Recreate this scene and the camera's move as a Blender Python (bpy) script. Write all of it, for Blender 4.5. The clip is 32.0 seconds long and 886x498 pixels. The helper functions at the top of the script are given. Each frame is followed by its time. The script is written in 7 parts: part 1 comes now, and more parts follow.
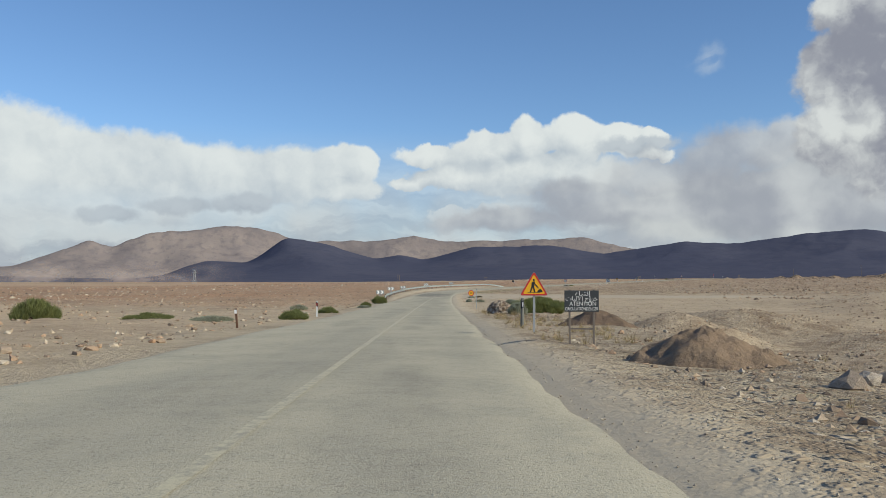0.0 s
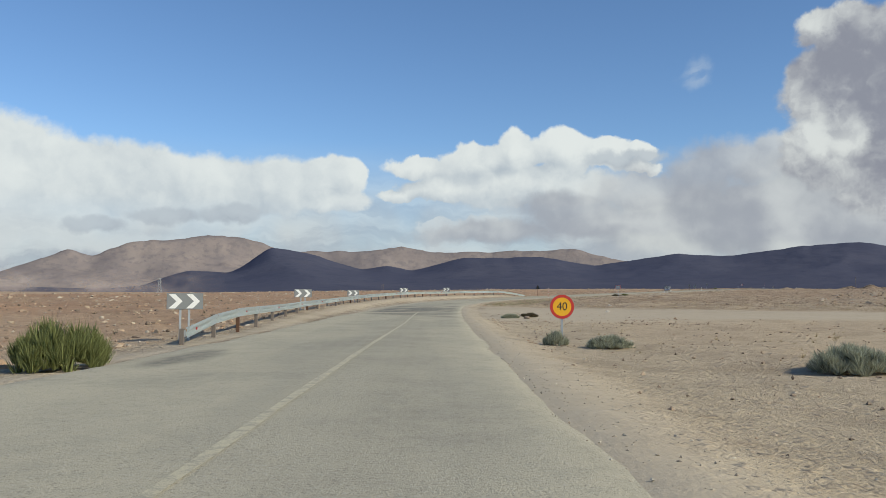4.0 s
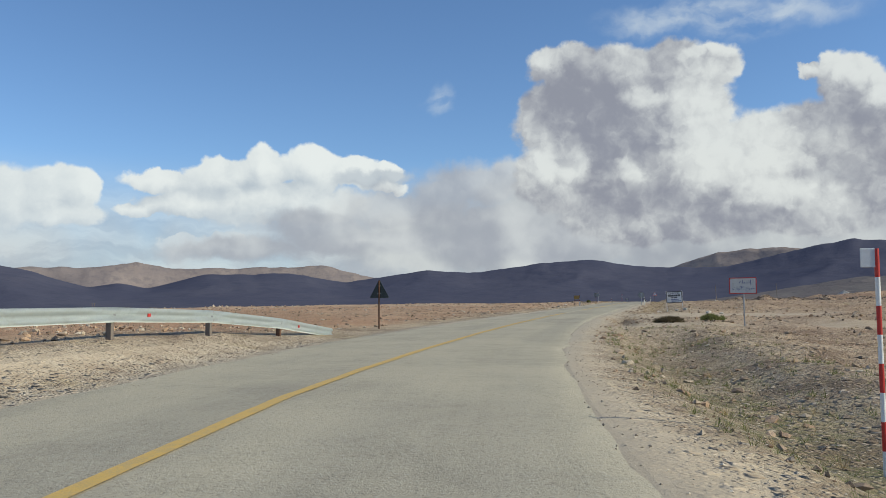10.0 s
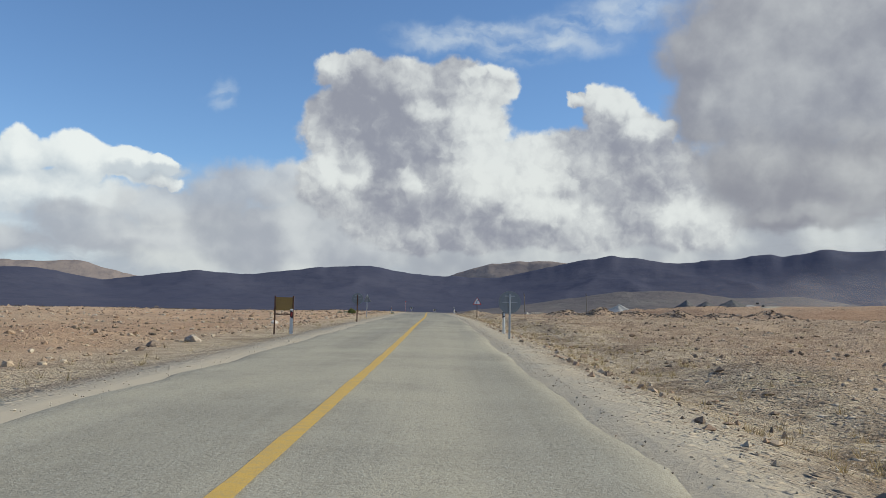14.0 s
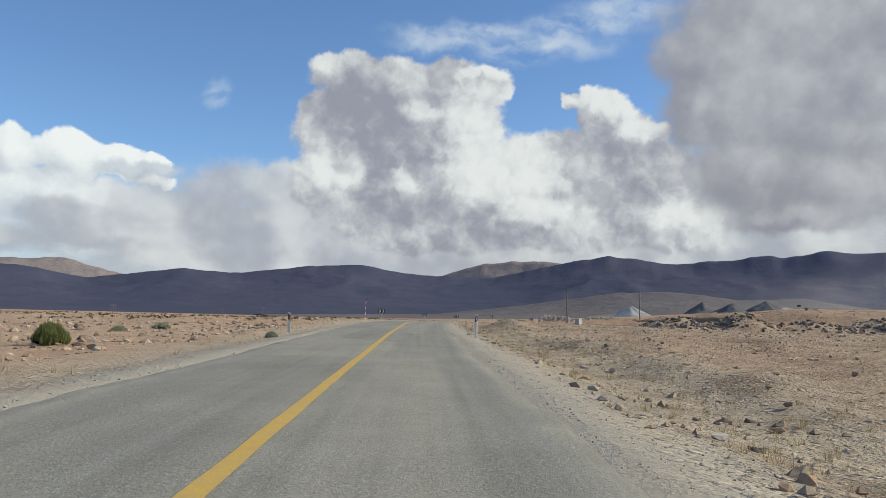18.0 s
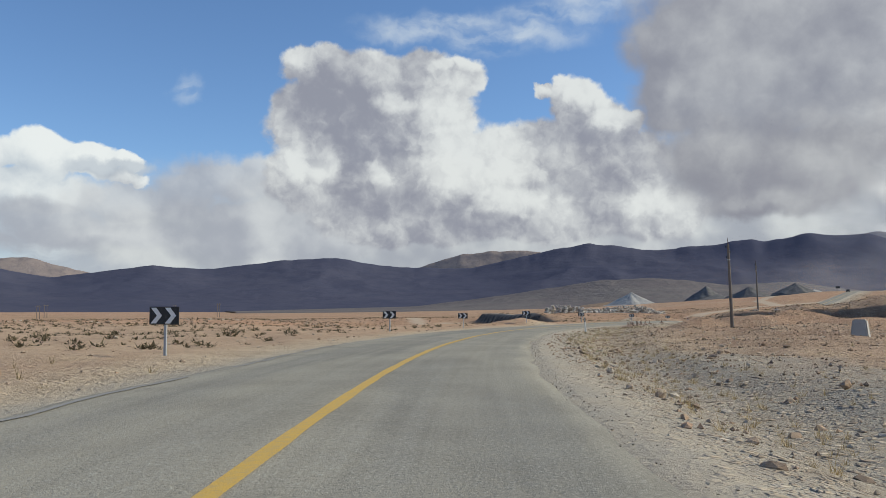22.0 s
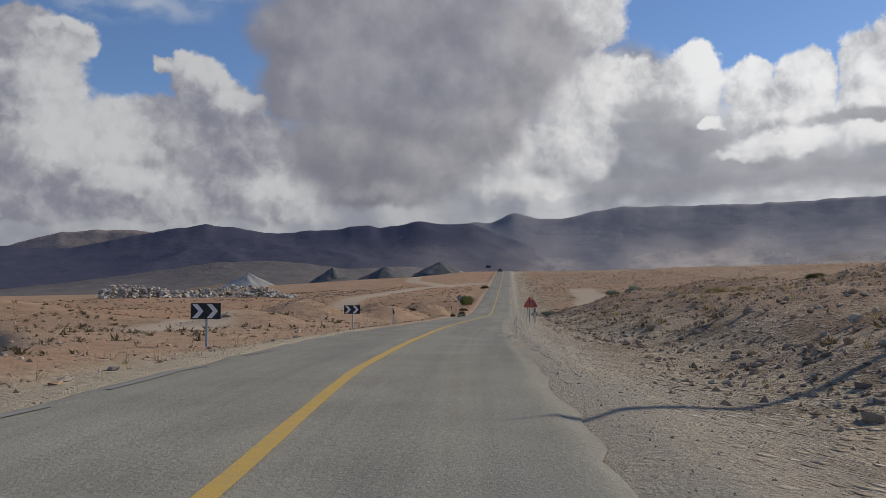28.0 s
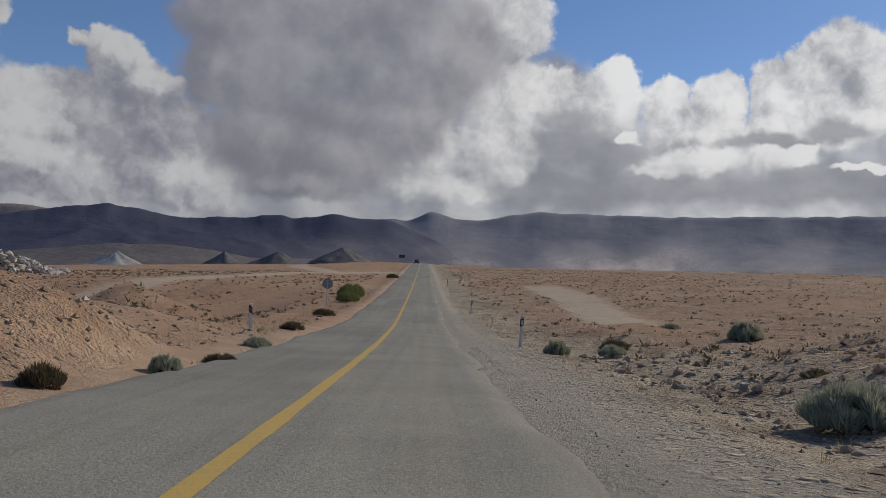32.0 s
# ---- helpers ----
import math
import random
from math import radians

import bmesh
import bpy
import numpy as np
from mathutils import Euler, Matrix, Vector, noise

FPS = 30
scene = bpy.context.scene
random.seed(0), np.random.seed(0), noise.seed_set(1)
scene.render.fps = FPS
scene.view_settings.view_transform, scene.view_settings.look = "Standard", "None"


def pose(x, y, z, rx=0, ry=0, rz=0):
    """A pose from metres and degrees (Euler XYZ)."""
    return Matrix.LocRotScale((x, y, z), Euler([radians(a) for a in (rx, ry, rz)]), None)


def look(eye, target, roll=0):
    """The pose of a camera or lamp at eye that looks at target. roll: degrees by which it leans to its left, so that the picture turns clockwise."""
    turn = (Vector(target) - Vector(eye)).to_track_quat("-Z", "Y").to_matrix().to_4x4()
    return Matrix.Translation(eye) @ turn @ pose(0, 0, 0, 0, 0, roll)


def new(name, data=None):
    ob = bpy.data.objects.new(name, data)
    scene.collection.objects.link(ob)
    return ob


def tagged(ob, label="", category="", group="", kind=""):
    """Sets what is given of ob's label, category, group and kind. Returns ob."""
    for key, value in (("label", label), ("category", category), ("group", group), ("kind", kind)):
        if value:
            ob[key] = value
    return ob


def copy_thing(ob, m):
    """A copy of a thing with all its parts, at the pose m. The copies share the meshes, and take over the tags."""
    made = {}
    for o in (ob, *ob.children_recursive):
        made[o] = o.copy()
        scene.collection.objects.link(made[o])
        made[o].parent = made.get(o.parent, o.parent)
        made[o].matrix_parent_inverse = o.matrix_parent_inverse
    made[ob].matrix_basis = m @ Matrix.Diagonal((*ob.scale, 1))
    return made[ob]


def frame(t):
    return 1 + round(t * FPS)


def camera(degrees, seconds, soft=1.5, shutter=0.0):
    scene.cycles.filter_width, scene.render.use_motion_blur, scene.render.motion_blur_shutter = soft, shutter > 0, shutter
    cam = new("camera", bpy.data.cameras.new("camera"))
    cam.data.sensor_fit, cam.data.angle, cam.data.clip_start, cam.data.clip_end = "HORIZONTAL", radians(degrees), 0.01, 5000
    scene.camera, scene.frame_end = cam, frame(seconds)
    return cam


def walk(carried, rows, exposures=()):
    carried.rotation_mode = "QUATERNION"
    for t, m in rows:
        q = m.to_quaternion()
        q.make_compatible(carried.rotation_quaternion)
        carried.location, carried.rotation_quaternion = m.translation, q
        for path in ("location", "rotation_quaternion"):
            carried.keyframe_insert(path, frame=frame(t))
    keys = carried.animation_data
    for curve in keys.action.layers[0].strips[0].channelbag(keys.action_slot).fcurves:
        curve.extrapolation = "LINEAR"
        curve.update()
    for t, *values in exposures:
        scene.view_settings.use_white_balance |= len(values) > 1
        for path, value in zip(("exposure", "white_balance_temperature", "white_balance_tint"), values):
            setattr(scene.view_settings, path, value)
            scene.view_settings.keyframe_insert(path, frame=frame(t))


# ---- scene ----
cam = camera(55.54, 32.0, soft=0.8)
PATH = [
    (0.0, pose(0.00, 0.00, 1.15, 92.18, 0.00, 1.27)),
    (0.5, pose(-0.29, 10.08, 0.97, 92.36, 0.05, 1.00)),
    (1.0, pose(-0.54, 20.12, 0.80, 92.54, 0.10, 0.73)),
    (1.5, pose(-0.77, 30.13, 0.64, 92.68, 0.05, 0.75)),
    (2.0, pose(-1.01, 40.10, 0.48, 92.81, 0.00, 0.78)),
    (2.5, pose(-1.27, 50.08, 0.34, 92.88, -0.10, 0.80)),
    (3.0, pose(-1.55, 60.10, 0.22, 92.96, -0.20, 0.82)),
    (3.5, pose(-1.85, 70.16, 0.12, 93.03, -0.40, 0.84)),
    (4.0, pose(-2.15, 80.26, 0.03, 92.99, -0.30, 0.45)),
    (4.5, pose(-2.41, 90.43, -0.05, 93.04, -0.20, 0.47)),
    (5.0, pose(-2.66, 100.68, -0.09, 93.08, -0.10, 0.48)),
    (5.5, pose(-2.88, 111.04, -0.12, 93.13, 0.00, 0.49)),
    (6.0, pose(-3.07, 121.48, -0.12, 93.19, 0.10, 0.20)),
    (6.5, pose(-3.11, 132.02, -0.11, 93.15, 0.10, -0.71)),
    (7.0, pose(-2.92, 142.65, -0.09, 93.36, 0.40, -1.83)),
    (7.5, pose(-2.45, 153.36, -0.05, 93.53, 0.80, -3.24)),
    (8.0, pose(-1.63, 164.14, 0.02, 93.79, 0.70, -4.95)),
    (8.5, pose(-0.35, 174.88, 0.08, 93.61, 0.40, -7.60)),
    (9.0, pose(1.52, 185.45, 0.14, 93.94, 0.10, -10.85)),
    (9.5, pose(3.98, 195.80, 0.22, 94.06, 0.30, -13.69)),
    (10.0, pose(6.98, 205.93, 0.31, 94.18, 0.40, -16.54)),
    (10.5, pose(10.49, 215.81, 0.42, 94.35, 0.30, -19.59)),
    (11.0, pose(14.49, 225.42, 0.56, 94.53, -0.30, -22.74)),
    (11.5, pose(18.95, 234.76, 0.72, 94.60, -0.70, -25.69)),
    (12.0, pose(23.81, 243.81, 0.89, 94.67, -0.70, -28.34)),
    (12.5, pose(28.96, 252.66, 1.06, 94.66, -0.60, -30.04)),
    (13.0, pose(34.25, 261.42, 1.23, 94.65, -0.40, -30.84)),
    (13.5, pose(39.58, 270.16, 1.40, 94.64, -0.70, -31.24)),
    (14.0, pose(44.91, 278.89, 1.55, 94.63, -1.10, -31.64)),
    (14.5, pose(50.24, 287.58, 1.71, 94.71, -1.60, -31.89)),
    (15.0, pose(55.56, 296.24, 1.88, 94.66, -1.65, -31.95)),
    (15.5, pose(60.86, 304.87, 2.05, 94.61, -1.70, -32.00)),
    (16.0, pose(66.12, 313.48, 2.22, 94.57, -1.75, -32.06)),
    (16.5, pose(71.38, 322.07, 2.38, 94.57, -1.80, -32.17)),
    (17.0, pose(76.63, 330.68, 2.53, 94.71, -1.80, -32.19)),
    (17.5, pose(81.87, 339.32, 2.68, 94.64, -1.50, -32.21)),
    (18.0, pose(87.10, 347.98, 2.81, 94.67, -1.40, -32.13)),
    (18.5, pose(92.31, 356.65, 2.93, 94.56, -1.30, -31.99)),
    (19.0, pose(97.50, 365.32, 3.02, 94.44, -1.20, -31.86)),
    (19.5, pose(102.67, 373.99, 3.12, 94.53, -1.00, -31.72)),
    (20.0, pose(107.83, 382.65, 3.23, 94.51, -0.70, -31.69)),
    (20.5, pose(113.00, 391.26, 3.33, 94.44, -0.60, -31.79)),
    (21.0, pose(118.21, 399.79, 3.41, 94.37, -0.30, -32.00)),
    (21.5, pose(123.48, 408.21, 3.49, 94.31, -0.20, -32.60)),
    (22.0, pose(128.88, 416.48, 3.55, 94.14, 0.00, -33.61)),
    (22.5, pose(134.47, 424.52, 3.57, 93.87, 0.20, -35.40)),
    (23.0, pose(140.29, 432.28, 3.56, 93.60, 0.60, -37.19)),
    (23.5, pose(146.33, 439.75, 3.51, 93.54, 0.80, -38.99)),
    (24.0, pose(152.57, 446.92, 3.46, 93.47, 0.90, -40.98)),
    (24.5, pose(159.04, 453.77, 3.41, 93.43, 1.00, -43.26)),
    (25.0, pose(165.73, 460.30, 3.36, 93.29, 1.40, -45.64)),
    (25.5, pose(172.63, 466.49, 3.30, 93.15, 1.60, -48.22)),
    (26.0, pose(179.75, 472.33, 3.22, 93.02, 1.60, -50.70)),
    (26.5, pose(187.08, 477.84, 3.15, 92.99, 1.40, -53.36)),
    (27.0, pose(194.63, 483.07, 3.11, 93.01, 0.97, -55.27)),
    (27.5, pose(202.35, 488.07, 3.09, 93.04, 0.55, -57.19)),
    (28.0, pose(210.22, 492.84, 3.11, 93.06, 0.12, -59.10)),
    (28.5, pose(218.26, 497.41, 3.12, 93.16, -0.30, -60.80)),
    (29.0, pose(226.43, 501.82, 3.08, 93.11, -0.90, -62.05)),
    (29.5, pose(234.69, 506.15, 2.98, 93.05, -1.20, -62.91)),
    (30.0, pose(243.04, 510.44, 2.82, 93.10, -1.40, -63.46)),
    (30.5, pose(251.45, 514.70, 2.65, 93.12, -1.80, -63.86)),
    (31.0, pose(259.95, 518.94, 2.49, 93.15, -2.10, -64.47)),
    (31.5, pose(268.53, 523.13, 2.33, 93.08, -2.40, -64.97)),
    (32.0, pose(277.17, 527.31, 2.17, 93.11, -2.90, -64.98)),
]
walk(cam, PATH, [(0, -0.06, 6500, 3), (8, 0.0, 6500, 3), (14, 0.08, 6500, 3), (20, 0.13, 6500, 4), (23, -0.02, 6500, 5), (26, -0.30, 6500, 9), (29, -0.55, 6500, 10), (32, -0.62, 6500, 10)])

# ---- sky and sun ----
SUN_AZ, SUN_EL = 118.0, 31.0          # clockwise from +y, and above the horizon
sun_way = Vector((math.sin(radians(SUN_AZ)) * math.cos(radians(SUN_EL)),
                  math.cos(radians(SUN_AZ)) * math.cos(radians(SUN_EL)), math.sin(radians(SUN_EL))))
sun = new("sun", bpy.data.lights.new("sun", "SUN"))
sun.data.energy, sun.data.angle, sun.data.color = 4.0, radians(0.6), (1.0, 0.91, 0.76)
sun.matrix_world = look(sun_way * 800, (0, 0, 0))

world = bpy.data.worlds.new("world")
scene.world = world
world.use_nodes = True
WT = world.node_tree
WT.nodes.clear()


def sock(tree, value, target):
    """Feeds a number, a colour or another node's output into an input."""
    if isinstance(value, bpy.types.NodeSocket):
        tree.links.new(value, target)
    else:
        target.default_value = value


def mth(tree, op, a, b=0.0, c=0.0, clamp=False):
    n = tree.nodes.new("ShaderNodeMath")
    n.operation, n.use_clamp = op, clamp
    for v, i in zip((a, b, c), n.inputs):
        sock(tree, v, i)
    return n.outputs[0]


def vec(tree, op, a, b=(0, 0, 0), c=(0, 0, 0)):
    n = tree.nodes.new("ShaderNodeVectorMath")
    n.operation = op
    for v, i in zip((a, b, c), n.inputs):
        sock(tree, v, i)
    return n.outputs["Value"] if op in ("LENGTH", "DOT_PRODUCT") else n.outputs["Vector"]


def fractal(tree, where, scale, detail=5.0, rough=0.55, colour=False, distortion=0.0):
    n = tree.nodes.new("ShaderNodeTexNoise")
    n.inputs["Scale"].default_value, n.inputs["Detail"].default_value = scale, detail
    n.inputs["Roughness"].default_value, n.inputs["Distortion"].default_value = rough, distortion
    if where is not None:
        tree.links.new(where, n.inputs["Vector"])
    return n.outputs["Color" if colour else "Fac"]


def ramped(tree, v, lo, hi, out_lo=0.0, out_hi=1.0, smooth=True):
    n = tree.nodes.new("ShaderNodeMapRange")
    n.interpolation_type = "SMOOTHSTEP" if smooth else "LINEAR"
    for i, q in enumerate((v, lo, hi, out_lo, out_hi)):
        sock(tree, q, n.inputs[i])
    return n.outputs[0]


def blend(tree, f, a, b):
    n = tree.nodes.new("ShaderNodeMix")
    n.data_type = "RGBA"
    sock(tree, f, n.inputs[0])
    for v, i in ((a, n.inputs[6]), (b, n.inputs[7])):
        sock(tree, v if isinstance(v, bpy.types.NodeSocket) or len(v) == 4 else (*v, 1), i)
    return n.outputs[2]


sky_tex = WT.nodes.new("ShaderNodeTexSky")
sky_tex.sky_type, sky_tex.sun_disc = "NISHITA", False
sky_tex.sun_elevation, sky_tex.sun_rotation = radians(SUN_EL), radians(SUN_AZ)
sky_tex.altitude, sky_tex.dust_density, sky_tex.air_density = 1200, 0.4, 1.0
way = WT.nodes.new("ShaderNodeTexCoord").outputs["Generated"]
xyz = WT.nodes.new("ShaderNodeSeparateXYZ")
WT.links.new(way, xyz.inputs[0])
az = mth(WT, "MULTIPLY", mth(WT, "ARCTAN2", xyz.outputs[0], xyz.outputs[1]), 57.29578)
el = mth(WT, "MULTIPLY", mth(WT, "ARCSINE", xyz.outputs[2]), 57.29578)
flat = WT.nodes.new("ShaderNodeCombineXYZ")
WT.links.new(az, flat.inputs[0]), WT.links.new(el, flat.inputs[1])
warp_a = vec(WT, "SUBTRACT", fractal(WT, way, 12.0, 3.0, 0.5, True), (0.5, 0.5, 0.5))
warp_b = vec(WT, "SUBTRACT", fractal(WT, way, 40.0, 4.0, 0.55, True), (0.5, 0.5, 0.5))
place = vec(WT, "MULTIPLY_ADD", warp_a, (2.6, 1.9, 0), flat.outputs[0])
place = vec(WT, "MULTIPLY_ADD", warp_b, (1.5, 1.3, 0), place)
TO_SUN = (1.25, 0.95, 0)                       # the way to the sun across the sky, in degrees
sunward = vec(WT, "ADD", place, TO_SUN)


def lobes(where, scale, detail, smooth):
    """Round heads packed side by side, large ones carrying small ones; 0 at the middle of a head."""
    n = WT.nodes.new("ShaderNodeTexVoronoi")
    n.feature, n.normalize = "SMOOTH_F1", True
    for key, v in (("Scale", scale), ("Detail", detail), ("Roughness", 0.55), ("Lacunarity", 2.1), ("Smoothness", smooth)):
        n.inputs[key].default_value = v
    WT.links.new(where, n.inputs["Vector"])
    return n.outputs["Distance"]


bent = vec(WT, "MULTIPLY_ADD", warp_b, (0.03, 0.03, 0.03), way)
toward = tuple(v * 0.012 for v in sun_way)
heads = lobes(bent, 24.0, 3.0, 0.35)
heads_lit = ramped(WT, mth(WT, "SUBTRACT", lobes(vec(WT, "ADD", bent, toward), 24.0, 3.0, 0.35), heads), -0.13, 0.13, -0.5, 0.5, False)
billow = fractal(WT, way, 9.0, 3.0, 0.45)
billow_lit = ramped(WT, mth(WT, "SUBTRACT", billow, fractal(WT, vec(WT, "ADD", way, tuple(v * 0.03 for v in sun_way)), 9.0, 3.0, 0.45)), -0.12, 0.12, -0.5, 0.5, False)
fleece = fractal(WT, way, 34.0, 6.0, 0.6)


def bank(puff_list, where):
    """How deep a direction lies in a bank made of puffs (azimuth, height and half their breadth and height, in degrees): 0 at its rim."""
    near = None
    for a, e, ra, re in puff_list:
        d = vec(WT, "LENGTH", vec(WT, "MULTIPLY_ADD", where, (1 / ra, 1 / re, 0), (-a / ra, -e / re, 0)))
        near = d if near is None else mth(WT, "SMOOTH_MIN", near, d, 0.15)
    return mth(WT, "SUBTRACT", 1.0, near)


def cloud(under, puff_list, lit, dark, rim, knobs, wool, round_, fine, soft, amount=1.0, level=0.5, high=None, tones=()):
    """Lays one cloud over what is under it. rim: where its cover begins and is full; knobs, wool: how lobed and how fleecy
    its outline is; round_, fine, soft: how much its body, its heads and its billows catch the sun; level: its mean light;
    tones: parts of it that the sun reaches more or less."""
    deep = bank(puff_list, place)
    lighted = mth(WT, "MULTIPLY_ADD", mth(WT, "SUBTRACT", deep, bank(puff_list, sunward)), round_, level) if round_ else level
    lighted = mth(WT, "MULTIPLY_ADD", heads_lit, fine, lighted)
    lighted = mth(WT, "MULTIPLY_ADD", billow_lit, soft, lighted)
    for puffs, gain in tones:
        lump = mth(WT, "MULTIPLY_ADD", mth(WT, "SUBTRACT", 0.42, heads), 0.8, bank(puffs, place))
        lighted = mth(WT, "MULTIPLY_ADD", ramped(WT, lump, -0.55, 0.5), gain, lighted)
    edge = mth(WT, "MULTIPLY_ADD", mth(WT, "SUBTRACT", 0.42, heads), knobs, deep)
    edge = mth(WT, "MULTIPLY_ADD", mth(WT, "SUBTRACT", fleece, 0.5), wool, edge)
    cover = mth(WT, "MULTIPLY", ramped(WT, edge, *rim), amount)
    if high:
        cover = mth(WT, "MULTIPLY", cover, ramped(WT, el, *high))
    lighted = ramped(WT, mth(WT, "MULTIPLY_ADD", mth(WT, "SUBTRACT", fleece, 0.5), 0.35, lighted), -0.20, 1.15)
    return blend(WT, cover, under, blend(WT, lighted, dark, lit))


WHITE_LEFT = [(-34.3, 6.7, 6.7, 5.1), (-28.6, 7.4, 5.4, 3.5), (-24.9, 6.9, 4.8, 2.9), (-20.5, 6.7, 4.8, 2.7), (-16.0, 6.7, 4.7, 2.4), (-11.6, 7.0, 4.1, 2.2),
    (-8.2, 7.4, 2.3, 1.7), (-6.7, 7.8, 1.2, 1.3), (-7.8, 6.2, 2.3, 1.0), (-31.5, 4.3, 5.7, 2.0), (-22.2, 4.4, 10.0, 1.5), (-20.4, 6.4, 0.7, 0.6)]
WHITE_MID = [(5, 7.2, 6.5, 1.6), (0, 7.0, 4, 0.9), (-1.6, 8.4, 3.1, 0.8), (1.8, 8.9, 3.1, 1.2), (4.7, 9.5, 1.7, 1.3), (8.0, 9.6, 2.5, 1.5), (10.6, 9.3, 2.0, 1.2), (12.8, 9.3, 1.2, 0.7),
    (3.8, 7.5, 5.4, 1.3), (6.7, 6.9, 1.4, 1.0), (-3.6, 6.6, 1.6, 0.5), (12.8, 8.3, 1.5, 0.4), (-0.1, 4.7, 2.3, 0.5), (2.2, 4.9, 1.2, 0.5)]
STREAK = [(-18.8, 4.9, 2.2, 0.5), (-14.5, 5.1, 2.1, 0.6), (-23.2, 4.3, 1.4, 0.5), (11.3, 8.8, 2.3, 0.5), (13.3, 8.9, 0.9, 0.5)]
STRATUS = [(18.8, 8.6, 4.3, 1.6), (13.3, 6.9, 5.0, 1.4), (8.0, 5.7, 4.2, 1.3), (20.3, 6.1, 3.9, 1.3), (11.0, 4.8, 6.9, 1.0), (21.1, 9.5, 1.5, 1.0),
    (2.8, 4.2, 5.8, 0.9), (22.6, 4.5, 7.6, 1.4), (16.4, 7.7, 2.3, 1.5)]
CUMULUS = [(24.1, 16.2, 1.7, 1.3), (26.0, 15.4, 2.3, 1.9), (29.2, 15.5, 2.9, 2.1), (31.9, 16.0, 2.4, 1.6), (35.0, 15.4, 1.6, 1.3), (24.6, 12.7, 2.7, 2.6),
    (28.5, 11.8, 4.3, 3.4), (33.2, 12.7, 3.3, 3.0), (24.4, 8.9, 3.0, 2.7), (28.7, 7.9, 4.2, 2.7), (33.3, 8.5, 4.3, 3.1), (37.1, 9.3, 3.9, 3.2),
    (42.9, 14.2, 1.7, 1.6), (40.8, 14.7, 0.8, 0.5), (43.9, 12.7, 2.3, 1.8), (45.8, 12.3, 1.5, 1.1), (41.0, 10.5, 3.8, 2.3), (45.1, 9.8, 4.1, 2.6),
    (38.8, 6.3, 7.6, 1.9), (31.1, 5.7, 6.2, 1.5), (46.9, 6.8, 4.3, 2.2)]
CREST = [(34.3, 14.2, 1.8, 1.5), (35.6, 11.2, 2.7, 1.7), (30.2, 13.7, 1.4, 0.6), (33.6, 16.2, 0.9, 0.4), (43.0, 14.9, 1.5, 1.1), (24.7, 10.0, 1.6, 1.3),
    (38.5, 9.9, 1.8, 1.3), (34.4, 9.3, 2.3, 1.5), (40.5, 14.6, 0.8, 0.4), (45.0, 12.9, 1.5, 0.6), (28.6, 9.1, 1.5, 0.6), (24.0, 16.7, 1.3, 0.7),
    (35.4, 16.4, 0.9, 0.4), (50.5, 10.6, 0.9, 0.6), (47.3, 7.5, 1.4, 1.1), (37.6, 7.4, 2.3, 0.9)]
SHADY = [(26.7, 14.1, 3.1, 2.1), (30.2, 15.2, 2.7, 1.5), (28.5, 12.3, 3.5, 1.7), (31.4, 11.7, 1.9, 1.1), (27.2, 8.1, 1.6, 1.3), (44.4, 11.2, 2.3, 1.3),
    (36.5, 6.1, 3.5, 1.3), (35.2, 15.7, 1.1, 0.5), (23.8, 14.1, 1.5, 1.5), (29.8, 7.2, 1.5, 0.8), (46.9, 9.0, 2.2, 1.5)]
GREAT = [(50.6, 17.5, 4.3, 3.2), (56.4, 19.2, 9.4, 4.2), (54.3, 14.0, 7.2, 4.0), (60.0, 14.7, 7.0, 3.9), (63.7, 16.4, 4.6, 3.5), (52.7, 10.0, 4.2, 3.4),
    (57.2, 9.0, 4.8, 3.0), (61.0, 11.7, 4.0, 2.9), (54.9, 6.9, 4.5, 1.2), (49.3, 14.2, 2.7, 3.0)]
RIGHT = [(68.6, 18.3, 3.1, 2.1), (70.0, 13.3, 4.2, 2.6), (76.0, 14.8, 1.7, 1.5), (74.9, 13.0, 3.4, 2.1), (79.4, 13.0, 1.7, 1.4), (82.7, 13.3, 1.6, 1.7),
    (81.3, 11.5, 2.9, 1.5), (86.4, 13.6, 1.9, 2.1), (88.3, 15.5, 1.5, 1.6), (90.3, 16.0, 2.1, 2.1), (92.2, 14.6, 2.2, 2.6), (89.7, 12.4, 2.9, 2.0),
    (86.5, 11.5, 2.7, 1.4), (96.3, 13.9, 3.4, 3.2), (67.4, 9.4, 3.5, 1.9), (65.2, 7.4, 3.9, 1.1), (63.5, 10.0, 1.9, 2.3), (100.4, 12.3, 3.6, 3.4)]
FLATS = [(81.3, 9.5, 2.9, 0.9), (79.5, 9.0, 2.2, 0.4), (86.7, 9.7, 2.3, 0.6), (87.8, 10.0, 1.0, 0.5), (91.4, 9.0, 1.6, 0.3), (76.9, 11.1, 0.9, 0.4)]
BASES = [(74.7, 10.0, 4.1, 1.9), (80.3, 7.9, 7.2, 1.3), (88.9, 7.9, 7.1, 1.2), (85.5, 10.6, 3.1, 0.5), (89.7, 11.2, 2.2, 0.7), (96.4, 8.1, 5.6, 2.0),
    (72.9, 7.3, 5.3, 1.1), (73.1, 11.8, 1.9, 1.1)]
WISPS = [(31.4, 18.8, 2.8, 0.7), (34.5, 19.3, 3.5, 0.6), (38.1, 18.5, 4.3, 0.8), (41.2, 19.7, 3.5, 0.6), (44.2, 20.5, 3.0, 0.6), (16.5, 14.3, 0.6, 0.7),
    (36.9, 17.7, 2.3, 0.7)]
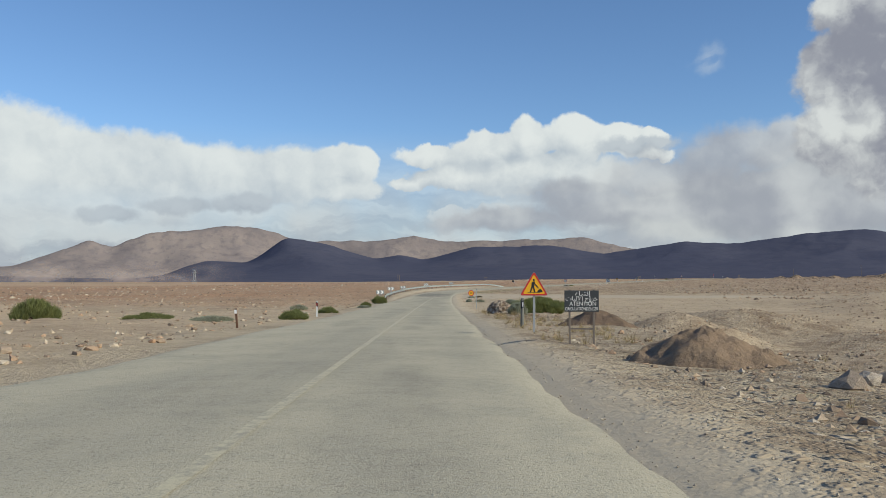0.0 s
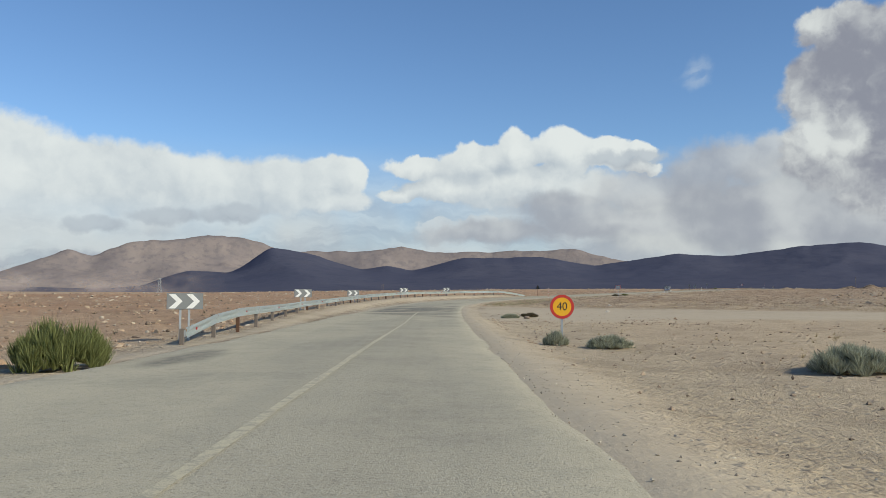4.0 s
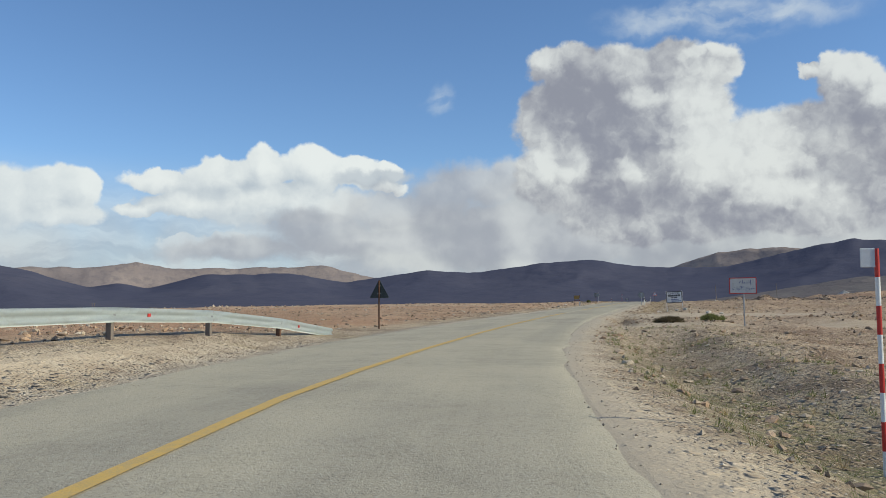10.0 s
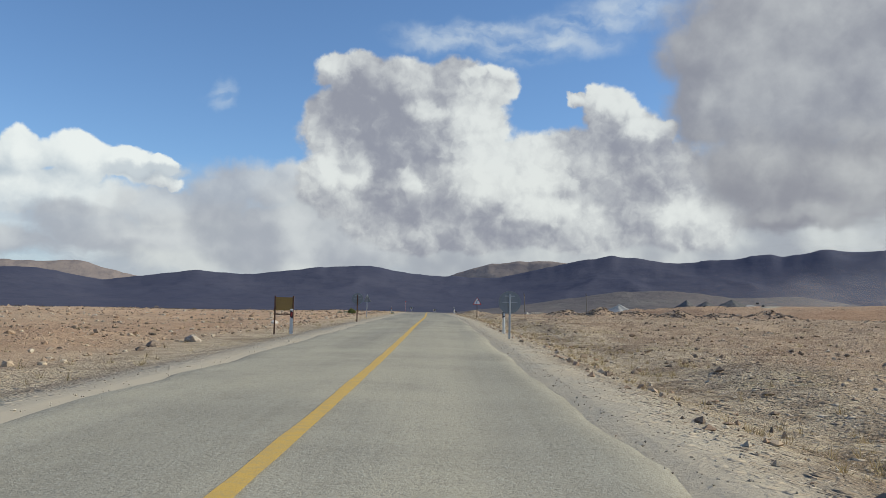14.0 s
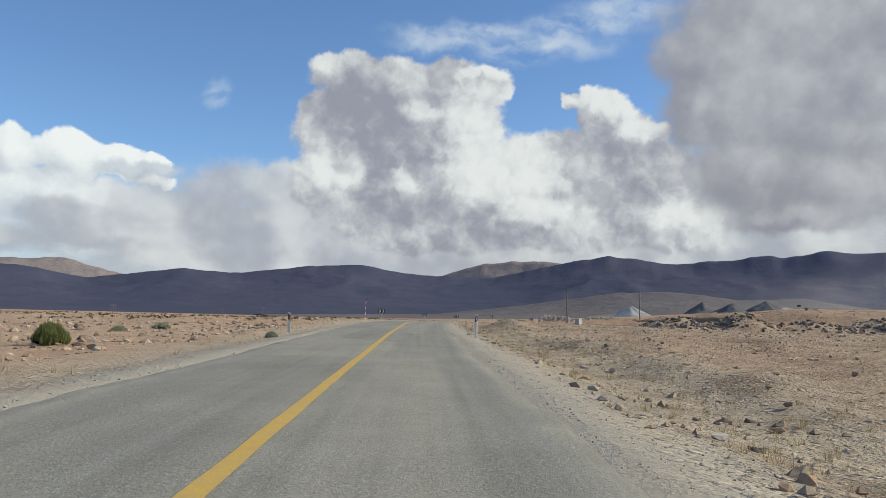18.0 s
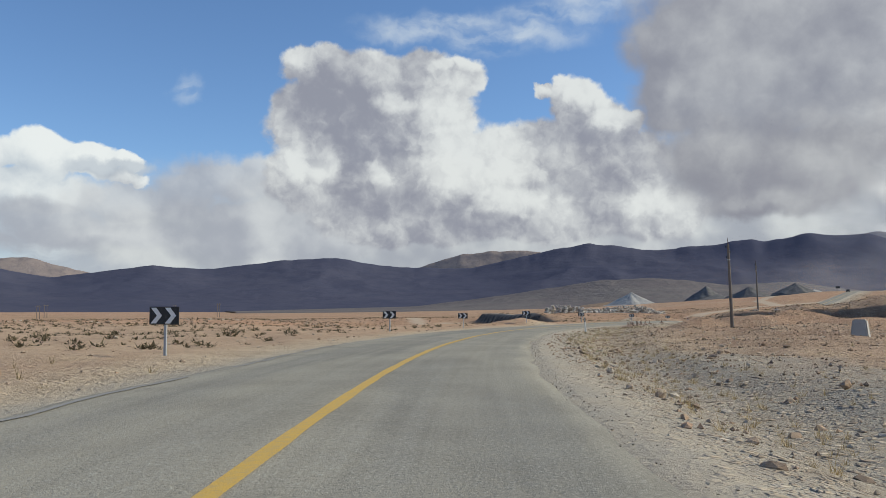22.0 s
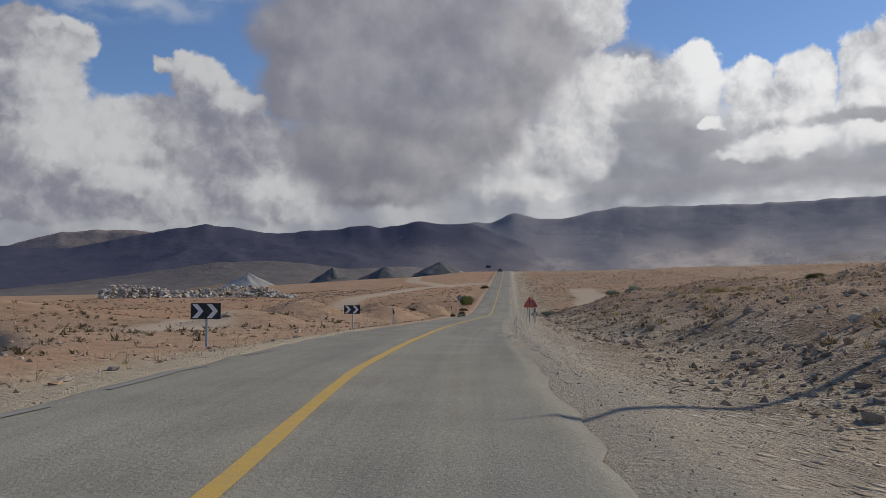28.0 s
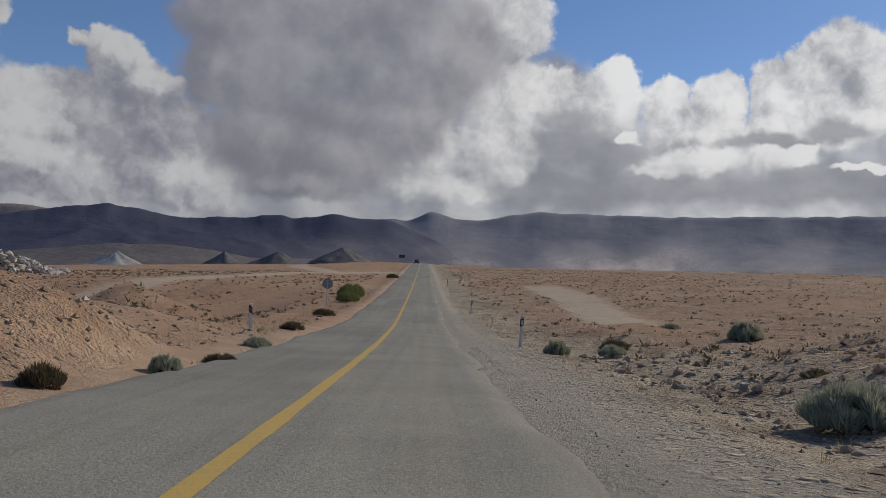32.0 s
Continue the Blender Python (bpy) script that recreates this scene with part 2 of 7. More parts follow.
OVERCAST = [(18, 4.6, 9, 2.6), (26, 6, 8, 3.6), (34, 6, 8, 4.6), (42, 6.5, 8, 5), (50, 6, 9, 6), (58, 6, 9, 6), (66, 9, 6, 7), (72, 9, 6, 5), (80, 7.6, 8, 5),
            (88, 7.6, 8, 4.6), (97, 8, 9, 6), (108, 9, 9, 8), (67, 17, 3.4, 6), (71, 13.5, 4, 3)]
glare = ramped(WT, az, 56.0, 80.0, 1.0, 1.42)       # clouds near the sun's side are brighter


def bright(colour):
    n = vec(WT, "SCALE", colour)
    WT.links.new(glare, n.node.inputs["Scale"])
    return n


tint = blend(WT, 1.0, (0, 0, 0), sky_tex.outputs[0])
col = vec(WT, "MULTIPLY", tint, (0.092, 0.110, 0.138))
fibres = fractal(WT, vec(WT, "MULTIPLY", place, (0.22, 0.42, 0)), 1.0, 4.0, 0.55)
wisp_cover = mth(WT, "MULTIPLY", ramped(WT, bank(WISPS, place), -0.9, 0.9), ramped(WT, fibres, 0.34, 0.68))
col = blend(WT, mth(WT, "MULTIPLY", wisp_cover, 0.75), col, (0.64, 0.69, 0.76))
# pale haze and far flat cloud above the mountains
streaks = fractal(WT, vec(WT, "MULTIPLY", place, (0.10, 0.55, 0)), 1.0, 5.0, 0.55)
low_cloud = blend(WT, ramped(WT, streaks, 0.36, 0.64), (0.42, 0.45, 0.52), bright((0.62, 0.65, 0.69)))
col = blend(WT, mth(WT, "MULTIPLY", ramped(WT, el, 10.5, 3.4), ramped(WT, billow, 0.22, 0.58, 0.62, 1.0)), col, low_cloud)
col = cloud(col, WHITE_LEFT, (0.79, 0.81, 0.83), (0.46, 0.515, 0.60), (-0.05, 0.24), 0.34, 0.24, 0.40, 0.22, 0.35, 1.0, 0.62, (3.2, 6.4, 0.35, 1.0))
col = cloud(col, WHITE_MID, (0.80, 0.815, 0.83), (0.46, 0.51, 0.59), (-0.04, 0.20), 0.40, 0.26, 0.45, 0.26, 0.35, 1.0, 0.60, (3.4, 7.0, 0.40, 1.0))
col = cloud(col, STREAK, (0.50, 0.54, 0.61), (0.33, 0.36, 0.435), (-0.35, 0.40), 0.5, 0.8, 0.3, 0.3, 0.3, 0.8)
col = cloud(col, OVERCAST, bright((0.62, 0.63, 0.65)), (0.37, 0.385, 0.445), (-0.20, 0.35), 0.4, 0.4, 0.12, 0.22, 1.1, 0.97, 0.42)
col = cloud(col, STRATUS, (0.60, 0.61, 0.645), (0.375, 0.39, 0.455), (-0.20, 0.50), 0.4, 0.5, 0.30, 0.24, 0.7, 0.9, 0.38)
col = cloud(col, RIGHT, bright((0.82, 0.82, 0.82)), (0.42, 0.43, 0.48), (-0.06, 0.20), 0.9, 0.40, 0.40, 0.50, 0.5, 0.98, 0.58)
col = cloud(col, BASES, (0.50, 0.51, 0.55), (0.335, 0.34, 0.39), (-0.35, 0.60), 0.4, 0.3, 0.3, 0.2, 0.5, 0.9, 0.4)
col = cloud(col, FLATS, bright((0.80, 0.80, 0.80)), (0.50, 0.51, 0.54), (-0.20, 0.30), 0.6, 0.5, 0.5, 0.4, 0.3, 0.9, 0.58)
col = cloud(col, CUMULUS, (0.73, 0.735, 0.745), (0.285, 0.29, 0.355), (-0.06, 0.20), 0.5, 0.30, 0.30, 0.48, 0.45, 0.98, 0.38, None, ((CREST, 0.44), (SHADY, -0.30)))
col = cloud(col, GREAT, bright((0.58, 0.58, 0.60)), (0.265, 0.265, 0.315), (-0.20, 0.34), 0.4, 0.30, 0.50, 0.14, 0.35, 0.96, 0.26)
back_node = WT.nodes.new("ShaderNodeBackground")
back_node.inputs[1].default_value = 1.0
world_out = WT.nodes.new("ShaderNodeOutputWorld")
WT.links.new(col, back_node.inputs[0]), WT.links.new(back_node.outputs[0], world_out.inputs[0])

# ---- materials ----
def material(name, rough=0.8, metal=0.0, spec=0.3):
    m = bpy.data.materials.new(name)
    m.use_nodes = True
    tree = m.node_tree
    b = tree.nodes["Principled BSDF"]
    b.inputs["Roughness"].default_value, b.inputs["Metallic"].default_value = rough, metal
    b.inputs["Specular IOR Level"].default_value = spec
    return m, tree, b


def coords(tree):
    return tree.nodes.new("ShaderNodeTexCoord").outputs["Object"]


def bumped(tree, b, height, strength, distance):
    n = tree.nodes.new("ShaderNodeBump")
    n.inputs["Strength"].default_value, n.inputs["Distance"].default_value = strength, distance
    tree.links.new(height, n.inputs["Height"]), tree.links.new(n.outputs[0], b.inputs["Normal"])


def paint(name, colour, worn, rough=0.5, metal=0.0, scale=9.0, amount=0.5):
    """A painted or bare surface with fine grain and patches of wear."""
    m, tree, b = material(name, rough, metal)
    c = coords(tree)
    spots = ramped(tree, fractal(tree, c, scale, 6, 0.65), 0.45, 0.75, 0.0, amount)
    grain = ramped(tree, fractal(tree, c, scale * 9, 4, 0.6), 0.3, 0.7, 0.0, 0.25)
    tree.links.new(blend(tree, mth(tree, "MAXIMUM", spots, grain), colour, worn), b.inputs["Base Color"])
    tree.links.new(ramped(tree, fractal(tree, c, scale * 3, 3), 0.3, 0.7, max(rough - 0.12, 0), min(rough + 0.15, 1)), b.inputs["Roughness"])
    bumped(tree, b, fractal(tree, c, scale * 6, 4), 0.12, 0.01)
    return m


def attribute(tree, name):
    n = tree.nodes.new("ShaderNodeAttribute")
    n.attribute_name = name
    s = tree.nodes.new("ShaderNodeSeparateColor")
    tree.links.new(n.outputs["Color"], s.inputs[0])
    return s.outputs


def attribute_vector(tree, name):
    n = tree.nodes.new("ShaderNodeAttribute")
    n.attribute_name = name
    return n.outputs["Vector"]


def random_value(tree, island=True):
    if island:
        return tree.nodes.new("ShaderNodeNewGeometry").outputs["Random Per Island"]
    return tree.nodes.new("ShaderNodeObjectInfo").outputs["Random"]


def colours(tree, f, stops):
    n = tree.nodes.new("ShaderNodeValToRGB")
    while len(n.color_ramp.elements) < len(stops):
        n.color_ramp.elements.new(0.5)
    for e, (p, c) in zip(n.color_ramp.elements, stops):
        e.position, e.color = p, (*c, 1)
    tree.links.new(f, n.inputs[0])
    return n.outputs[0]


# earth: red, smooth (tracks, aprons) and green are given point by point
EARTH, tree, b = material("earth", 0.95, 0, 0.1)
c = coords(tree)
red, smooth_way, green = attribute(tree, "soil")[:3]
n1, n2, n3 = fractal(tree, c, 0.035, 6, 0.6), fractal(tree, c, 0.6, 7, 0.62), fractal(tree, c, 6.0, 6, 0.65)
sand = blend(tree, ramped(tree, n1, 0.35, 0.65), (0.645, 0.52, 0.345), (0.555, 0.44, 0.295))
clay = blend(tree, ramped(tree, n2, 0.35, 0.65), (0.59, 0.33, 0.18), (0.48, 0.275, 0.155))
base = blend(tree, mth(tree, "MULTIPLY", red, ramped(tree, n2, 0.2, 0.6, 0.55, 1.0), clamp=True), sand, clay)
pebbly = ramped(tree, n3, 0.40, 0.66)
base = blend(tree, mth(tree, "MULTIPLY", pebbly, 0.26), base, (0.31, 0.25, 0.19))
base = blend(tree, mth(tree, "MULTIPLY", ramped(tree, fractal(tree, c, 19.0, 4, 0.6), 0.52, 0.68), 0.45), base, (0.50, 0.43, 0.34))
base = blend(tree, mth(tree, "MULTIPLY", smooth_way, ramped(tree, n2, 0.2, 0.7, 0.95, 0.7)), base, (0.53, 0.445, 0.325))
base = blend(tree, mth(tree, "MULTIPLY", green, ramped(tree, n2, 0.38, 0.6, 0.15, 0.9)), base, (0.16, 0.165, 0.075))
cut, shoulder, rubble = attribute(tree, "cut")[:3]
flecks = ramped(tree, fractal(tree, c, 2.3, 5, 0.6), 0.36, 0.64)
base = blend(tree, mth(tree, "MULTIPLY", flecks, mth(tree, "MULTIPLY_ADD", rubble, 0.44, 0.12)), base, blend(tree, red, (0.29, 0.22, 0.15), (0.36, 0.225, 0.135)))
earthy = mth(tree, "MULTIPLY", ramped(tree, fractal(tree, c, 0.5, 7, 0.66), 0.46, 0.62), mth(tree, "MULTIPLY", rubble, mth(tree, "MULTIPLY_ADD", red, -0.4, 0.95)))
base = blend(tree, earthy, base, blend(tree, red, (0.24, 0.175, 0.115), (0.36, 0.20, 0.12)))
straw = mth(tree, "MULTIPLY", mth(tree, "SUBTRACT", 1.0, mth(tree, "MULTIPLY", red, 0.7), clamp=True), ramped(tree, fractal(tree, c, 0.31, 7, 0.7), 0.55, 0.68))
base = blend(tree, mth(tree, "MULTIPLY", straw, mth(tree, "MULTIPLY", rubble, 0.5)), base, (0.50, 0.405, 0.22))
base = blend(tree, mth(tree, "MULTIPLY", shoulder, ramped(tree, n2, 0.25, 0.65, 1.0, 0.6)), base, (0.41, 0.365, 0.288))


def cells(scale):
    n = tree.nodes.new("ShaderNodeTexVoronoi")
    n.inputs["Scale"].default_value = scale
    tree.links.new(vec(tree, "MULTIPLY_ADD", fractal(tree, c, scale * 0.8, 3, 0.6, True), (0.5 / scale, 0.5 / scale, 0), c), n.inputs["Vector"])
    s = tree.nodes.new("ShaderNodeSeparateColor")
    tree.links.new(n.outputs["Color"], s.inputs[0])
    return n.outputs["Distance"], s.outputs[0], s.outputs[1]


far_d, far_r, far_p = cells(5.0)
near_d, near_r, near_p = cells(16.0)
tones = [(0, (0.15, 0.115, 0.085)), (0.35, (0.34, 0.255, 0.18)), (0.7, (0.50, 0.40, 0.29)), (1, (0.70, 0.60, 0.48))]
lumpy = mth(tree, "MULTIPLY", mth(tree, "MULTIPLY", ramped(tree, near_d, 0.62, 0.30), ramped(tree, near_p, 0.25, 0.40)), rubble)
base = blend(tree, mth(tree, "MULTIPLY", lumpy, 0.85), base, blend(tree, mth(tree, "MULTIPLY", red, 0.55), colours(tree, near_r, tones), (0.44, 0.26, 0.155)))
big = mth(tree, "MULTIPLY", mth(tree, "MULTIPLY", ramped(tree, far_d, 0.48, 0.25), ramped(tree, far_p, 0.45, 0.55)), rubble)
base = blend(tree, mth(tree, "MULTIPLY", big, 0.8), base, blend(tree, mth(tree, "MULTIPLY", red, 0.55), colours(tree, far_r, tones), (0.44, 0.26, 0.155)))
# the steep faces of the cuts are blended to a darker tone
cut_tone = blend(tree, ramped(tree, fractal(tree, c, 1.3, 7, 0.65), 0.38, 0.62), (0.055, 0.048, 0.042), (0.13, 0.112, 0.095))
base = blend(tree, cut, base, cut_tone)
tree.links.new(base, b.inputs["Base Color"])
rocky = mth(tree, "ADD", mth(tree, "MULTIPLY", n3, 0.3), mth(tree, "MULTIPLY", fractal(tree, c, 22.0, 5, 0.7), 0.16))
rocky = mth(tree, "MULTIPLY", rocky, mth(tree, "SUBTRACT", 1.0, mth(tree, "MULTIPLY", smooth_way, 0.9)))
rocky = mth(tree, "ADD", mth(tree, "MULTIPLY_ADD", mth(tree, "MULTIPLY", mth(tree, "SUBTRACT", 0.6, near_d), lumpy), 0.5, rocky), mth(tree, "MULTIPLY", mth(tree, "MULTIPLY", mth(tree, "SUBTRACT", 0.5, far_d), big), 1.6))
rocky = mth(tree, "MULTIPLY_ADD", mth(tree, "MULTIPLY", fractal(tree, c, 1.6, 6, 0.7), rubble), 1.1, rocky)
bumped(tree, b, rocky, 1.0, 0.20)

# asphalt: dust, dark patches and bare stone are given point by point
ASPHALT, tree, b = material("asphalt", 0.95, 0, 0.05)
c = coords(tree)
dust, patch, track = attribute(tree, "wear")[:3]
chips = mth(tree, "ADD", mth(tree, "MULTIPLY", fractal(tree, c, 26.0, 3, 0.6), 0.6), mth(tree, "MULTIPLY", fractal(tree, c, 70.0, 2, 0.6), 0.4))
blot = fractal(tree, c, 0.5, 6, 0.6)
fine = fractal(tree, c, 4.0, 6, 0.65)
base = blend(tree, ramped(tree, blot, 0.3, 0.7), (0.252, 0.232, 0.186), (0.322, 0.297, 0.236))
base = blend(tree, mth(tree, "MULTIPLY", track, ramped(tree, fine, 0.3, 0.65, 0.15, 0.7)), base, (0.21, 0.205, 0.183))
streak = fractal(tree, vec(tree, "MULTIPLY", attribute_vector(tree, "along"), (0.06, 3.2, 0)), 1.0, 4, 0.6)
base = blend(tree, ramped(tree, streak, 0.35, 0.7, 0.0, 0.26), base, (0.40, 0.375, 0.315))
base = blend(tree, ramped(tree, streak, 0.5, 0.25, 0.0, 0.24), base, (0.19, 0.18, 0.158))
base = blend(tree, mth(tree, "MULTIPLY", dust, ramped(tree, mth(tree, "ADD", mth(tree, "MULTIPLY", blot, 0.6), mth(tree, "MULTIPLY", fine, 0.4)), 0.25, 0.62, 0.5, 1.0)), base, (0.53, 0.472, 0.343))
base = blend(tree, mth(tree, "MULTIPLY", patch, ramped(tree, fine, 0.28, 0.68, 0.25, 0.95)), base, (0.125, 0.122, 0.112))
base = blend(tree, mth(tree, "MULTIPLY", ramped(tree, chips, 0.52, 0.64), 0.38), base, (0.50, 0.475, 0.40))
base = blend(tree, mth(tree, "MULTIPLY", ramped(tree, chips, 0.47, 0.36), 0.42), base, (0.12, 0.116, 0.10))
tree.links.new(base, b.inputs["Base Color"])
bumped(tree, b, mth(tree, "ADD", chips, mth(tree, "MULTIPLY", fine, 0.5)), 0.7, 0.02)

YELLOW, tree, b = material("road_paint", 0.75)
c = coords(tree)
fade = attribute(tree, "wear")[0]
worn = ramped(tree, mth(tree, "ADD", mth(tree, "MULTIPLY", fractal(tree, c, 7.0, 6, 0.7), 0.6), mth(tree, "MULTIPLY", fractal(tree, c, 45, 3, 0.7), 0.4)), 0.44, 0.60)
base = blend(tree, fade, (0.62, 0.39, 0.075), (0.56, 0.50, 0.34))
base = blend(tree, mth(tree, "MULTIPLY", worn, mth(tree, "MULTIPLY_ADD", fade, 0.45, 0.30)), base, (0.30, 0.27, 0.215))
tree.links.new(base, b.inputs["Base Color"])
bumped(tree, b, fractal(tree, c, 60, 3), 0.3, 0.008)

STONE, tree, b = material("stone", 0.92, 0, 0.15)
c = coords(tree)
base = colours(tree, random_value(tree), [(0, (0.17, 0.125, 0.09)), (0.3, (0.38, 0.28, 0.19)), (0.55, (0.46, 0.30, 0.185)), (0.8, (0.52, 0.42, 0.30)), (1, (0.58, 0.50, 0.39))])
base = blend(tree, ramped(tree, fractal(tree, c, 9.0, 6, 0.65), 0.4, 0.7, 0, 0.5), base, (0.25, 0.20, 0.155))
tree.links.new(base, b.inputs["Base Color"])
bumped(tree, b, fractal(tree, c, 14.0, 6, 0.7), 0.7, 0.03)

PALESTONE, tree, b = material("pale_broken_stone", 0.92, 0, 0.15)
c = coords(tree)
base = colours(tree, random_value(tree), [(0, (0.34, 0.27, 0.20)), (0.4, (0.50, 0.43, 0.34)), (1, (0.66, 0.60, 0.51))])
base = blend(tree, ramped(tree, fractal(tree, c, 3.0, 6, 0.65), 0.45, 0.7, 0, 0.45), base, (0.30, 0.24, 0.18))
tree.links.new(base, b.inputs["Base Color"])
bumped(tree, b, fractal(tree, c, 6.0, 6, 0.7), 0.6, 0.06)

GRAVEL, tree, b = material("gravel", 0.92, 0, 0.15)
tree.links.new(colours(tree, random_value(tree), [(0, (0.30, 0.25, 0.19)), (0.4, (0.46, 0.39, 0.29)), (1, (0.62, 0.55, 0.44))]), b.inputs["Base Color"])

ROCK, tree, b = material("pale_rock", 0.9, 0, 0.2)
c = coords(tree)
base = colours(tree, random_value(tree, False), [(0, (0.27, 0.205, 0.15)), (0.5, (0.38, 0.30, 0.225)), (1, (0.52, 0.45, 0.365))])
base = blend(tree, ramped(tree, fractal(tree, c, 7.0, 7, 0.65), 0.42, 0.7, 0, 0.55), base, (0.20, 0.165, 0.13))
tree.links.new(base, b.inputs["Base Color"])
bumped(tree, b, fractal(tree, c, 12.0, 7, 0.7), 0.8, 0.04)


def heap_paint(name, a, d):
    m, tree, b = material(name, 0.95, 0, 0.1)
    c = coords(tree)
    base = blend(tree, ramped(tree, fractal(tree, c, 0.35, 7, 0.65), 0.35, 0.65), a, d)
    base = blend(tree, ramped(tree, fractal(tree, c, 3.0, 5, 0.65), 0.5, 0.7, 0, 0.4), base, tuple(v * 0.6 for v in d))
    tree.links.new(base, b.inputs["Base Color"])
    bumped(tree, b, fractal(tree, c, 1.5, 7, 0.7), 0.8, 0.3)
    return m


WHITE_HEAP = heap_paint("crushed_limestone", (0.47, 0.445, 0.395), (0.38, 0.36, 0.32))
GREY_HEAP = heap_paint("crushed_grey_stone", (0.125, 0.12, 0.113), (0.18, 0.172, 0.16))
DAMP_HEAP = heap_paint("damp_dug_earth", (0.17, 0.12, 0.085), (0.235, 0.165, 0.11))
EARTH_HEAP = heap_paint("dug_earth", (0.30, 0.215, 0.145), (0.22, 0.16, 0.11))


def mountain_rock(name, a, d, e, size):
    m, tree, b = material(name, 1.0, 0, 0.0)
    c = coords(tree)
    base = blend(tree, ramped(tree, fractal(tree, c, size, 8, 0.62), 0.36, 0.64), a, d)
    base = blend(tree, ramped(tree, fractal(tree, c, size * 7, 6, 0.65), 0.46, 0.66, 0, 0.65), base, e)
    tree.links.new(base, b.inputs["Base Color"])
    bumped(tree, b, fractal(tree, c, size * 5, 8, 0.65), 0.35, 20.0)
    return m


# cloud shade and blue haze are put into this rock's dark base colour
SHADED_ROCK = mountain_rock("cloud_shaded_rock", (0.080, 0.084, 0.120), (0.093, 0.095, 0.128), (0.072, 0.077, 0.112), 0.0022)
# the haze over the eastern hills is put into this pale base colour
HAZED_ROCK = mountain_rock("hazed_grey_rock", (0.235, 0.228, 0.245), (0.26, 0.25, 0.26), (0.215, 0.21, 0.23), 0.0022)
BARE = mountain_rock("bare_brown_rock", (0.30, 0.25, 0.222), (0.235, 0.20, 0.19), (0.18, 0.158, 0.16), 0.004)
FOOT = mountain_rock("dusty_foothill", (0.20, 0.18, 0.165), (0.17, 0.15, 0.145), (0.14, 0.13, 0.13), 0.006)


def leaf(name, a, d):
    m, tree, b = material(name, 0.85, 0, 0.15)
    tone = colours(tree, random_value(tree), [(0, a), (0.6, d), (1, tuple(min(1, v * 1.5) for v in d))])
    tree.links.new(tone, b.inputs["Base Color"])
    thin, mix = tree.nodes.new("ShaderNodeBsdfTranslucent"), tree.nodes.new("ShaderNodeMixShader")
    tree.links.new(tone, thin.inputs[0])
    mix.inputs[0].default_value = 0.4
    tree.links.new(b.outputs[0], mix.inputs[1]), tree.links.new(thin.outputs[0], mix.inputs[2])
    tree.links.new(mix.outputs[0], tree.nodes["Material Output"].inputs[0])
    return m


GREEN_LEAF = leaf("green_twigs", (0.125, 0.14, 0.05), (0.23, 0.245, 0.095))
GREY_LEAF = leaf("grey_green_twigs", (0.23, 0.24, 0.165), (0.38, 0.385, 0.285))
DRY_LEAF = leaf("dry_grass", (0.30, 0.22, 0.11), (0.46, 0.36, 0.20))
SCRUB_LEAF = leaf("brown_scrub", (0.075, 0.062, 0.036), (0.15, 0.12, 0.07))
TWIG = paint("twig", (0.16, 0.12, 0.08), (0.25, 0.2, 0.15), 0.9)

WHITE = paint("white_paint", (0.82, 0.82, 0.79), (0.55, 0.52, 0.46), 0.5)
POSTWHITE = paint("white_plastic", (0.66, 0.66, 0.62), (0.42, 0.38, 0.31), 0.55, amount=0.7)
BLACK = paint("black_paint", (0.022, 0.022, 0.024), (0.09, 0.085, 0.08), 0.5)
RED = paint("red_paint", (0.55, 0.035, 0.03), (0.45, 0.12, 0.09), 0.45)
ORANGE = paint("faded_orange_face", (0.60, 0.16, 0.085), (0.55, 0.23, 0.14), 0.5)
AMBER = paint("yellow_face", (0.85, 0.43, 0.02), (0.80, 0.48, 0.07), 0.45)
BLUE = paint("blue_paint", (0.03, 0.06, 0.22), (0.08, 0.11, 0.25), 0.5)
SLATEBOARD = paint("dark_board", (0.045, 0.05, 0.055), (0.11, 0.11, 0.105), 0.6)
GALV = paint("galvanised_steel", (0.42, 0.44, 0.45), (0.30, 0.29, 0.27), 0.5, 0.35)
RAILPAINT = paint("pale_green_steel", (0.60, 0.65, 0.62), (0.44, 0.45, 0.41), 0.45, 0.15, 4.0)
GREYBACK = paint("grey_sign_back", (0.23, 0.25, 0.26), (0.31, 0.30, 0.28), 0.6, 0.2)
DARKBACK = paint("dark_green_sign_back", (0.045, 0.06, 0.058), (0.10, 0.11, 0.10), 0.6, 0.1)
RUST = paint("rusty_steel", (0.12, 0.065, 0.04), (0.22, 0.12, 0.07), 0.85, 0.1)
WOOD = paint("weathered_wood", (0.17, 0.14, 0.115), (0.26, 0.23, 0.20), 0.9)
OCHRE = paint("ochre_board", (0.34, 0.22, 0.07), (0.22, 0.15, 0.07), 0.7)
CHEVGREY = paint("grey_board", (0.21, 0.22, 0.22), (0.24, 0.23, 0.21), 0.55)
REFLECT = paint("reflector", (0.62, 0.64, 0.66), (0.5, 0.5, 0.5), 0.25)
CONCRETE = paint("concrete", (0.40, 0.38, 0.34), (0.28, 0.25, 0.21), 0.9)
CARPAINT = paint("dark_car_paint", (0.03, 0.03, 0.035), (0.08, 0.075, 0.07), 0.35)
GLASS = paint("dark_glass", (0.02, 0.025, 0.03), (0.04, 0.04, 0.045), 0.1)
RUSTRED = paint("dull_red_reflector", (0.36, 0.05, 0.04), (0.28, 0.10, 0.07), 0.4)
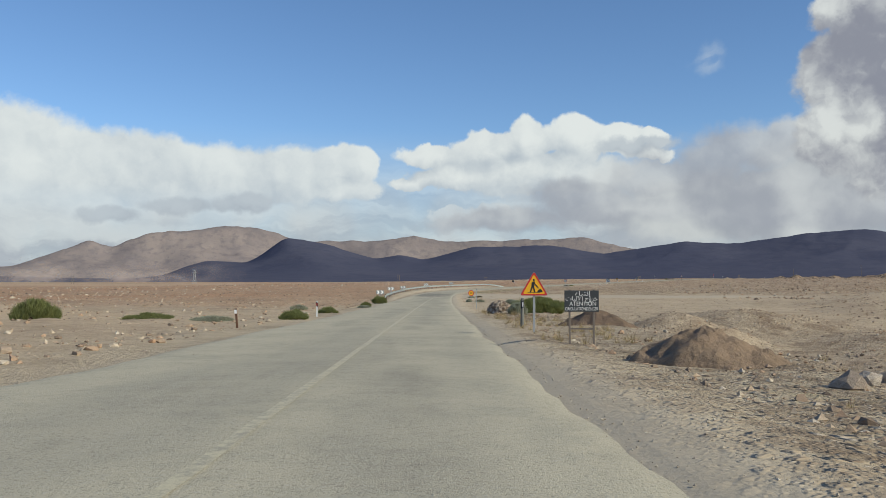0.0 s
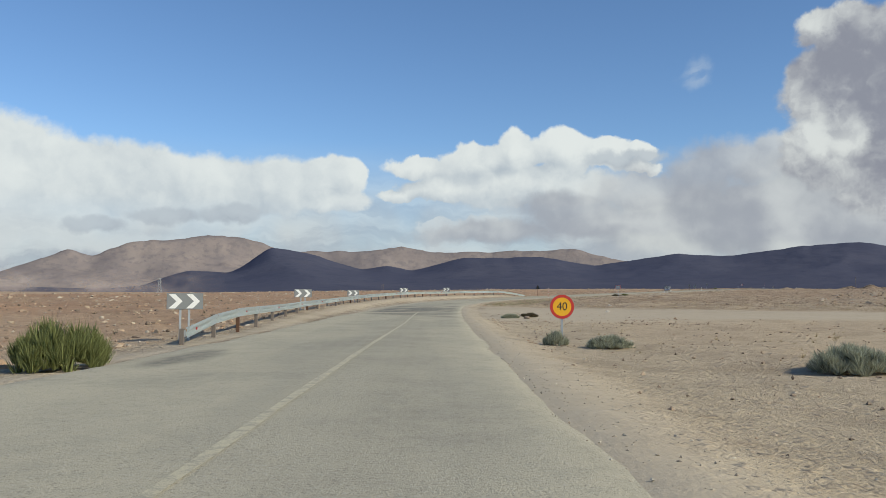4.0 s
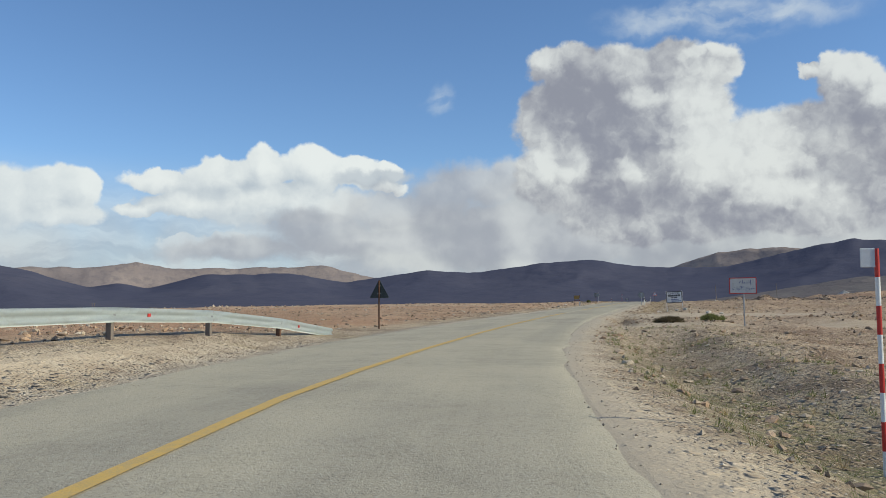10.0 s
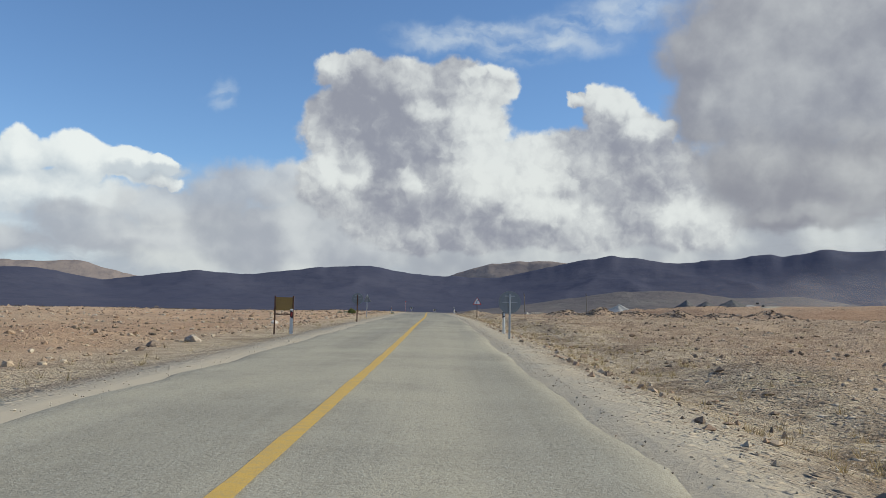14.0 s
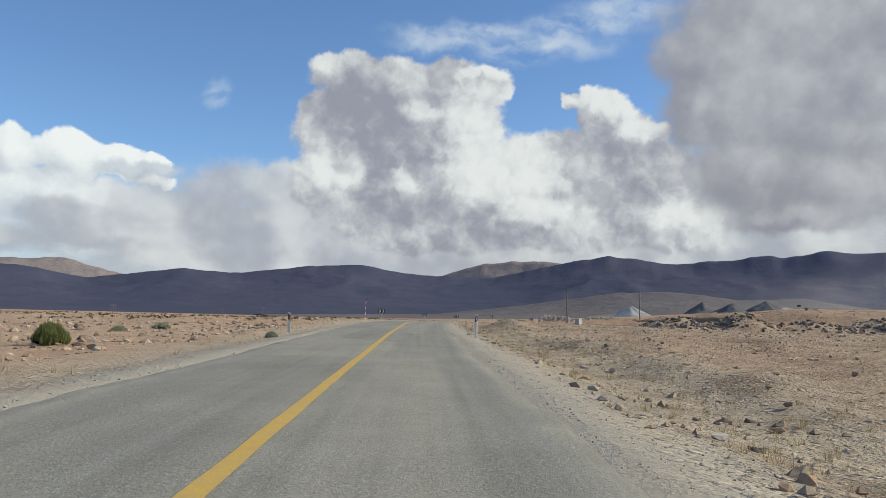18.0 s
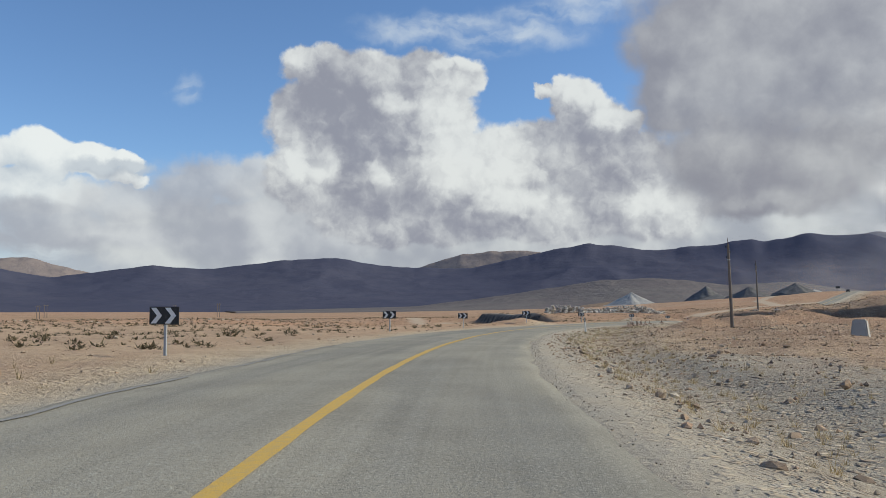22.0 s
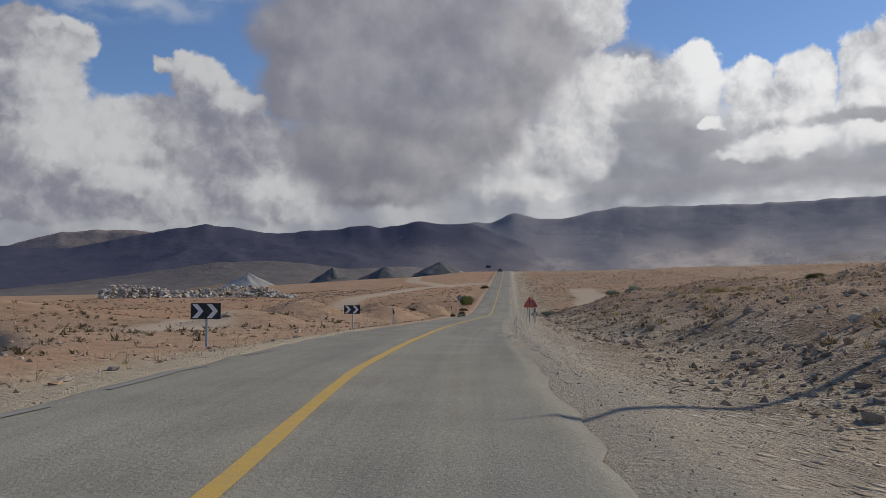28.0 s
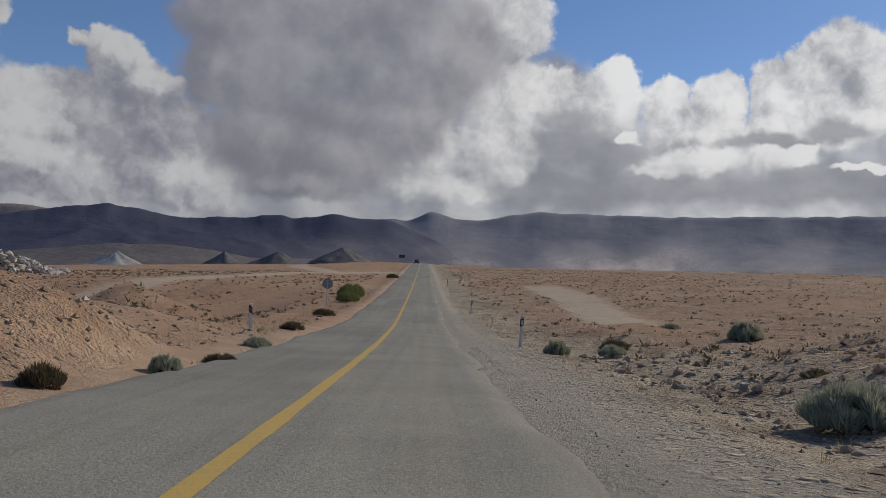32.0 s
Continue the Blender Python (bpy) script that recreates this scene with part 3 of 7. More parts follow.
CONCRETE_DIRTY = paint("dirty_concrete", (0.17, 0.17, 0.15), (0.26, 0.24, 0.20), 0.85, amount=0.6)

# ---- helpers for shapes ----
def part(name, bm, mat, parent=None, label=""):
    me = bpy.data.meshes.new(name)
    bm.to_mesh(me)
    bm.free()
    me.materials.append(mat)
    ob = new(name, me)
    if parent is not None:
        ob.parent = parent
    if label:
        ob["label"] = label
    return ob


def sheet(name, verts, faces, mat, smooth=True, sizes=None):
    """A mesh from whole arrays; faces all have the same number of corners."""
    me = bpy.data.meshes.new(name)
    k = faces.shape[1]
    me.vertices.add(len(verts)), me.loops.add(faces.size), me.polygons.add(len(faces))
    me.vertices.foreach_set("co", np.ascontiguousarray(verts, dtype=np.float32).ravel())
    me.loops.foreach_set("vertex_index", np.ascontiguousarray(faces, dtype=np.int32).ravel())
    me.polygons.foreach_set("loop_start", np.arange(0, faces.size, k, dtype=np.int32))
    me.polygons.foreach_set("use_smooth", np.full(len(faces), smooth))
    me.update(calc_edges=True)
    me.materials.append(mat)
    return new(name, me)


def give(ob, name, r, g, b):
    a = ob.data.attributes.new(name, "FLOAT_COLOR", "POINT")
    a.data.foreach_set("color", np.stack([r, g, b, np.ones_like(r)], 1).astype(np.float32).ravel())


def quads(rows, cols, flip=False):
    i = np.arange((rows - 1) * cols).reshape(rows - 1, cols)[:, :-1].ravel()
    f = np.stack([i, i + 1, i + cols + 1, i + cols], 1)
    return f[:, ::-1] if flip else f


def box(bm, centre, size, turn=None, bevel=0.0):
    m = Matrix.Translation(centre) @ (turn or Matrix()) @ Matrix.Diagonal((*size, 1))
    made = bmesh.ops.create_cube(bm, size=1.0, matrix=m)["verts"]
    if bevel:
        edges = list({e for v in made for e in v.link_edges})
        bmesh.ops.bevel(bm, geom=edges, offset=bevel, segments=1, affect="EDGES")
    return bm


def rod(bm, p0, p1, r0, r1=None, n=10):
    p0, p1 = Vector(p0), Vector(p1)
    m = Matrix.Translation((p0 + p1) / 2) @ (p1 - p0).to_track_quat("Z", "Y").to_matrix().to_4x4()
    bmesh.ops.create_cone(bm, cap_ends=True, segments=n, radius1=r0, radius2=r0 if r1 is None else r1, depth=(p1 - p0).length, matrix=m)
    return bm


def plate(bm, outline, y, thick, bevel=0.0):
    """A flat piece with the given outline (x, z), its face at y towards -y."""
    front = [bm.verts.new((x, y, z)) for x, z in outline]
    f = bm.faces.new(front)
    out = bmesh.ops.extrude_face_region(bm, geom=[f])
    bmesh.ops.translate(bm, verts=[v for v in out["geom"] if isinstance(v, bmesh.types.BMVert)], vec=(0, thick, 0))
    bmesh.ops.recalc_face_normals(bm, faces=bm.faces[:])
    return bm


def ring(bm, outer, inner, y, thick):
    n = len(outer)
    rows = [[bm.verts.new((x, yy, z)) for x, z in o] for o, yy in ((outer, y), (inner, y), (inner, y + thick), (outer, y + thick))]
    for a in range(4):
        for i in range(n):
            bm.faces.new((rows[a][i], rows[a][(i + 1) % n], rows[(a + 1) % 4][(i + 1) % n], rows[(a + 1) % 4][i]))
    bmesh.ops.recalc_face_normals(bm, faces=bm.faces[:])
    return bm


def rounded(corners, r, n=4):
    """The corners of an outline, each rounded with the radius r."""
    out = []
    for i, c in enumerate(corners):
        c = Vector(c)
        a, d = Vector(corners[i - 1]) - c, Vector(corners[(i + 1) % len(corners)]) - c
        a.normalize(), d.normalize()
        k = r / math.tan(a.angle(d) / 2)
        p, q = c + a * k, c + d * k
        for j in range(n + 1):
            t = j / n
            out.append(tuple((1 - t) ** 2 * p + 2 * t * (1 - t) * c + t * t * q))
    return out


def circle(r, n=28, x=0.0, z=0.0):
    return [(x + r * math.cos(2 * math.pi * i / n), z + r * math.sin(2 * math.pi * i / n)) for i in range(n)]


def rect(x, z, w, h):
    return [(x - w / 2, z - h / 2), (x + w / 2, z - h / 2), (x + w / 2, z + h / 2), (x - w / 2, z + h / 2)]


def letters(name, words, size, x, y, z, mat, parent, wide=None):
    """Raised letters from the built-in font, facing -y."""
    cu = bpy.data.curves.new(name, "FONT")
    cu.body, cu.size, cu.align_x, cu.align_y, cu.extrude = words, size, "CENTER", "CENTER", 0.0015
    tmp = bpy.data.objects.new(name, cu)
    scene.collection.objects.link(tmp)
    me = bpy.data.meshes.new_from_object(tmp.evaluated_get(bpy.context.evaluated_depsgraph_get()))
    bpy.data.objects.remove(tmp)
    me.transform(Matrix.Rotation(radians(90), 4, "X"))
    if wide and len(me.vertices):
        xs = [v.co.x for v in me.vertices]
        me.transform(Matrix.Diagonal((wide / (max(xs) - min(xs)), 1, 1, 1)))
    me.transform(Matrix.Translation((x, y, z)))
    me.materials.clear()
    me.materials.append(mat)
    ob = new(name, me)
    ob.parent = parent
    return ob


def empty(name, m, label, category, group=""):
    ob = new(name)
    ob.matrix_basis = m
    ob.empty_display_size = 0.2
    return tagged(ob, label, category, group)


# ---- the plan: road, heights ----
ROAD = [
    (0.3, -60.0, 0.9), (-0.7, -28.0, 0.45), (-1.5, -0.0, 0.0), (-2.4, 27.8, -0.47), (-3.2, 55.6, -0.88), (-3.9, 83.5, -1.15), 
    (-4.3, 111.3, -1.27), (-4.4, 139.2, -1.25), (-3.2, 167.0, -1.11), (1.4, 194.4, -0.94), (10.4, 220.8, -0.68), (23.0, 245.5, -0.24), 
    (37.5, 269.4, 0.22), (52.1, 293.0, 0.66), (66.6, 316.8, 1.12), (81.1, 340.6, 1.54), (95.3, 364.6, 1.86), (109.5, 388.5, 2.14), 
    (124.1, 412.2, 2.37), (140.3, 434.9, 2.4), (158.8, 455.7, 2.26), (179.6, 474.2, 2.06), (202.5, 490.0, 1.94), (226.7, 503.8, 1.92), 
    (251.5, 516.4, 1.48), (276.6, 528.5, 1.02), (305.3, 542.7, 0.52), (330.3, 555.2, 0.92), (393.9, 586.7, 4.12), (543.5, 661.0, 12.62), 
    (585.6, 681.9, 14.22), (661.8, 719.7, 14.62)]
pts = np.array(ROAD)
curve = []
for i in range(1, len(pts) - 2):
    a, b_, c_, d_ = pts[i - 1], pts[i], pts[i + 1], pts[i + 2]
    n = max(2, int(np.hypot(*(c_ - b_)[:2])))
    t = np.linspace(0, 1, n, endpoint=False)[:, None]
    curve.append(0.5 * (2 * b_ + (c_ - a) * t + (2 * a - 5 * b_ + 4 * c_ - d_) * t ** 2 + (3 * b_ - a - 3 * c_ + d_) * t ** 3))
curve = np.concatenate(curve)
for _ in range(6):                       # ease the bends
    curve[1:-1] = 0.25 * curve[:-2] + 0.5 * curve[1:-1] + 0.25 * curve[2:]
RS = np.concatenate([[0], np.cumsum(np.hypot(*np.diff(curve[:, :2], axis=0).T))])
RS -= RS[np.argmin(np.hypot(curve[:, 0] - pts[2, 0], curve[:, 1] - pts[2, 1]))]
TAN = np.gradient(curve[:, :2], axis=0)
TAN /= np.hypot(TAN[:, 0], TAN[:, 1])[:, None]
S0, S1 = RS[0], RS[-1]


def at(s, l):
    """The place l metres right of the road's centre line, s metres along it."""
    tx, ty = np.interp(s, RS, TAN[:, 0]), np.interp(s, RS, TAN[:, 1])
    return np.interp(s, RS, curve[:, 0]) + ty * l, np.interp(s, RS, curve[:, 1]) - tx * l


def nearest(x, y):
    s, l = np.empty(len(x)), np.empty(len(x))
    cx, cy = curve[::2, 0], curve[::2, 1]
    for i in range(0, len(x), 3000):
        X, Y = x[i:i + 3000], y[i:i + 3000]
        j = np.argmin((X[:, None] - cx) ** 2 + (Y[:, None] - cy) ** 2, 1) * 2
        dx, dy = X - curve[j, 0], Y - curve[j, 1]
        s[i:i + 3000] = RS[j] + dx * TAN[j, 0] + dy * TAN[j, 1]
        l[i:i + 3000] = np.where(dx * TAN[j, 1] - dy * TAN[j, 0] < 0, -1, 1) * np.hypot(dx, dy)
    return s, l


def ease(lo, hi, v):
    t = np.clip((v - lo) / (hi - lo), 0, 1)
    return t * t * (3 - 2 * t)


def value_noise(x, y, seed):
    xi, yi = np.floor(x).astype(np.int64), np.floor(y).astype(np.int64)
    fx, fy = x - xi, y - yi
    fx, fy = fx * fx * (3 - 2 * fx), fy * fy * (3 - 2 * fy)

    def h(i, j):
        k = (i * 374761393 + j * 668265263 + seed * 974634777) & 0x7FFFFFFF
        k = ((k ^ (k >> 13)) * 1274126177) & 0x7FFFFFFF
        return ((k ^ (k >> 16)) & 0xFFFF) / 65535.0
    return (h(xi, yi) * (1 - fx) + h(xi + 1, yi) * fx) * (1 - fy) + (h(xi, yi + 1) * (1 - fx) + h(xi + 1, yi + 1) * fx) * fy


def rough_ground(x, y, seed, octaves=4):
    z, a = 0.0, 0.5
    for k in range(octaves):
        z = z + a * (value_noise(x * 2 ** k, y * 2 ** k, seed + k) - 0.5)
        a *= 0.5
    return z


PIVOT = (277.0, 527.0)
# heaped earth: x, y, radius, height
MOUNDS_START = [(11.8, 46.8, 5.0, 1.7), (19.0, 56.0, 5.0, 1.0), (34.0, 66.0, 7, 0.8), (12.0, 24.0, 3.0, 0.5), (17.0, 33.0, 5.0, 0.7),
    (16.0, 20.0, 4.5, 0.8), (44.0, 92.0, 8, 0.8), (56.0, 112.0, 9, 1.2), (26.0, 46.0, 6, 0.7), (11.0, 12.0, 2.6, 0.6),
    (24.0, 26.0, 6, 0.9), (-28.0, 33.0, 6, 1.0), (-22.0, 24.0, 4, 0.55), (-30.0, 52.0, 7, 0.8), (-14.0, 21.0, 2.5, 0.3)]
MOUNDS_BEND = [(294.5, 547.5, 5.0, 1.2), (299.0, 551.0, 5.5, 0.6), (286.8, 541.0, 5.0, 1.7), (274.2, 538.2, 5.0, 1.4), (268.0, 532.6, 3.2, 1.3),
    (262.0, 536.5, 5.0, 1.7), (248.0, 529.5, 4.0, 1.2), (334.0, 642.0, 34.0, 1.8), (1.9, 132.9, 2.0, 0.35), (178.5, 453.0, 11.0, 0.3),
    (224.0, 492.0, 4.5, 0.3), (233.0, 486.0, 5.0, 0.35), (236.0, 474.0, 6.0, 0.5), (196.0, 462.0, 4.0, 0.7), (205.0, 458.0, 5.0, 0.9)]
MOUNDS_END = [(303.0, 569.0, 8.0, 2.7), (320.5, 571.5, 7.0, 3.3), (291.5, 518.0, 10.0, 1.3), (186.0, 487.2, 4.0, 0.75), (191.0, 491.0, 3.0, 0.4),
    (307.0, 515.0, 13.0, 2.2), (298.0, 508.0, 9.0, 1.6), (262.0, 488.0, 12.0, 1.6), (280.0, 505.0, 9.0, 0.9), (300.0, 520.0, 9.0, 1.0),
    (135.0, 412.0, 4.0, 0.5), (176.0, 446.0, 5.0, 0.6), (160.0, 436.0, 3.0, 0.45), (125.0, 398.6, 3.2, 0.85), (48.0, 309.0, 4.0, 0.5)]
MOUNDS = MOUNDS_START + MOUNDS_BEND + MOUNDS_END
RIDGE = [(153, 408, 4.0, 1.3), (160, 406, 4.5, 1.9), (167, 403, 5, 1.4), (175, 400, 5.5, 1.8), (184, 396, 6, 1.6), (194, 392, 6, 1.8)]   # a bank of dug rubble
SLOPES_AZ = (-180, -20, 20, 30, 40, 50, 62, 75, 90, 110, 140, 175, 180)
SLOPES = (0, 0, 0, 0.004, 0.018, 0.033, 0.0455, 0.051, 0.058, 0.053, 0.02, 0, 0)


def strip(x, y, a, b, w0, w1):
    """1 on the straight way from a to b, 0 beside it."""
    ax, ay = a
    dx, dy = b[0] - ax, b[1] - ay
    t = np.clip(((x - ax) * dx + (y - ay) * dy) / (dx * dx + dy * dy), 0, 1)
    return 1 - ease(w0, w1, np.hypot(x - ax - t * dx, y - ay - t * dy))


PIT_A, PIT_B = Vector((239.5, 543.5)), Vector((296.0, 646.0))
TRACKS = [((296, 574), (355, 600)), ((355, 600), (397, 612)), ((397, 612), (437, 612)), ((437, 612), (452, 612)),
          ((408, 610), (452, 650)), ((452, 650), (505, 683)), ((505, 683), (552, 712)), ((552, 712), (610, 742)),
          ((222, 520), (238, 560)), ((238, 560), (262, 625)), ((262, 625), (300, 700)), ((240, 527), (296, 574))]


def wob0(x, y):
    return 3.0 * rough_ground(x / 7.0, y / 7.0, 91, 3)


def bank_rise(s, l):
    """The verge climbs to the guardrail on the outside of the first bend."""
    return 0.33 * ease(3.4, 5.6, -l) * (1 - ease(11, 26, -l)) * ease(112, 150, s) * (1 - ease(222, 240, s))


def height(x, y, s, l):
    al = np.abs(l)
    zr = np.interp(s, RS, curve[:, 2])
    near_z = np.interp(np.minimum(s, 640.0), RS, curve[:, 2])
    dx, dy = x - PIVOT[0], y - PIVOT[1]
    r, a = np.hypot(dx, dy), np.degrees(np.arctan2(dx, dy))
    north = (1 - ease(15, 38, a)) * (l < 0)
    low = 0.6 - 2.6 * north
    plain = near_z + (low - near_z) * (ease(120, 900, al) * (1 - north) + ease(45, 380, al) * north)
    slope = np.interp(a, SLOPES_AZ, SLOPES)
    run = np.clip(r - 50, 0, 280)
    run = run - 40 * ease(200, 280, run) * 0.3
    far = plain + slope * (run + np.clip(r - 330, 0, 3000) * 0.012)
    w = ease(7, 45, al)
    z = zr * (1 - w) + far * w
    z += 0.09 * np.clip(l - 6, 0, 45) * ease(545, 590, s) * (1 - ease(640, 700, s))
    # shoulder, shallow ditch
    z -= 0.05 + 0.09 * (1 - ease(2.7, 3.1, al)) + 0.16 * ease(3.4, 5.2, al)
    z -= 0.28 * ease(4.4, 5.6, l) * (1 - ease(6.4, 8.2, l)) * ease(170, 185, s) * (1 - ease(520, 530, s)) * (0.35 + value_noise(s / 17.0, s * 0, 5)) * (1 - ease(238, 245, s) * (1 - ease(280, 290, s)))
    # a washed-out gully at the edge of the junction
    mid = np.interp(s, (250, 256, 258, 260, 264), (5.0, 4.75, 4.5, 4.35, 4.2)) + 0.12 * rough_ground(s / 1.4, s * 0, 63, 2)
    z -= 0.34 * (1 - ease(0.12, 0.48, np.abs(l - mid))) * ease(249, 252, s) * (1 - ease(259.5, 263, s))
    calm = ease(4.0, 8.5, al)
    apron = apron_at(x, y, s, l)
    free = calm * (1 - 0.85 * apron)
    z += (0.46 + (0.3 * ease(165, 185, s) + 0.3 * ease(225, 240, s) * (1 - ease(425, 450, s)) + 0.3 * ease(566, 580, s)) * (l > 0)) * rough_ground(x / 2.6, y / 2.6, 11, 4) * free
    z += 0.55 * rough_ground(x / 13.0, y / 13.0, 21, 3) * ease(5, 22, al) * (1 - 0.7 * apron)
    z += 0.9 * rough_ground(x / 75.0, y / 75.0, 31, 3) * ease(30, 110, al)
    for mx, my, mr, mh in MOUNDS + RIDGE:
        d = np.hypot(x - mx, y - my) / mr
        k = d < 1.3
        if k.any():
            d2 = d[k] + 0.25 * rough_ground(x[k] / (mr * 0.4), y[k] / (mr * 0.4), 41, 3)
            z[k] += mh * np.clip(1 - d2, 0, 1) ** 0.9 * ease(3.4, 5.0, al[k])
    # the cut on the left, with a steep side towards the road
    ux, uy = np.array((PIT_B - PIT_A).normalized())
    u, v = (x - PIT_A.x) * ux + (y - PIT_A.y) * uy, -(x - PIT_A.x) * uy + (y - PIT_A.y) * ux
    v = v - 5.0 * np.sin(np.clip(u, 0, 117) / 117 * math.pi)
    k = ease(-1.2, 2.4, v) * (1 - ease(16, 62, v)) * ease(-75, -35, u) * (1 - ease(92, 130, u)) * ease(8, 20, al)
    z += k * (-2.4 - z) * 0.98
    z += 1.7 * ease(-18, -2, v) * (1 - ease(-1.0, 1.0, v)) * ease(-2, 16, u) * (1 - ease(90, 118, u))
    # a smaller cut farther off
    u, v = (x - 330) * ux + (y - 742) * uy, -(x - 330) * uy + (y - 742) * ux
    z -= 4.0 * ease(-1, 2, v) * (1 - ease(10, 24, v)) * ease(0, 6, u) * (1 - ease(60, 90, u))
    # low ground with heaps beside the second bend, and firmer verge before it
    z -= 2.1 * ease(6.5, 17, -l) * (1 - ease(32, 58, -l)) * ease(632, 655, s) * (1 - ease(712, 740, s))
    z += 0.2 * ease(3.6, 5.5, -l) * (1 - ease(14, 24, -l)) * ease(410, 430, s) * (1 - ease(575, 590, s))
    z += 0.2 * ease(3.2, 4.6, al) * (1 - ease(14, 24, al)) * ease(632, 645, s) * (1 - ease(690, 710, s))
    # the quarry pit on the right
    z += 0.18 * ease(3.0, 4.2, l) * (1 - ease(9, 12, l)) * ease(-40, -10, s) * (1 - ease(50, 64, s))
    z -= 1.45 * ease(8.0, 12.5, l + wob0(x, y)) * (1 - ease(34, 60, l)) * ease(-40, -15, s) * (1 - ease(42, 64, s))
    z += 0.34 * ease(3.6, 6.5, -l) * (0.55 * ease(112, 125, s) + 0.45 * ease(150, 185, s)) * (1 - ease(234, 252, s)) * (1 - ease(30, 60, al))
    z += 0.15 * ease(4.6, 10, -l) * (1 - ease(16, 34, -l)) * ease(606, 628, s) * (1 - ease(655, 675, s))
    z += bank_rise(s, l)
    wob = 1.1 * rough_ground(s / 3.0, l / 3.0, 61, 3)
    k = ease(8.4, 9.8, l + wob) * (1 - ease(31, 34, l + wob)) * ease(544, 547, s + wob) * (1 - ease(570.5, 572.0, s + wob * 1.4))
    z -= 5.5 * k
    z += (0.95 + 1.0 * rough_ground(s / 3.0, l / 4.0, 65, 3)) * ease(522, 529, s) * (1 - ease(535, 541, s)) * ease(8.8, 12, l) * (1 - ease(38, 46, l))
    z += (0.95 + 0.5 * rough_ground(s / 6.0, l / 5.0, 67, 3)) * ease(566, 572, s) * (1 - ease(638, 660, s)) * ease(5.6, 12.5, l) * (1 - ease(40, 80, l)) * (1 - k)
    return z


def apron_at(x, y, s, l):
    """Driven, dusty ground: the junction, the shoulders and the tracks."""
    wob = 2.2 * rough_ground(x / 6.0, y / 6.0, 71, 3)
    g = ease(121, 131, s + wob * 2 - 0.2 * np.clip(l - 8, 0, 60)) * (1 - ease(158, 170, s + wob * 2 + 0.25 * np.clip(l - 3, 0, 60))) * ease(1.5, 3, l) * (1 - ease(50, 75, l))
    g = np.maximum(g, ease(243, 250, s + wob) * (1 - ease(268, 280, s + wob)) * ease(1.5, 3, l) * (1 - ease(14, 24, l)) * (1 - 0.85 * ease(249, 253, s) * (1 - ease(262, 267, s + wob)) * ease(3.9, 4.6, l)))
    g = np.maximum(g, 0.85 * np.interp(s, (250, 330, 480, 560), (1, 0.7, 0.5, 0.0)) * (1 - ease(3.7, 4.7, np.abs(l) + wob * 0.35)))
    left = np.interp(s, (0, 60, 95, 130, 200, 225, 245, 300), (4.6, 5.0, 5.6, 6.0, 6.6, 5.4, 4.6, 4.2))
    g = np.maximum(g, (1 - ease(left - 0.6, left + 0.6, -l + wob * 0.3)) * (l < 0) * ease(-30, 0, s) * (1 - ease(300, 330, s)))
    g = np.maximum(g, 0.85 * (1 - ease(3.5, 4.6, l + wob * 0.5)) * (l > 0) * (1 - ease(215, 245, s)))
    for a, b in TRACKS:
        g = np.maximum(g, strip(x, y, a, b, 2.0, 3.4))
    g = np.maximum(g, strip(x, y, (218, 518), (240, 562), 4.5, 8.0))
    g = np.maximum(g, strip(x, y, (240, 562), (282, 640), 6.0, 10.0))
    g = np.maximum(g, np.maximum(strip(x, y, (334, 540.5), (370, 554), 2.2, 3.2), strip(x, y, (370, 554), (402, 569), 2.6, 3.8)))
    g = np.maximum(g, 0.8 * ease(536, 545, s) * (1 - ease(548, 560, s)) * ease(4.5, 6, l) * (1 - ease(6.5, 9, l)))
    return g


def soil(x, y, s, l):
    """How red, how driven and how green the ground is."""
    al = np.abs(l)
    n = value_noise(x / 23.0, y / 23.0, 81)
    red = np.where(l < 0, ease(np.interp(s, (300, 500, 585, 610), (5, 3.8, 3.8, 1.8)), np.interp(s, (300, 500, 585, 610), (10, 6.5, 6.5, 3.2)), al) * np.interp(s, (-40, 70, 100, 130, 300, 340, 520, 560), (0.12, 0.22, 0.6, 0.95, 0.95, 0.6, 0.6, 0.8)), ease(6, 12, al) * np.interp(s, (0, 150, 250, 420, 500, 530, 570, 590, 640), (0.15, 0.15, 0.35, 0.4, 0.5, 0.75, 0.75, 0.6, 0.6)))
    red = np.clip(red * (0.65 + 0.6 * n) * (1 + 0.3 * ease(520, 560, s)), 0, 1)
    green = ease(4.0, 4.8, l) * ((1 - ease(6.0, 7.6, l)) * np.interp(s, (175, 185, 225, 240), (0, 1, 1, 0)) + (1 - ease(4.9, 5.9, l)) * np.interp(s, (478, 486, 545, 552), (0, 0.7, 0.7, 0)))
    green = np.maximum(green, 0.5 * ease(60, 200, al) * ease(440, 520, s) * ease(0.5, 0.7, n))
    return red, apron_at(x, y, s, l), np.clip(green, 0, 1)


def spot(s, l):
    """A point of the ground, from the way along the road and the distance beside it."""
    s, l = np.atleast_1d(np.asarray(s, float)), np.atleast_1d(np.asarray(l, float))
    x, y = at(s, l)
    return float(x[0]), float(y[0]), float(height(x, y, s, l)[0])


def ground_at(x, y):
    X, Y = np.array([float(x)]), np.array([float(y)])
    s, l = nearest(X, Y)
    return float(height(X, Y, s, l)[0])


def heading(x, y):
    s, _ = nearest(np.array([float(x)]), np.array([float(y)]))
    return -math.degrees(math.atan2(np.interp(s[0], RS, TAN[:, 0]), np.interp(s[0], RS, TAN[:, 1])))


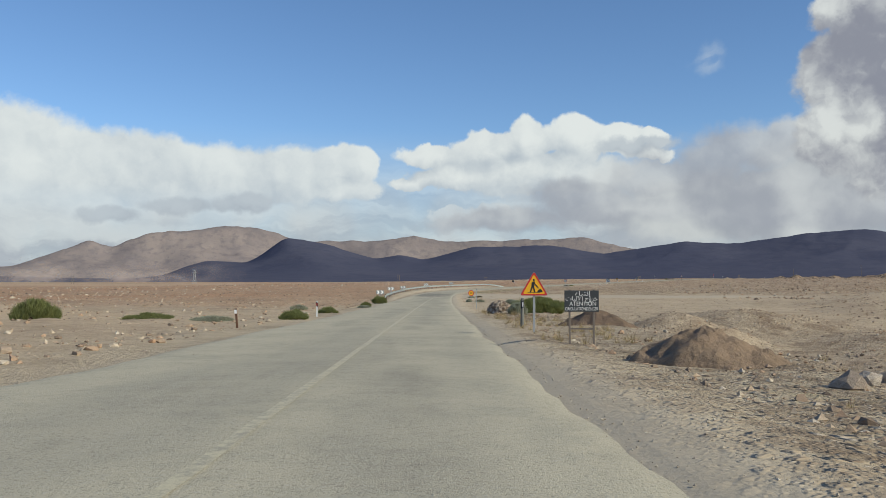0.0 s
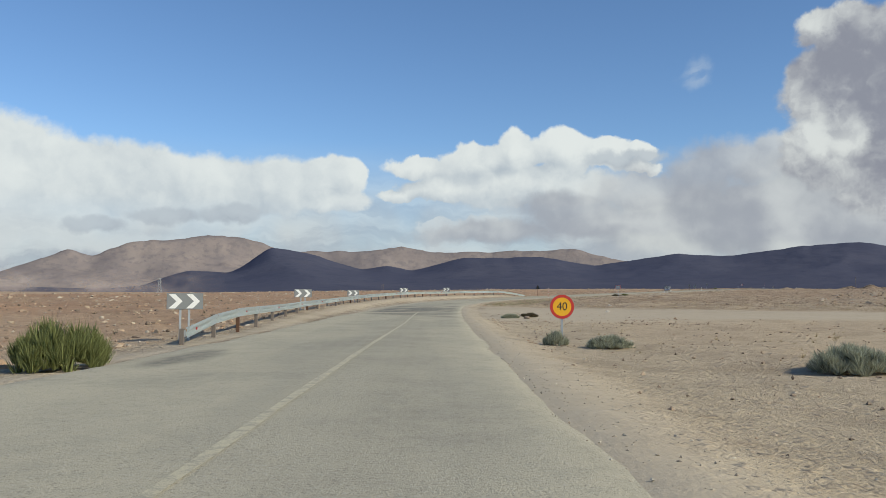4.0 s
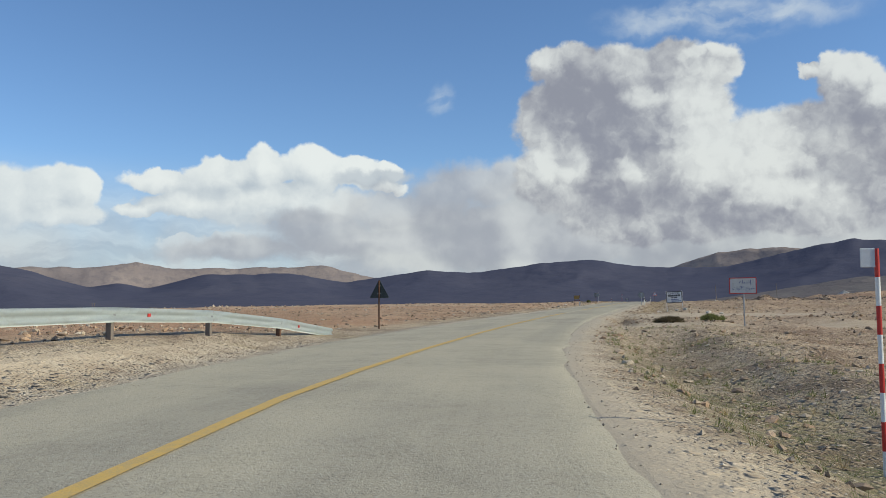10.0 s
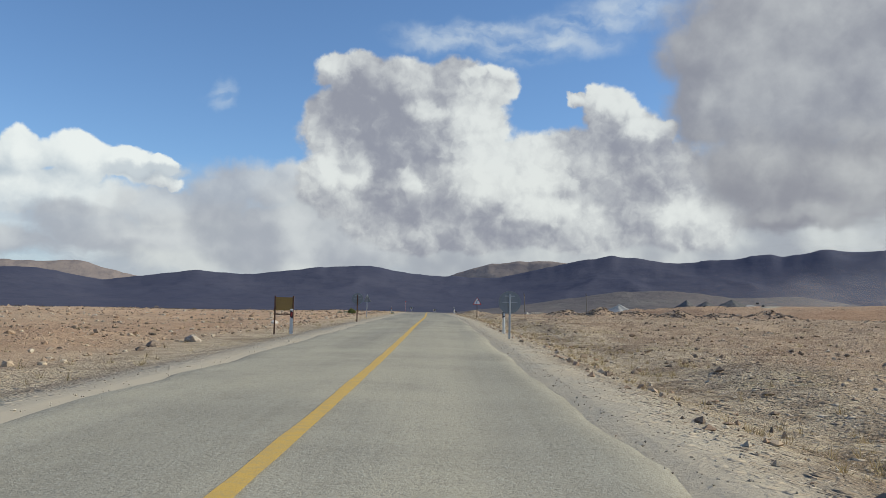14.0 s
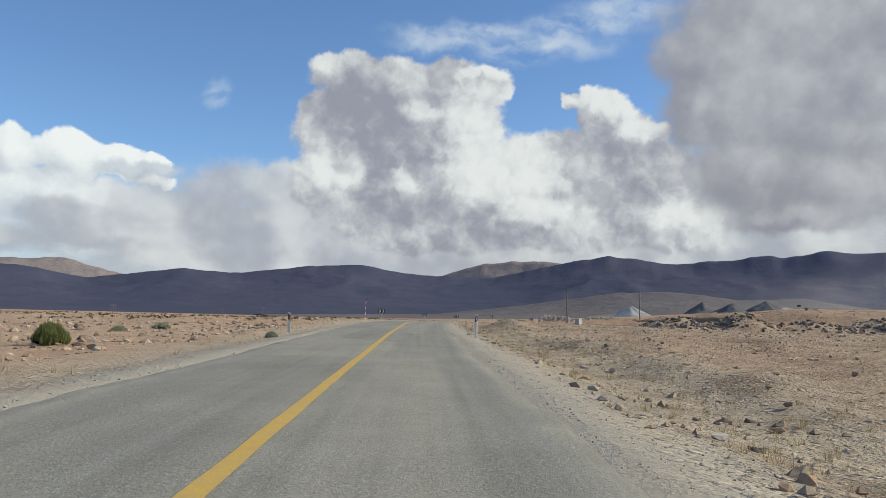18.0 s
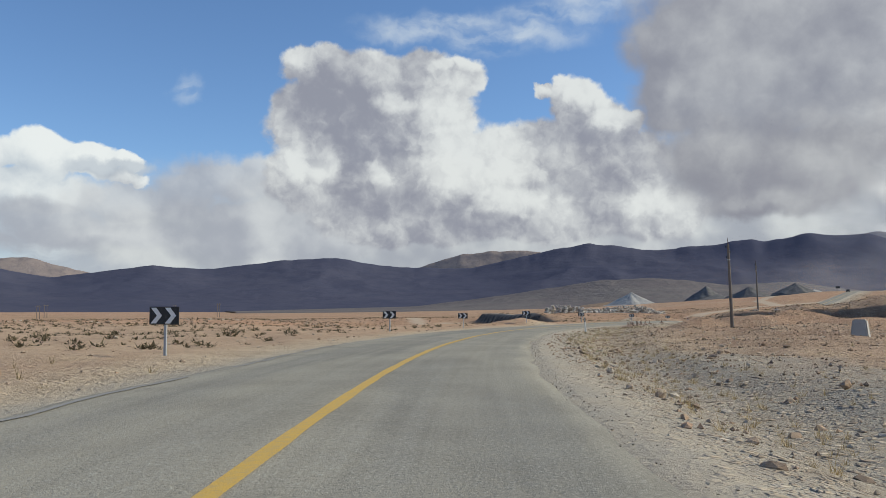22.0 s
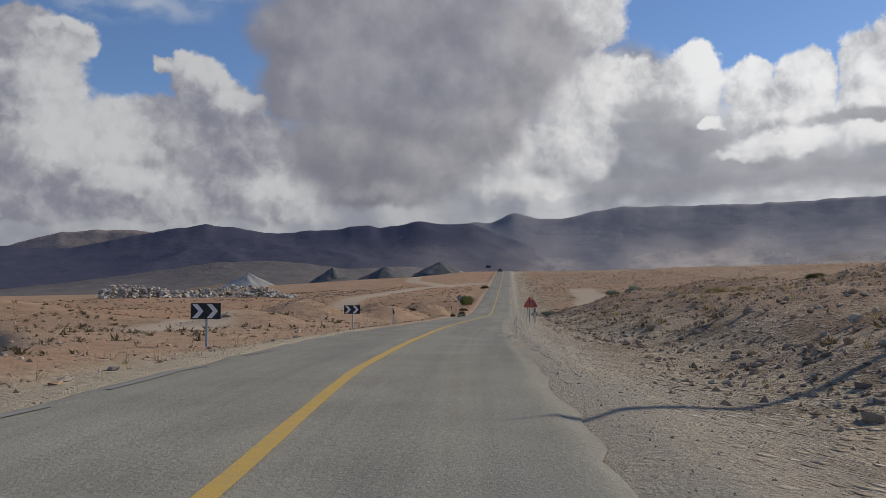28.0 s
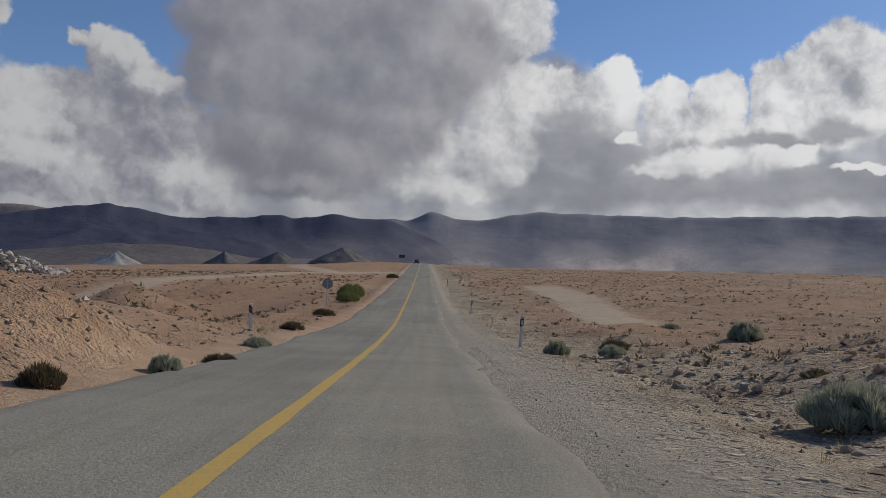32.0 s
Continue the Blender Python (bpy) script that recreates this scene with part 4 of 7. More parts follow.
# ---- ground: a fine strip along the road within a wide plain ----
ls = np.concatenate([np.arange(0, 8, 0.4), np.arange(8, 36, 0.9), np.arange(36, 61, 1.1), np.arange(63, 122, 4.0)])
ls = np.concatenate([-ls[:0:-1], ls])
ss = np.concatenate([np.arange(S0, -2, 2.0), np.arange(-2, 330, 1.1), np.arange(330, 345, 1.1), np.arange(345, 690, 0.95), np.arange(690, S1, 3.0)])
gs, gl = np.meshgrid(ss, ls, indexing="ij")
gs, gl = gs.ravel(), gl.ravel()
gx, gy = at(gs, gl)
gz = height(gx, gy, gs, gl)
strip_v = np.stack([gx, gy, gz], 1)
strip_f = quads(len(ss), len(ls), True)


def lines(lo, hi, step, reach):
    a, out = lo, [np.arange(lo, hi, step)]
    lows, highs, d, e = [], [], step, hi
    while a > -reach or e < reach:
        d *= 1.09
        a, e = a - d, e + d
        lows.append(max(a, -reach - 500)), highs.append(min(e, reach + 500))
    return np.unique(np.concatenate([np.array(lows[::-1]), out[0], np.array(highs)]))


wx, wy = lines(215, 330, 1.2, 4300), lines(525, 670, 1.2, 4300)
px, py = np.meshgrid(wx, wy, indexing="ij")
px, py = px.ravel(), py.ravel()
ps, pl = nearest(px, py)
pz = height(px, py, ps, pl) - 0.04
inside = (np.abs(pl) < 57) & (ps > S0 + 3) & (ps < S1 - 3)
pz = pz - (9.0 * ease(58.5, 53, np.abs(pl)) + 1.2 * ease(117, 98, np.abs(pl))) * ((ps > S0 + 3) & (ps < S1 - 3))
plain_v = np.stack([px, py, pz], 1)
plain_f = quads(len(wx), len(wy), True)
ground = sheet("ground", np.concatenate([strip_v, plain_v]), np.concatenate([strip_f, plain_f + len(strip_v)]), EARTH)
give(ground, "soil", *soil(np.concatenate([gx, px]), np.concatenate([gy, py]), np.concatenate([gs, ps]), np.concatenate([gl, pl])))
cut_x, cut_y = np.concatenate([gx, px]), np.concatenate([gy, py])
cut_s, cut_l = np.concatenate([gs, ps]), np.concatenate([gl, pl])
hz = height(cut_x, cut_y, cut_s, cut_l)
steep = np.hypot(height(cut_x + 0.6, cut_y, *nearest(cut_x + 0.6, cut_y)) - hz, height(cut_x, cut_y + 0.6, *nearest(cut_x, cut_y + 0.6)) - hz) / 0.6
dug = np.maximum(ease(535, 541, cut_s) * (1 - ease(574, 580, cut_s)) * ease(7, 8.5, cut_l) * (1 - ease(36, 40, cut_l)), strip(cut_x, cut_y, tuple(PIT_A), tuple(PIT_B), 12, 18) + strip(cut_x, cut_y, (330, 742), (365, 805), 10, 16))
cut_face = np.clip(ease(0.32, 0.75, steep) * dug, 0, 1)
grit = np.where(cut_l > 0, np.interp(cut_s, (-20, 50, 64, 120, 165, 185, 430, 500, 540), (1.0, 1.0, 0.35, 0.3, 0.8, 1.15, 1.1, 0.95, 1.1)), np.interp(cut_s, (-20, 70, 95, 330, 350, 560, 590, 612), (0.35, 0.4, 0.85, 0.9, 0.4, 0.35, 0.5, 0.8)))
grit = grit * ease(3.2, 4.4, np.abs(cut_l)) * (0.45 + 0.75 * value_noise(cut_x / 7.0, cut_y / 7.0, 83)) * (1 - 0.75 * apron_at(cut_x, cut_y, cut_s, cut_l) * ease(4.4, 5.2, np.abs(cut_l)))
verge = np.where(cut_l > 0, np.interp(cut_s, (0, 150, 260, 430, 448, 456, 476, 486), (3.7, 3.8, 4.2, 4.6, 5.0, 11.0, 11.0, 5.0)), np.interp(cut_s, (0, 95, 200, 300, 430), (3.6, 3.6, 3.7, 3.9, 4.2)))
verge = 1 - ease(verge - 0.9, verge + 0.6, np.abs(cut_l) + 1.6 * rough_ground(cut_x / 3.0, cut_y / 3.0, 87, 3))
verge = verge * np.where(cut_l < 0, np.interp(cut_s, (540, 585), (1.0, 0.25)), np.interp(cut_s, (0, 200, 245), (0.35, 0.35, 1.0)))
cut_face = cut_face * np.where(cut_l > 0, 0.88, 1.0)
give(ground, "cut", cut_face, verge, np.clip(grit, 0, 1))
tagged(ground, "stony reddish desert plain with sand and gravel", "ground", kind="structure")

# ---- road ----
rs = np.arange(S0, S1, 0.5)
edge_n = lambda seed: 0.50 * rough_ground(rs / 1.8, rs * 0, seed, 4) + 0.30 * rough_ground(rs / 15.0, rs * 0, seed + 9, 2)
lf = np.interp(rs, (0, 60, 120, 205, 240, 262, 400, 490, 610, 900), (-4.5, -4.55, -4.3, -4.9, -3.7, -2.95, -3.2, -4.1, -3.0, -2.9)) + edge_n(101)
rf = np.interp(rs, (0, 70, 120, 180, 235, 300, 400, 445, 480, 510, 590, 640), (3.1, 3.3, 3.1, 3.45, 3.35, 3.0, 2.95, 3.35, 2.95, 2.85, 2.75, 2.7)) + edge_n(151)
across = np.linspace(0, 1, 25)
rl = lf[:, None] + (rf - lf)[:, None] * across[None, :]
rsx = np.repeat(rs[:, None], 25, 1)
rx, ry = at(rsx.ravel(), rl.ravel())
rz = np.interp(rsx.ravel(), RS, curve[:, 2]) - 0.012 * np.abs(rl.ravel()) + 0.012 * rough_ground(rx / 1.5, ry / 1.5, 161, 3) * 2
rz = rz.reshape(rl.shape)
rz[:, 0] -= 0.07
rz[:, -1] -= 0.07
road = sheet("road", np.stack([rx, ry, rz.ravel()], 1), quads(len(rs), 25, True), ASPHALT)
sv, lv = rsx.ravel(), rl.ravel()
dusty = np.interp(sv, (0, 200, 260, 330, 370, 420, 900), (0.92, 0.78, 0.68, 0.5, 0.24, 0.2, 0.12))
dusty = np.clip(dusty + np.interp(sv, (0, 130, 200, 300), (0.35, 0.3, 0.1, 0.0)) * np.maximum(ease(1.9, 2.9, lv), ease(-2.2, -3.4, lv)) - 0.25 * ease(0.5, 0.7, value_noise(sv / 9.0, lv / 1.2, 171)), 0, 1)
pm = ease(0.40, 0.56, value_noise(sv / 0.9, lv / 2.2, 181) * 0.5 + value_noise(sv / 4.5, lv / 1.6, 182) * 0.5)
patch_w = pm * ease(127, 131.5, sv + 1.2 * lv) * (1 - ease(155, 160, sv)) * ease(-3.8, -2.6, lv) * (1 - ease(2.3, 3.2, lv))
for s_, l_, a_, b_ in ((196.5, 0.9, 0.55, 0.4), (194.8, 1.0, 0.5, 0.45), (192.0, 0.1, 0.7, 0.6), (208, -1.9, 1.0, 0.5), (172, 0.4, 1.6, 0.5), (97, -3.2, 2.5, 0.5), (30, 0.7, 2.0, 0.3), (13, 1.1, 1.4, 0.35)):
    patch_w = np.maximum(patch_w, (0.8 if s_ > 90 else 0.35) * (1 - ease(0.7, 1.2, np.hypot((sv - s_) / a_, (lv - l_) / b_))))
seam = (1 - ease(0.05, 0.28, lv - np.repeat(lf, 25))) * ease(178, 190, sv) * (1 - ease(395, 425, sv)) * (0.35 + 0.65 * ease(0.35, 0.6, value_noise(sv / 6.0, sv * 0, 185)))
patch_w = np.maximum(patch_w, 0.9 * seam)
wheel = np.maximum.reduce([1 - ease(0.25, 0.75, np.abs(lv - q)) for q in (-2.2, -0.8, 0.8, 2.2)])
give(road, "along", sv, lv, sv * 0)
give(road, "wear", dusty, np.clip(patch_w, 0, 1), wheel * 0.7)
tagged(road, "worn two-lane asphalt road, dusty with crumbling edges", "road", kind="structure")

# centre line, faded at first, bright yellow later; a worn white line along the left edge
ms = np.arange(-28, 985, 0.5)
md = 0.004 + np.interp(ms, RS, curve[:, 2])
half = np.interp(ms, (0, 95, 110, 190, 205), (0.06, 0.06, 0.048, 0.05, 0.085)) + 0.03 * rough_ground(ms / 1.1, ms * 0, 191, 3)
drift = np.interp(ms, (60, 100, 117, 135, 178, 197, 218, 232, 254, 270, 540, 550, 562, 578, 590, 610), (-0.1, 0.1, 0.28, 0.24, -0.2, -0.42, -0.5, 0.0, 0.2, 0.03, 0.08, 0.28, 0.35, -0.1, 0.08, -0.05))
ml = np.stack([drift - half, drift + half], 1)
mx, my = at(np.repeat(ms, 2), ml.ravel())
mz = np.repeat(md, 2) + 0.024 * rough_ground(mx / 1.5, my / 1.5, 161, 3) + 0.004
line_f = quads(len(ms), 2, True)
keep = np.ones(len(line_f), bool)
mid = ms[:-1]
keep[(mid > 137) & (mid < 187)] = False
line = sheet("road_marking", np.stack([mx, my, mz], 1), line_f[keep], YELLOW)
fd = np.interp(ms, (0, 188, 200, 268, 271, 279, 282, 327, 330, 900), (1, 1, 0.15, 0.1, 1, 1, 0.05, 0.05, 0, 0.1))
fd = np.repeat(np.clip(fd, 0, 1), 2)
give(line, "wear", fd, fd * 0, fd * 0)
tagged(line, "worn yellow painted centre line of the road", "road marking", kind="structure")
ms = np.arange(446, 612, 0.5)
el_ = np.interp(ms, rs, lf) + 0.48
ml = np.stack([el_ - 0.05, el_ + 0.05], 1)
mx, my = at(np.repeat(ms, 2), ml.ravel())
mz = np.repeat(np.interp(ms, RS, curve[:, 2]), 2) - 0.012 * np.abs(ml.ravel()) + 0.024 * rough_ground(mx / 1.5, my / 1.5, 161, 3) + 0.012
ef = quads(len(ms), 2, True)
ef = ef[value_noise(ms[:-1] / 1.3, ms[:-1] * 0, 7) > 0.42]
edge = sheet("road_marking", np.stack([mx, my, mz], 1), ef, paint("worn_white_line", (0.31, 0.295, 0.26), (0.22, 0.21, 0.185), 0.85, amount=0.8))
tagged(edge, "worn broken white edge line of the road", "road marking", kind="structure")

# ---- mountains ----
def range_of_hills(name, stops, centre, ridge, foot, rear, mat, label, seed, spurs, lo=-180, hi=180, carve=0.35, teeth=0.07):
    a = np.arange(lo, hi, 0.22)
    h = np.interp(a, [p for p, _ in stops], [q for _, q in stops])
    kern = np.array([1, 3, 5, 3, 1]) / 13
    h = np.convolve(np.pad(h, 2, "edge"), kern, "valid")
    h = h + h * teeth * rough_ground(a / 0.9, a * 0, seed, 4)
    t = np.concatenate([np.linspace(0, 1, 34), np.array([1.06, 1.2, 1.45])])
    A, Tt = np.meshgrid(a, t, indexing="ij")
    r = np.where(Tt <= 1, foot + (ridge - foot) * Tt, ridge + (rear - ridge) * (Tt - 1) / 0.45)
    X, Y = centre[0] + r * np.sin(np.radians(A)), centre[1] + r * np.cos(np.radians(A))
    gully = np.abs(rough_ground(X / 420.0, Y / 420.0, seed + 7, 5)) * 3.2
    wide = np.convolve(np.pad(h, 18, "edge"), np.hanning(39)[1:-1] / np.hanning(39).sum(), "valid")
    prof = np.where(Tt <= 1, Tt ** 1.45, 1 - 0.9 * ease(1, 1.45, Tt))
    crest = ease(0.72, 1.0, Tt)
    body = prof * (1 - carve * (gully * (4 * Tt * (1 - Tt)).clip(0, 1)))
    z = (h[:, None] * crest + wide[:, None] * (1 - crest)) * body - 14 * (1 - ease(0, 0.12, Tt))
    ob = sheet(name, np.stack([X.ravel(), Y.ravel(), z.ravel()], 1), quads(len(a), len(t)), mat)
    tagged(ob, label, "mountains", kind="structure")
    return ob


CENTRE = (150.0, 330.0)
# steep flank near -16 degrees shapes the cloud shade on the range behind
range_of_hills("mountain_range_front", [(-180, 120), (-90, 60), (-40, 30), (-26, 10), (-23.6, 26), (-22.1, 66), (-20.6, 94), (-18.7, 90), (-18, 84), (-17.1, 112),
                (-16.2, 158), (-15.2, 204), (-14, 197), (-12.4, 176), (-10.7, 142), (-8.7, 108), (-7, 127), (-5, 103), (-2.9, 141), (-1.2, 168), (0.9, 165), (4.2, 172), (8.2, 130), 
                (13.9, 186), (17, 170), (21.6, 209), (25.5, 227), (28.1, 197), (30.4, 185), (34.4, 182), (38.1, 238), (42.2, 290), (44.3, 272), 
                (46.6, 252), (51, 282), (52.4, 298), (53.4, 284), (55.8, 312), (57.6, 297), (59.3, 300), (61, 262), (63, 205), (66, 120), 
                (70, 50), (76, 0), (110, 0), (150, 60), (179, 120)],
               CENTRE, 3700, 2300, 4050, SHADED_ROCK, "front mountain range, cloud shade and blue haze put into its colour", 301, 3.1, carve=0.22, teeth=0.05)
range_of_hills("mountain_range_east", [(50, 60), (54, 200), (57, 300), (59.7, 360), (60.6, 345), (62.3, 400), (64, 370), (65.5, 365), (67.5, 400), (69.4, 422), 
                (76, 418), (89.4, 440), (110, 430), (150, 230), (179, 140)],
               CENTRE, 4250, 2700, 4600, HAZED_ROCK, "pale grey mountains beyond the road, haze put into their colour", 351, 2.6, 50, 180, carve=0.06, teeth=0.03)
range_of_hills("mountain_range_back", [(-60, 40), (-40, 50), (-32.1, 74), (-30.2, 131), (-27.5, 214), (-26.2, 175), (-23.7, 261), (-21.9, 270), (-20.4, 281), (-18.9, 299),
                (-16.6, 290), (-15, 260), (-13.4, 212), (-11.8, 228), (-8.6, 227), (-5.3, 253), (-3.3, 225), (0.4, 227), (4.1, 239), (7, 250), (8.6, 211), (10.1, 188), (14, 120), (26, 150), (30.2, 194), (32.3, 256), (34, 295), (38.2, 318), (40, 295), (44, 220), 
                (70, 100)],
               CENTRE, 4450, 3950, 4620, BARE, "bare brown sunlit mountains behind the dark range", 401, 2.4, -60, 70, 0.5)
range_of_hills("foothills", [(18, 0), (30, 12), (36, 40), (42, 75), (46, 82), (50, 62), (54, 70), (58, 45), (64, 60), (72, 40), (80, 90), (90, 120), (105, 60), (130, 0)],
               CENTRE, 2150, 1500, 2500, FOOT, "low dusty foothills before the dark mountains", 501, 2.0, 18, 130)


def dust_veil(name, stops, radius, low, tall, seed, thick, colour, label):
    """Drifting dust far off: a thin curved sheet, densest near the ground, that lets the hills behind show through."""
    m, tree, b = material(name, 1.0, 0, 0.0)
    tree.nodes.remove(b)
    c = coords(tree)
    up = attribute(tree, "veil")
    swirl = fractal(tree, vec(tree, "MULTIPLY", c, (0.007, 0.007, 0.016)), 1.0, 6, 0.6)
    alpha = mth(tree, "MULTIPLY", up[0], ramped(tree, mth(tree, "SUBTRACT", swirl, mth(tree, "MULTIPLY", up[1], 0.30)), 0.20, 0.62))
    kinds = [tree.nodes.new("ShaderNodeBsdf" + k) for k in ("Diffuse", "Translucent", "Transparent")]
    for n in kinds[:2]:
        n.inputs[0].default_value = (*colour, 1)
    both, mix = tree.nodes.new("ShaderNodeMixShader"), tree.nodes.new("ShaderNodeMixShader")
    tree.links.new(kinds[0].outputs[0], both.inputs[1]), tree.links.new(kinds[1].outputs[0], both.inputs[2])
    tree.links.new(mth(tree, "MULTIPLY", alpha, thick, clamp=True), mix.inputs[0])
    tree.links.new(kinds[2].outputs[0], mix.inputs[1]), tree.links.new(both.outputs[0], mix.inputs[2])
    tree.links.new(mix.outputs[0], tree.nodes["Material Output"].inputs[0])
    a = np.arange(stops[0][0], stops[-1][0], 0.4)
    t = np.linspace(0, 1, 14)
    A, T = np.meshgrid(a, t, indexing="ij")
    X, Y = CENTRE[0] + radius * np.sin(np.radians(A)), CENTRE[1] + radius * np.cos(np.radians(A))
    ob = sheet(name, np.stack([X.ravel(), Y.ravel(), (low + tall * T).ravel()], 1), quads(len(a), len(t)), m)
    k = np.interp(A, [p for p, _ in stops], [q for _, q in stops])
    give(ob, "veil", (k * ease(0, 0.12, T) * (1 - ease(0.35, 1.0, T))).ravel(), T.ravel(), T.ravel() * 0)
    ob.visible_shadow = False
    return tagged(ob, label, "dust", kind="stuff")


dust_veil("dust", [(44, 0), (58, 0.35), (64, 1.0), (72, 0.95), (84, 0.6), (100, 0.4), (115, 0)], 1480, 18, 105, 521, 0.95, (0.76, 0.72, 0.69), "pale dust drifting over the plain before the mountains")
dust_veil("dust", [(50, 0), (62, 0.6), (72, 1.0), (90, 0.9), (104, 0.6), (118, 0)], 1900, 30, 380, 541, 0.40, (0.56, 0.57, 0.61), "thin dusty haze before the eastern mountains")
dust_veil("dust", [(-46, 0), (-34, 0.8), (-25, 0.7), (-20, 0)], 2200, -10, 90, 561, 0.8, (0.70, 0.60, 0.53), "pale dust at the foot of the western mountains")

# ---- road signs and posts ----
TRI = lambda w, z: rounded([(-w / 2, z), (w / 2, z), (0, z + w * 0.866)], w * 0.055)


def stand(name, s, l, label, category, group="", turn=0.0, sink=0.03):
    x, y, z = spot(s, l)
    h = heading(x, y)
    return empty(name, pose(x, y, z - sink, 0, 0, h + turn), label, category, group)


def stand_at(name, x, y, label, category, group="", turn=0.0, lean=(0, 0)):
    return empty(name, pose(x, y, ground_at(x, y) - 0.03, lean[0], lean[1], heading(x, y) + turn), label, category, group)


def worker(parent, mat, z, k):
    """The digging figure of a road-works sign, as plain shapes."""
    bm = bmesh.new()
    plate(bm, [(-0.02 * k, z + 0.40 * k), (0.04 * k, z + 0.40 * k), (0.0, z + 0.22 * k), (0.05 * k, z + 0.03 * k), (0.0, z + 0.03 * k), (-0.05 * k, z + 0.19 * k), (-0.10 * k, z + 0.03 * k), (-0.15 * k, z + 0.03 * k), (-0.09 * k, z + 0.22 * k), (-0.08 * k, z + 0.36 * k)], -0.013, 0.003)
    plate(bm, circle(0.036 * k, 12, -0.005 * k, z + 0.45 * k), -0.013, 0.003)
    plate(bm, [(-0.03 * k, z + 0.34 * k), (0.15 * k, z + 0.15 * k), (0.17 * k, z + 0.17 * k), (0.0, z + 0.37 * k)], -0.013, 0.003)
    part("pictogram", bm, mat, parent)
    bm = bmesh.new()
    plate(bm, [(0.10 * k, z + 0.03 * k), (0.30 * k, z + 0.03 * k), (0.27 * k, z + 0.10 * k), (0.21 * k, z + 0.15 * k), (0.15 * k, z + 0.11 * k)], -0.013, 0.003)
    part("pictogram", bm, mat, parent)
    bm = bmesh.new()
    plate(bm, rect(0.0, z + 0.015 * k, 0.44 * k, 0.016 * k), -0.013, 0.003)
    part("pictogram", bm, mat, parent)


def triangle(parent, w, z, face, border, post, kind, ink, base=None, post_w=0.07, back=None):
    bm = bmesh.new()
    box(bm, (0, 0.04, (z + w * 0.8) / 2), (post_w, 0.04, z + w * 0.8), bevel=0.006)
    part("post", bm, post, parent)
    part("sign_plate", plate(bmesh.new(), TRI(w, z), -0.004, 0.012), back or GREYBACK, parent)
    inner = TRI(w * 0.84, z + w * 0.045)
    part("sign_face", plate(bmesh.new(), inner, -0.0095, 0.004), face, parent)
    part("border", ring(bmesh.new(), TRI(w * 0.985, z + 0.004), TRI(w * 0.80, z + w * 0.058), -0.0115, 0.006), border, parent)
    for q, wide in ((0.2, 0.16), (0.55, 0.12)):
        part("bracket", box(bmesh.new(), (0, 0.02, z + w * q), (wide, 0.03, 0.035)), GALV, parent)
    if kind == "works":
        worker(parent, ink, z + w * 0.09, w * 1.02)
    elif kind == "bend":
        pts_ = []
        for i in range(9):
            a = math.pi * (1 - 0.5 * i / 8)
            pts_.append((0.115 * w + 0.19 * w * math.cos(a), z + 0.31 * w + 0.19 * w * math.sin(a)))
        inn = [(0.115 * w + 0.105 * w * math.cos(math.pi * (1 - 0.5 * i / 8)), z + 0.31 * w + 0.105 * w * math.sin(math.pi * (1 - 0.5 * i / 8))) for i in range(9)]
        outline = [(-0.075 * w, z + 0.13 * w)] + pts_ + [(0.16 * w, z + 0.50 * w), (0.16 * w, z + 0.415 * w)] + inn[::-1] + [(0.01 * w, z + 0.13 * w)]
        part("pictogram", plate(bmesh.new(), outline, -0.013, 0.003), ink, parent)
    elif kind == "danger":
        part("pictogram", plate(bmesh.new(), [(-0.055 * w, z + 0.58 * w), (0.055 * w, z + 0.58 * w), (0.03 * w, z + 0.27 * w), (-0.03 * w, z + 0.27 * w)], -0.013, 0.003), ink, parent)
        part("pictogram", plate(bmesh.new(), circle(0.045 * w, 14, 0, z + 0.17 * w), -0.013, 0.003), ink, parent)
    if base:
        bm = bmesh.new()
        box(bm, (0, 0.04, 0.05), (0.26, 0.22, 0.16), bevel=0.03)
        part("base_block", bm, base, parent)
    return parent


def disc(parent, r, zc, face, border, post, words=None):
    bm = bmesh.new()
    box(bm, (0, 0.04, (zc + r * 0.7) / 2), (0.07, 0.035, zc + r * 0.7), bevel=0.006)
    part("post", bm, post, parent)
    part("sign_plate", plate(bmesh.new(), circle(r, 36, 0, zc), -0.004, 0.012), GREYBACK, parent)
    for q, wide in ((0.0, 1.3), (0.55, 0.9)):
        part("bracket", box(bmesh.new(), (0, 0.02, zc + r * q), (r * wide, 0.02, 0.035)), GALV, parent)
    part("sign_face", plate(bmesh.new(), circle(r * 0.82, 36, 0, zc), -0.0095, 0.004), face, parent)
    part("border", ring(bmesh.new(), circle(r * 0.985, 36, 0, zc), circle(r * 0.76, 36, 0, zc), -0.0115, 0.006), border, parent)
    if words:
        letters("numerals", words, r * 0.95, 0, -0.0105, zc, BLACK, parent, r * 0.85)
    return parent


# roadworks triangle, yellow with a red rim
triangle(stand_at("road_works_sign", 2.2, 25.67, "yellow triangular road works sign with red rim on grey post", "road sign", turn=-4), 0.86, 1.16, AMBER, RED, GALV, "works", BLACK)

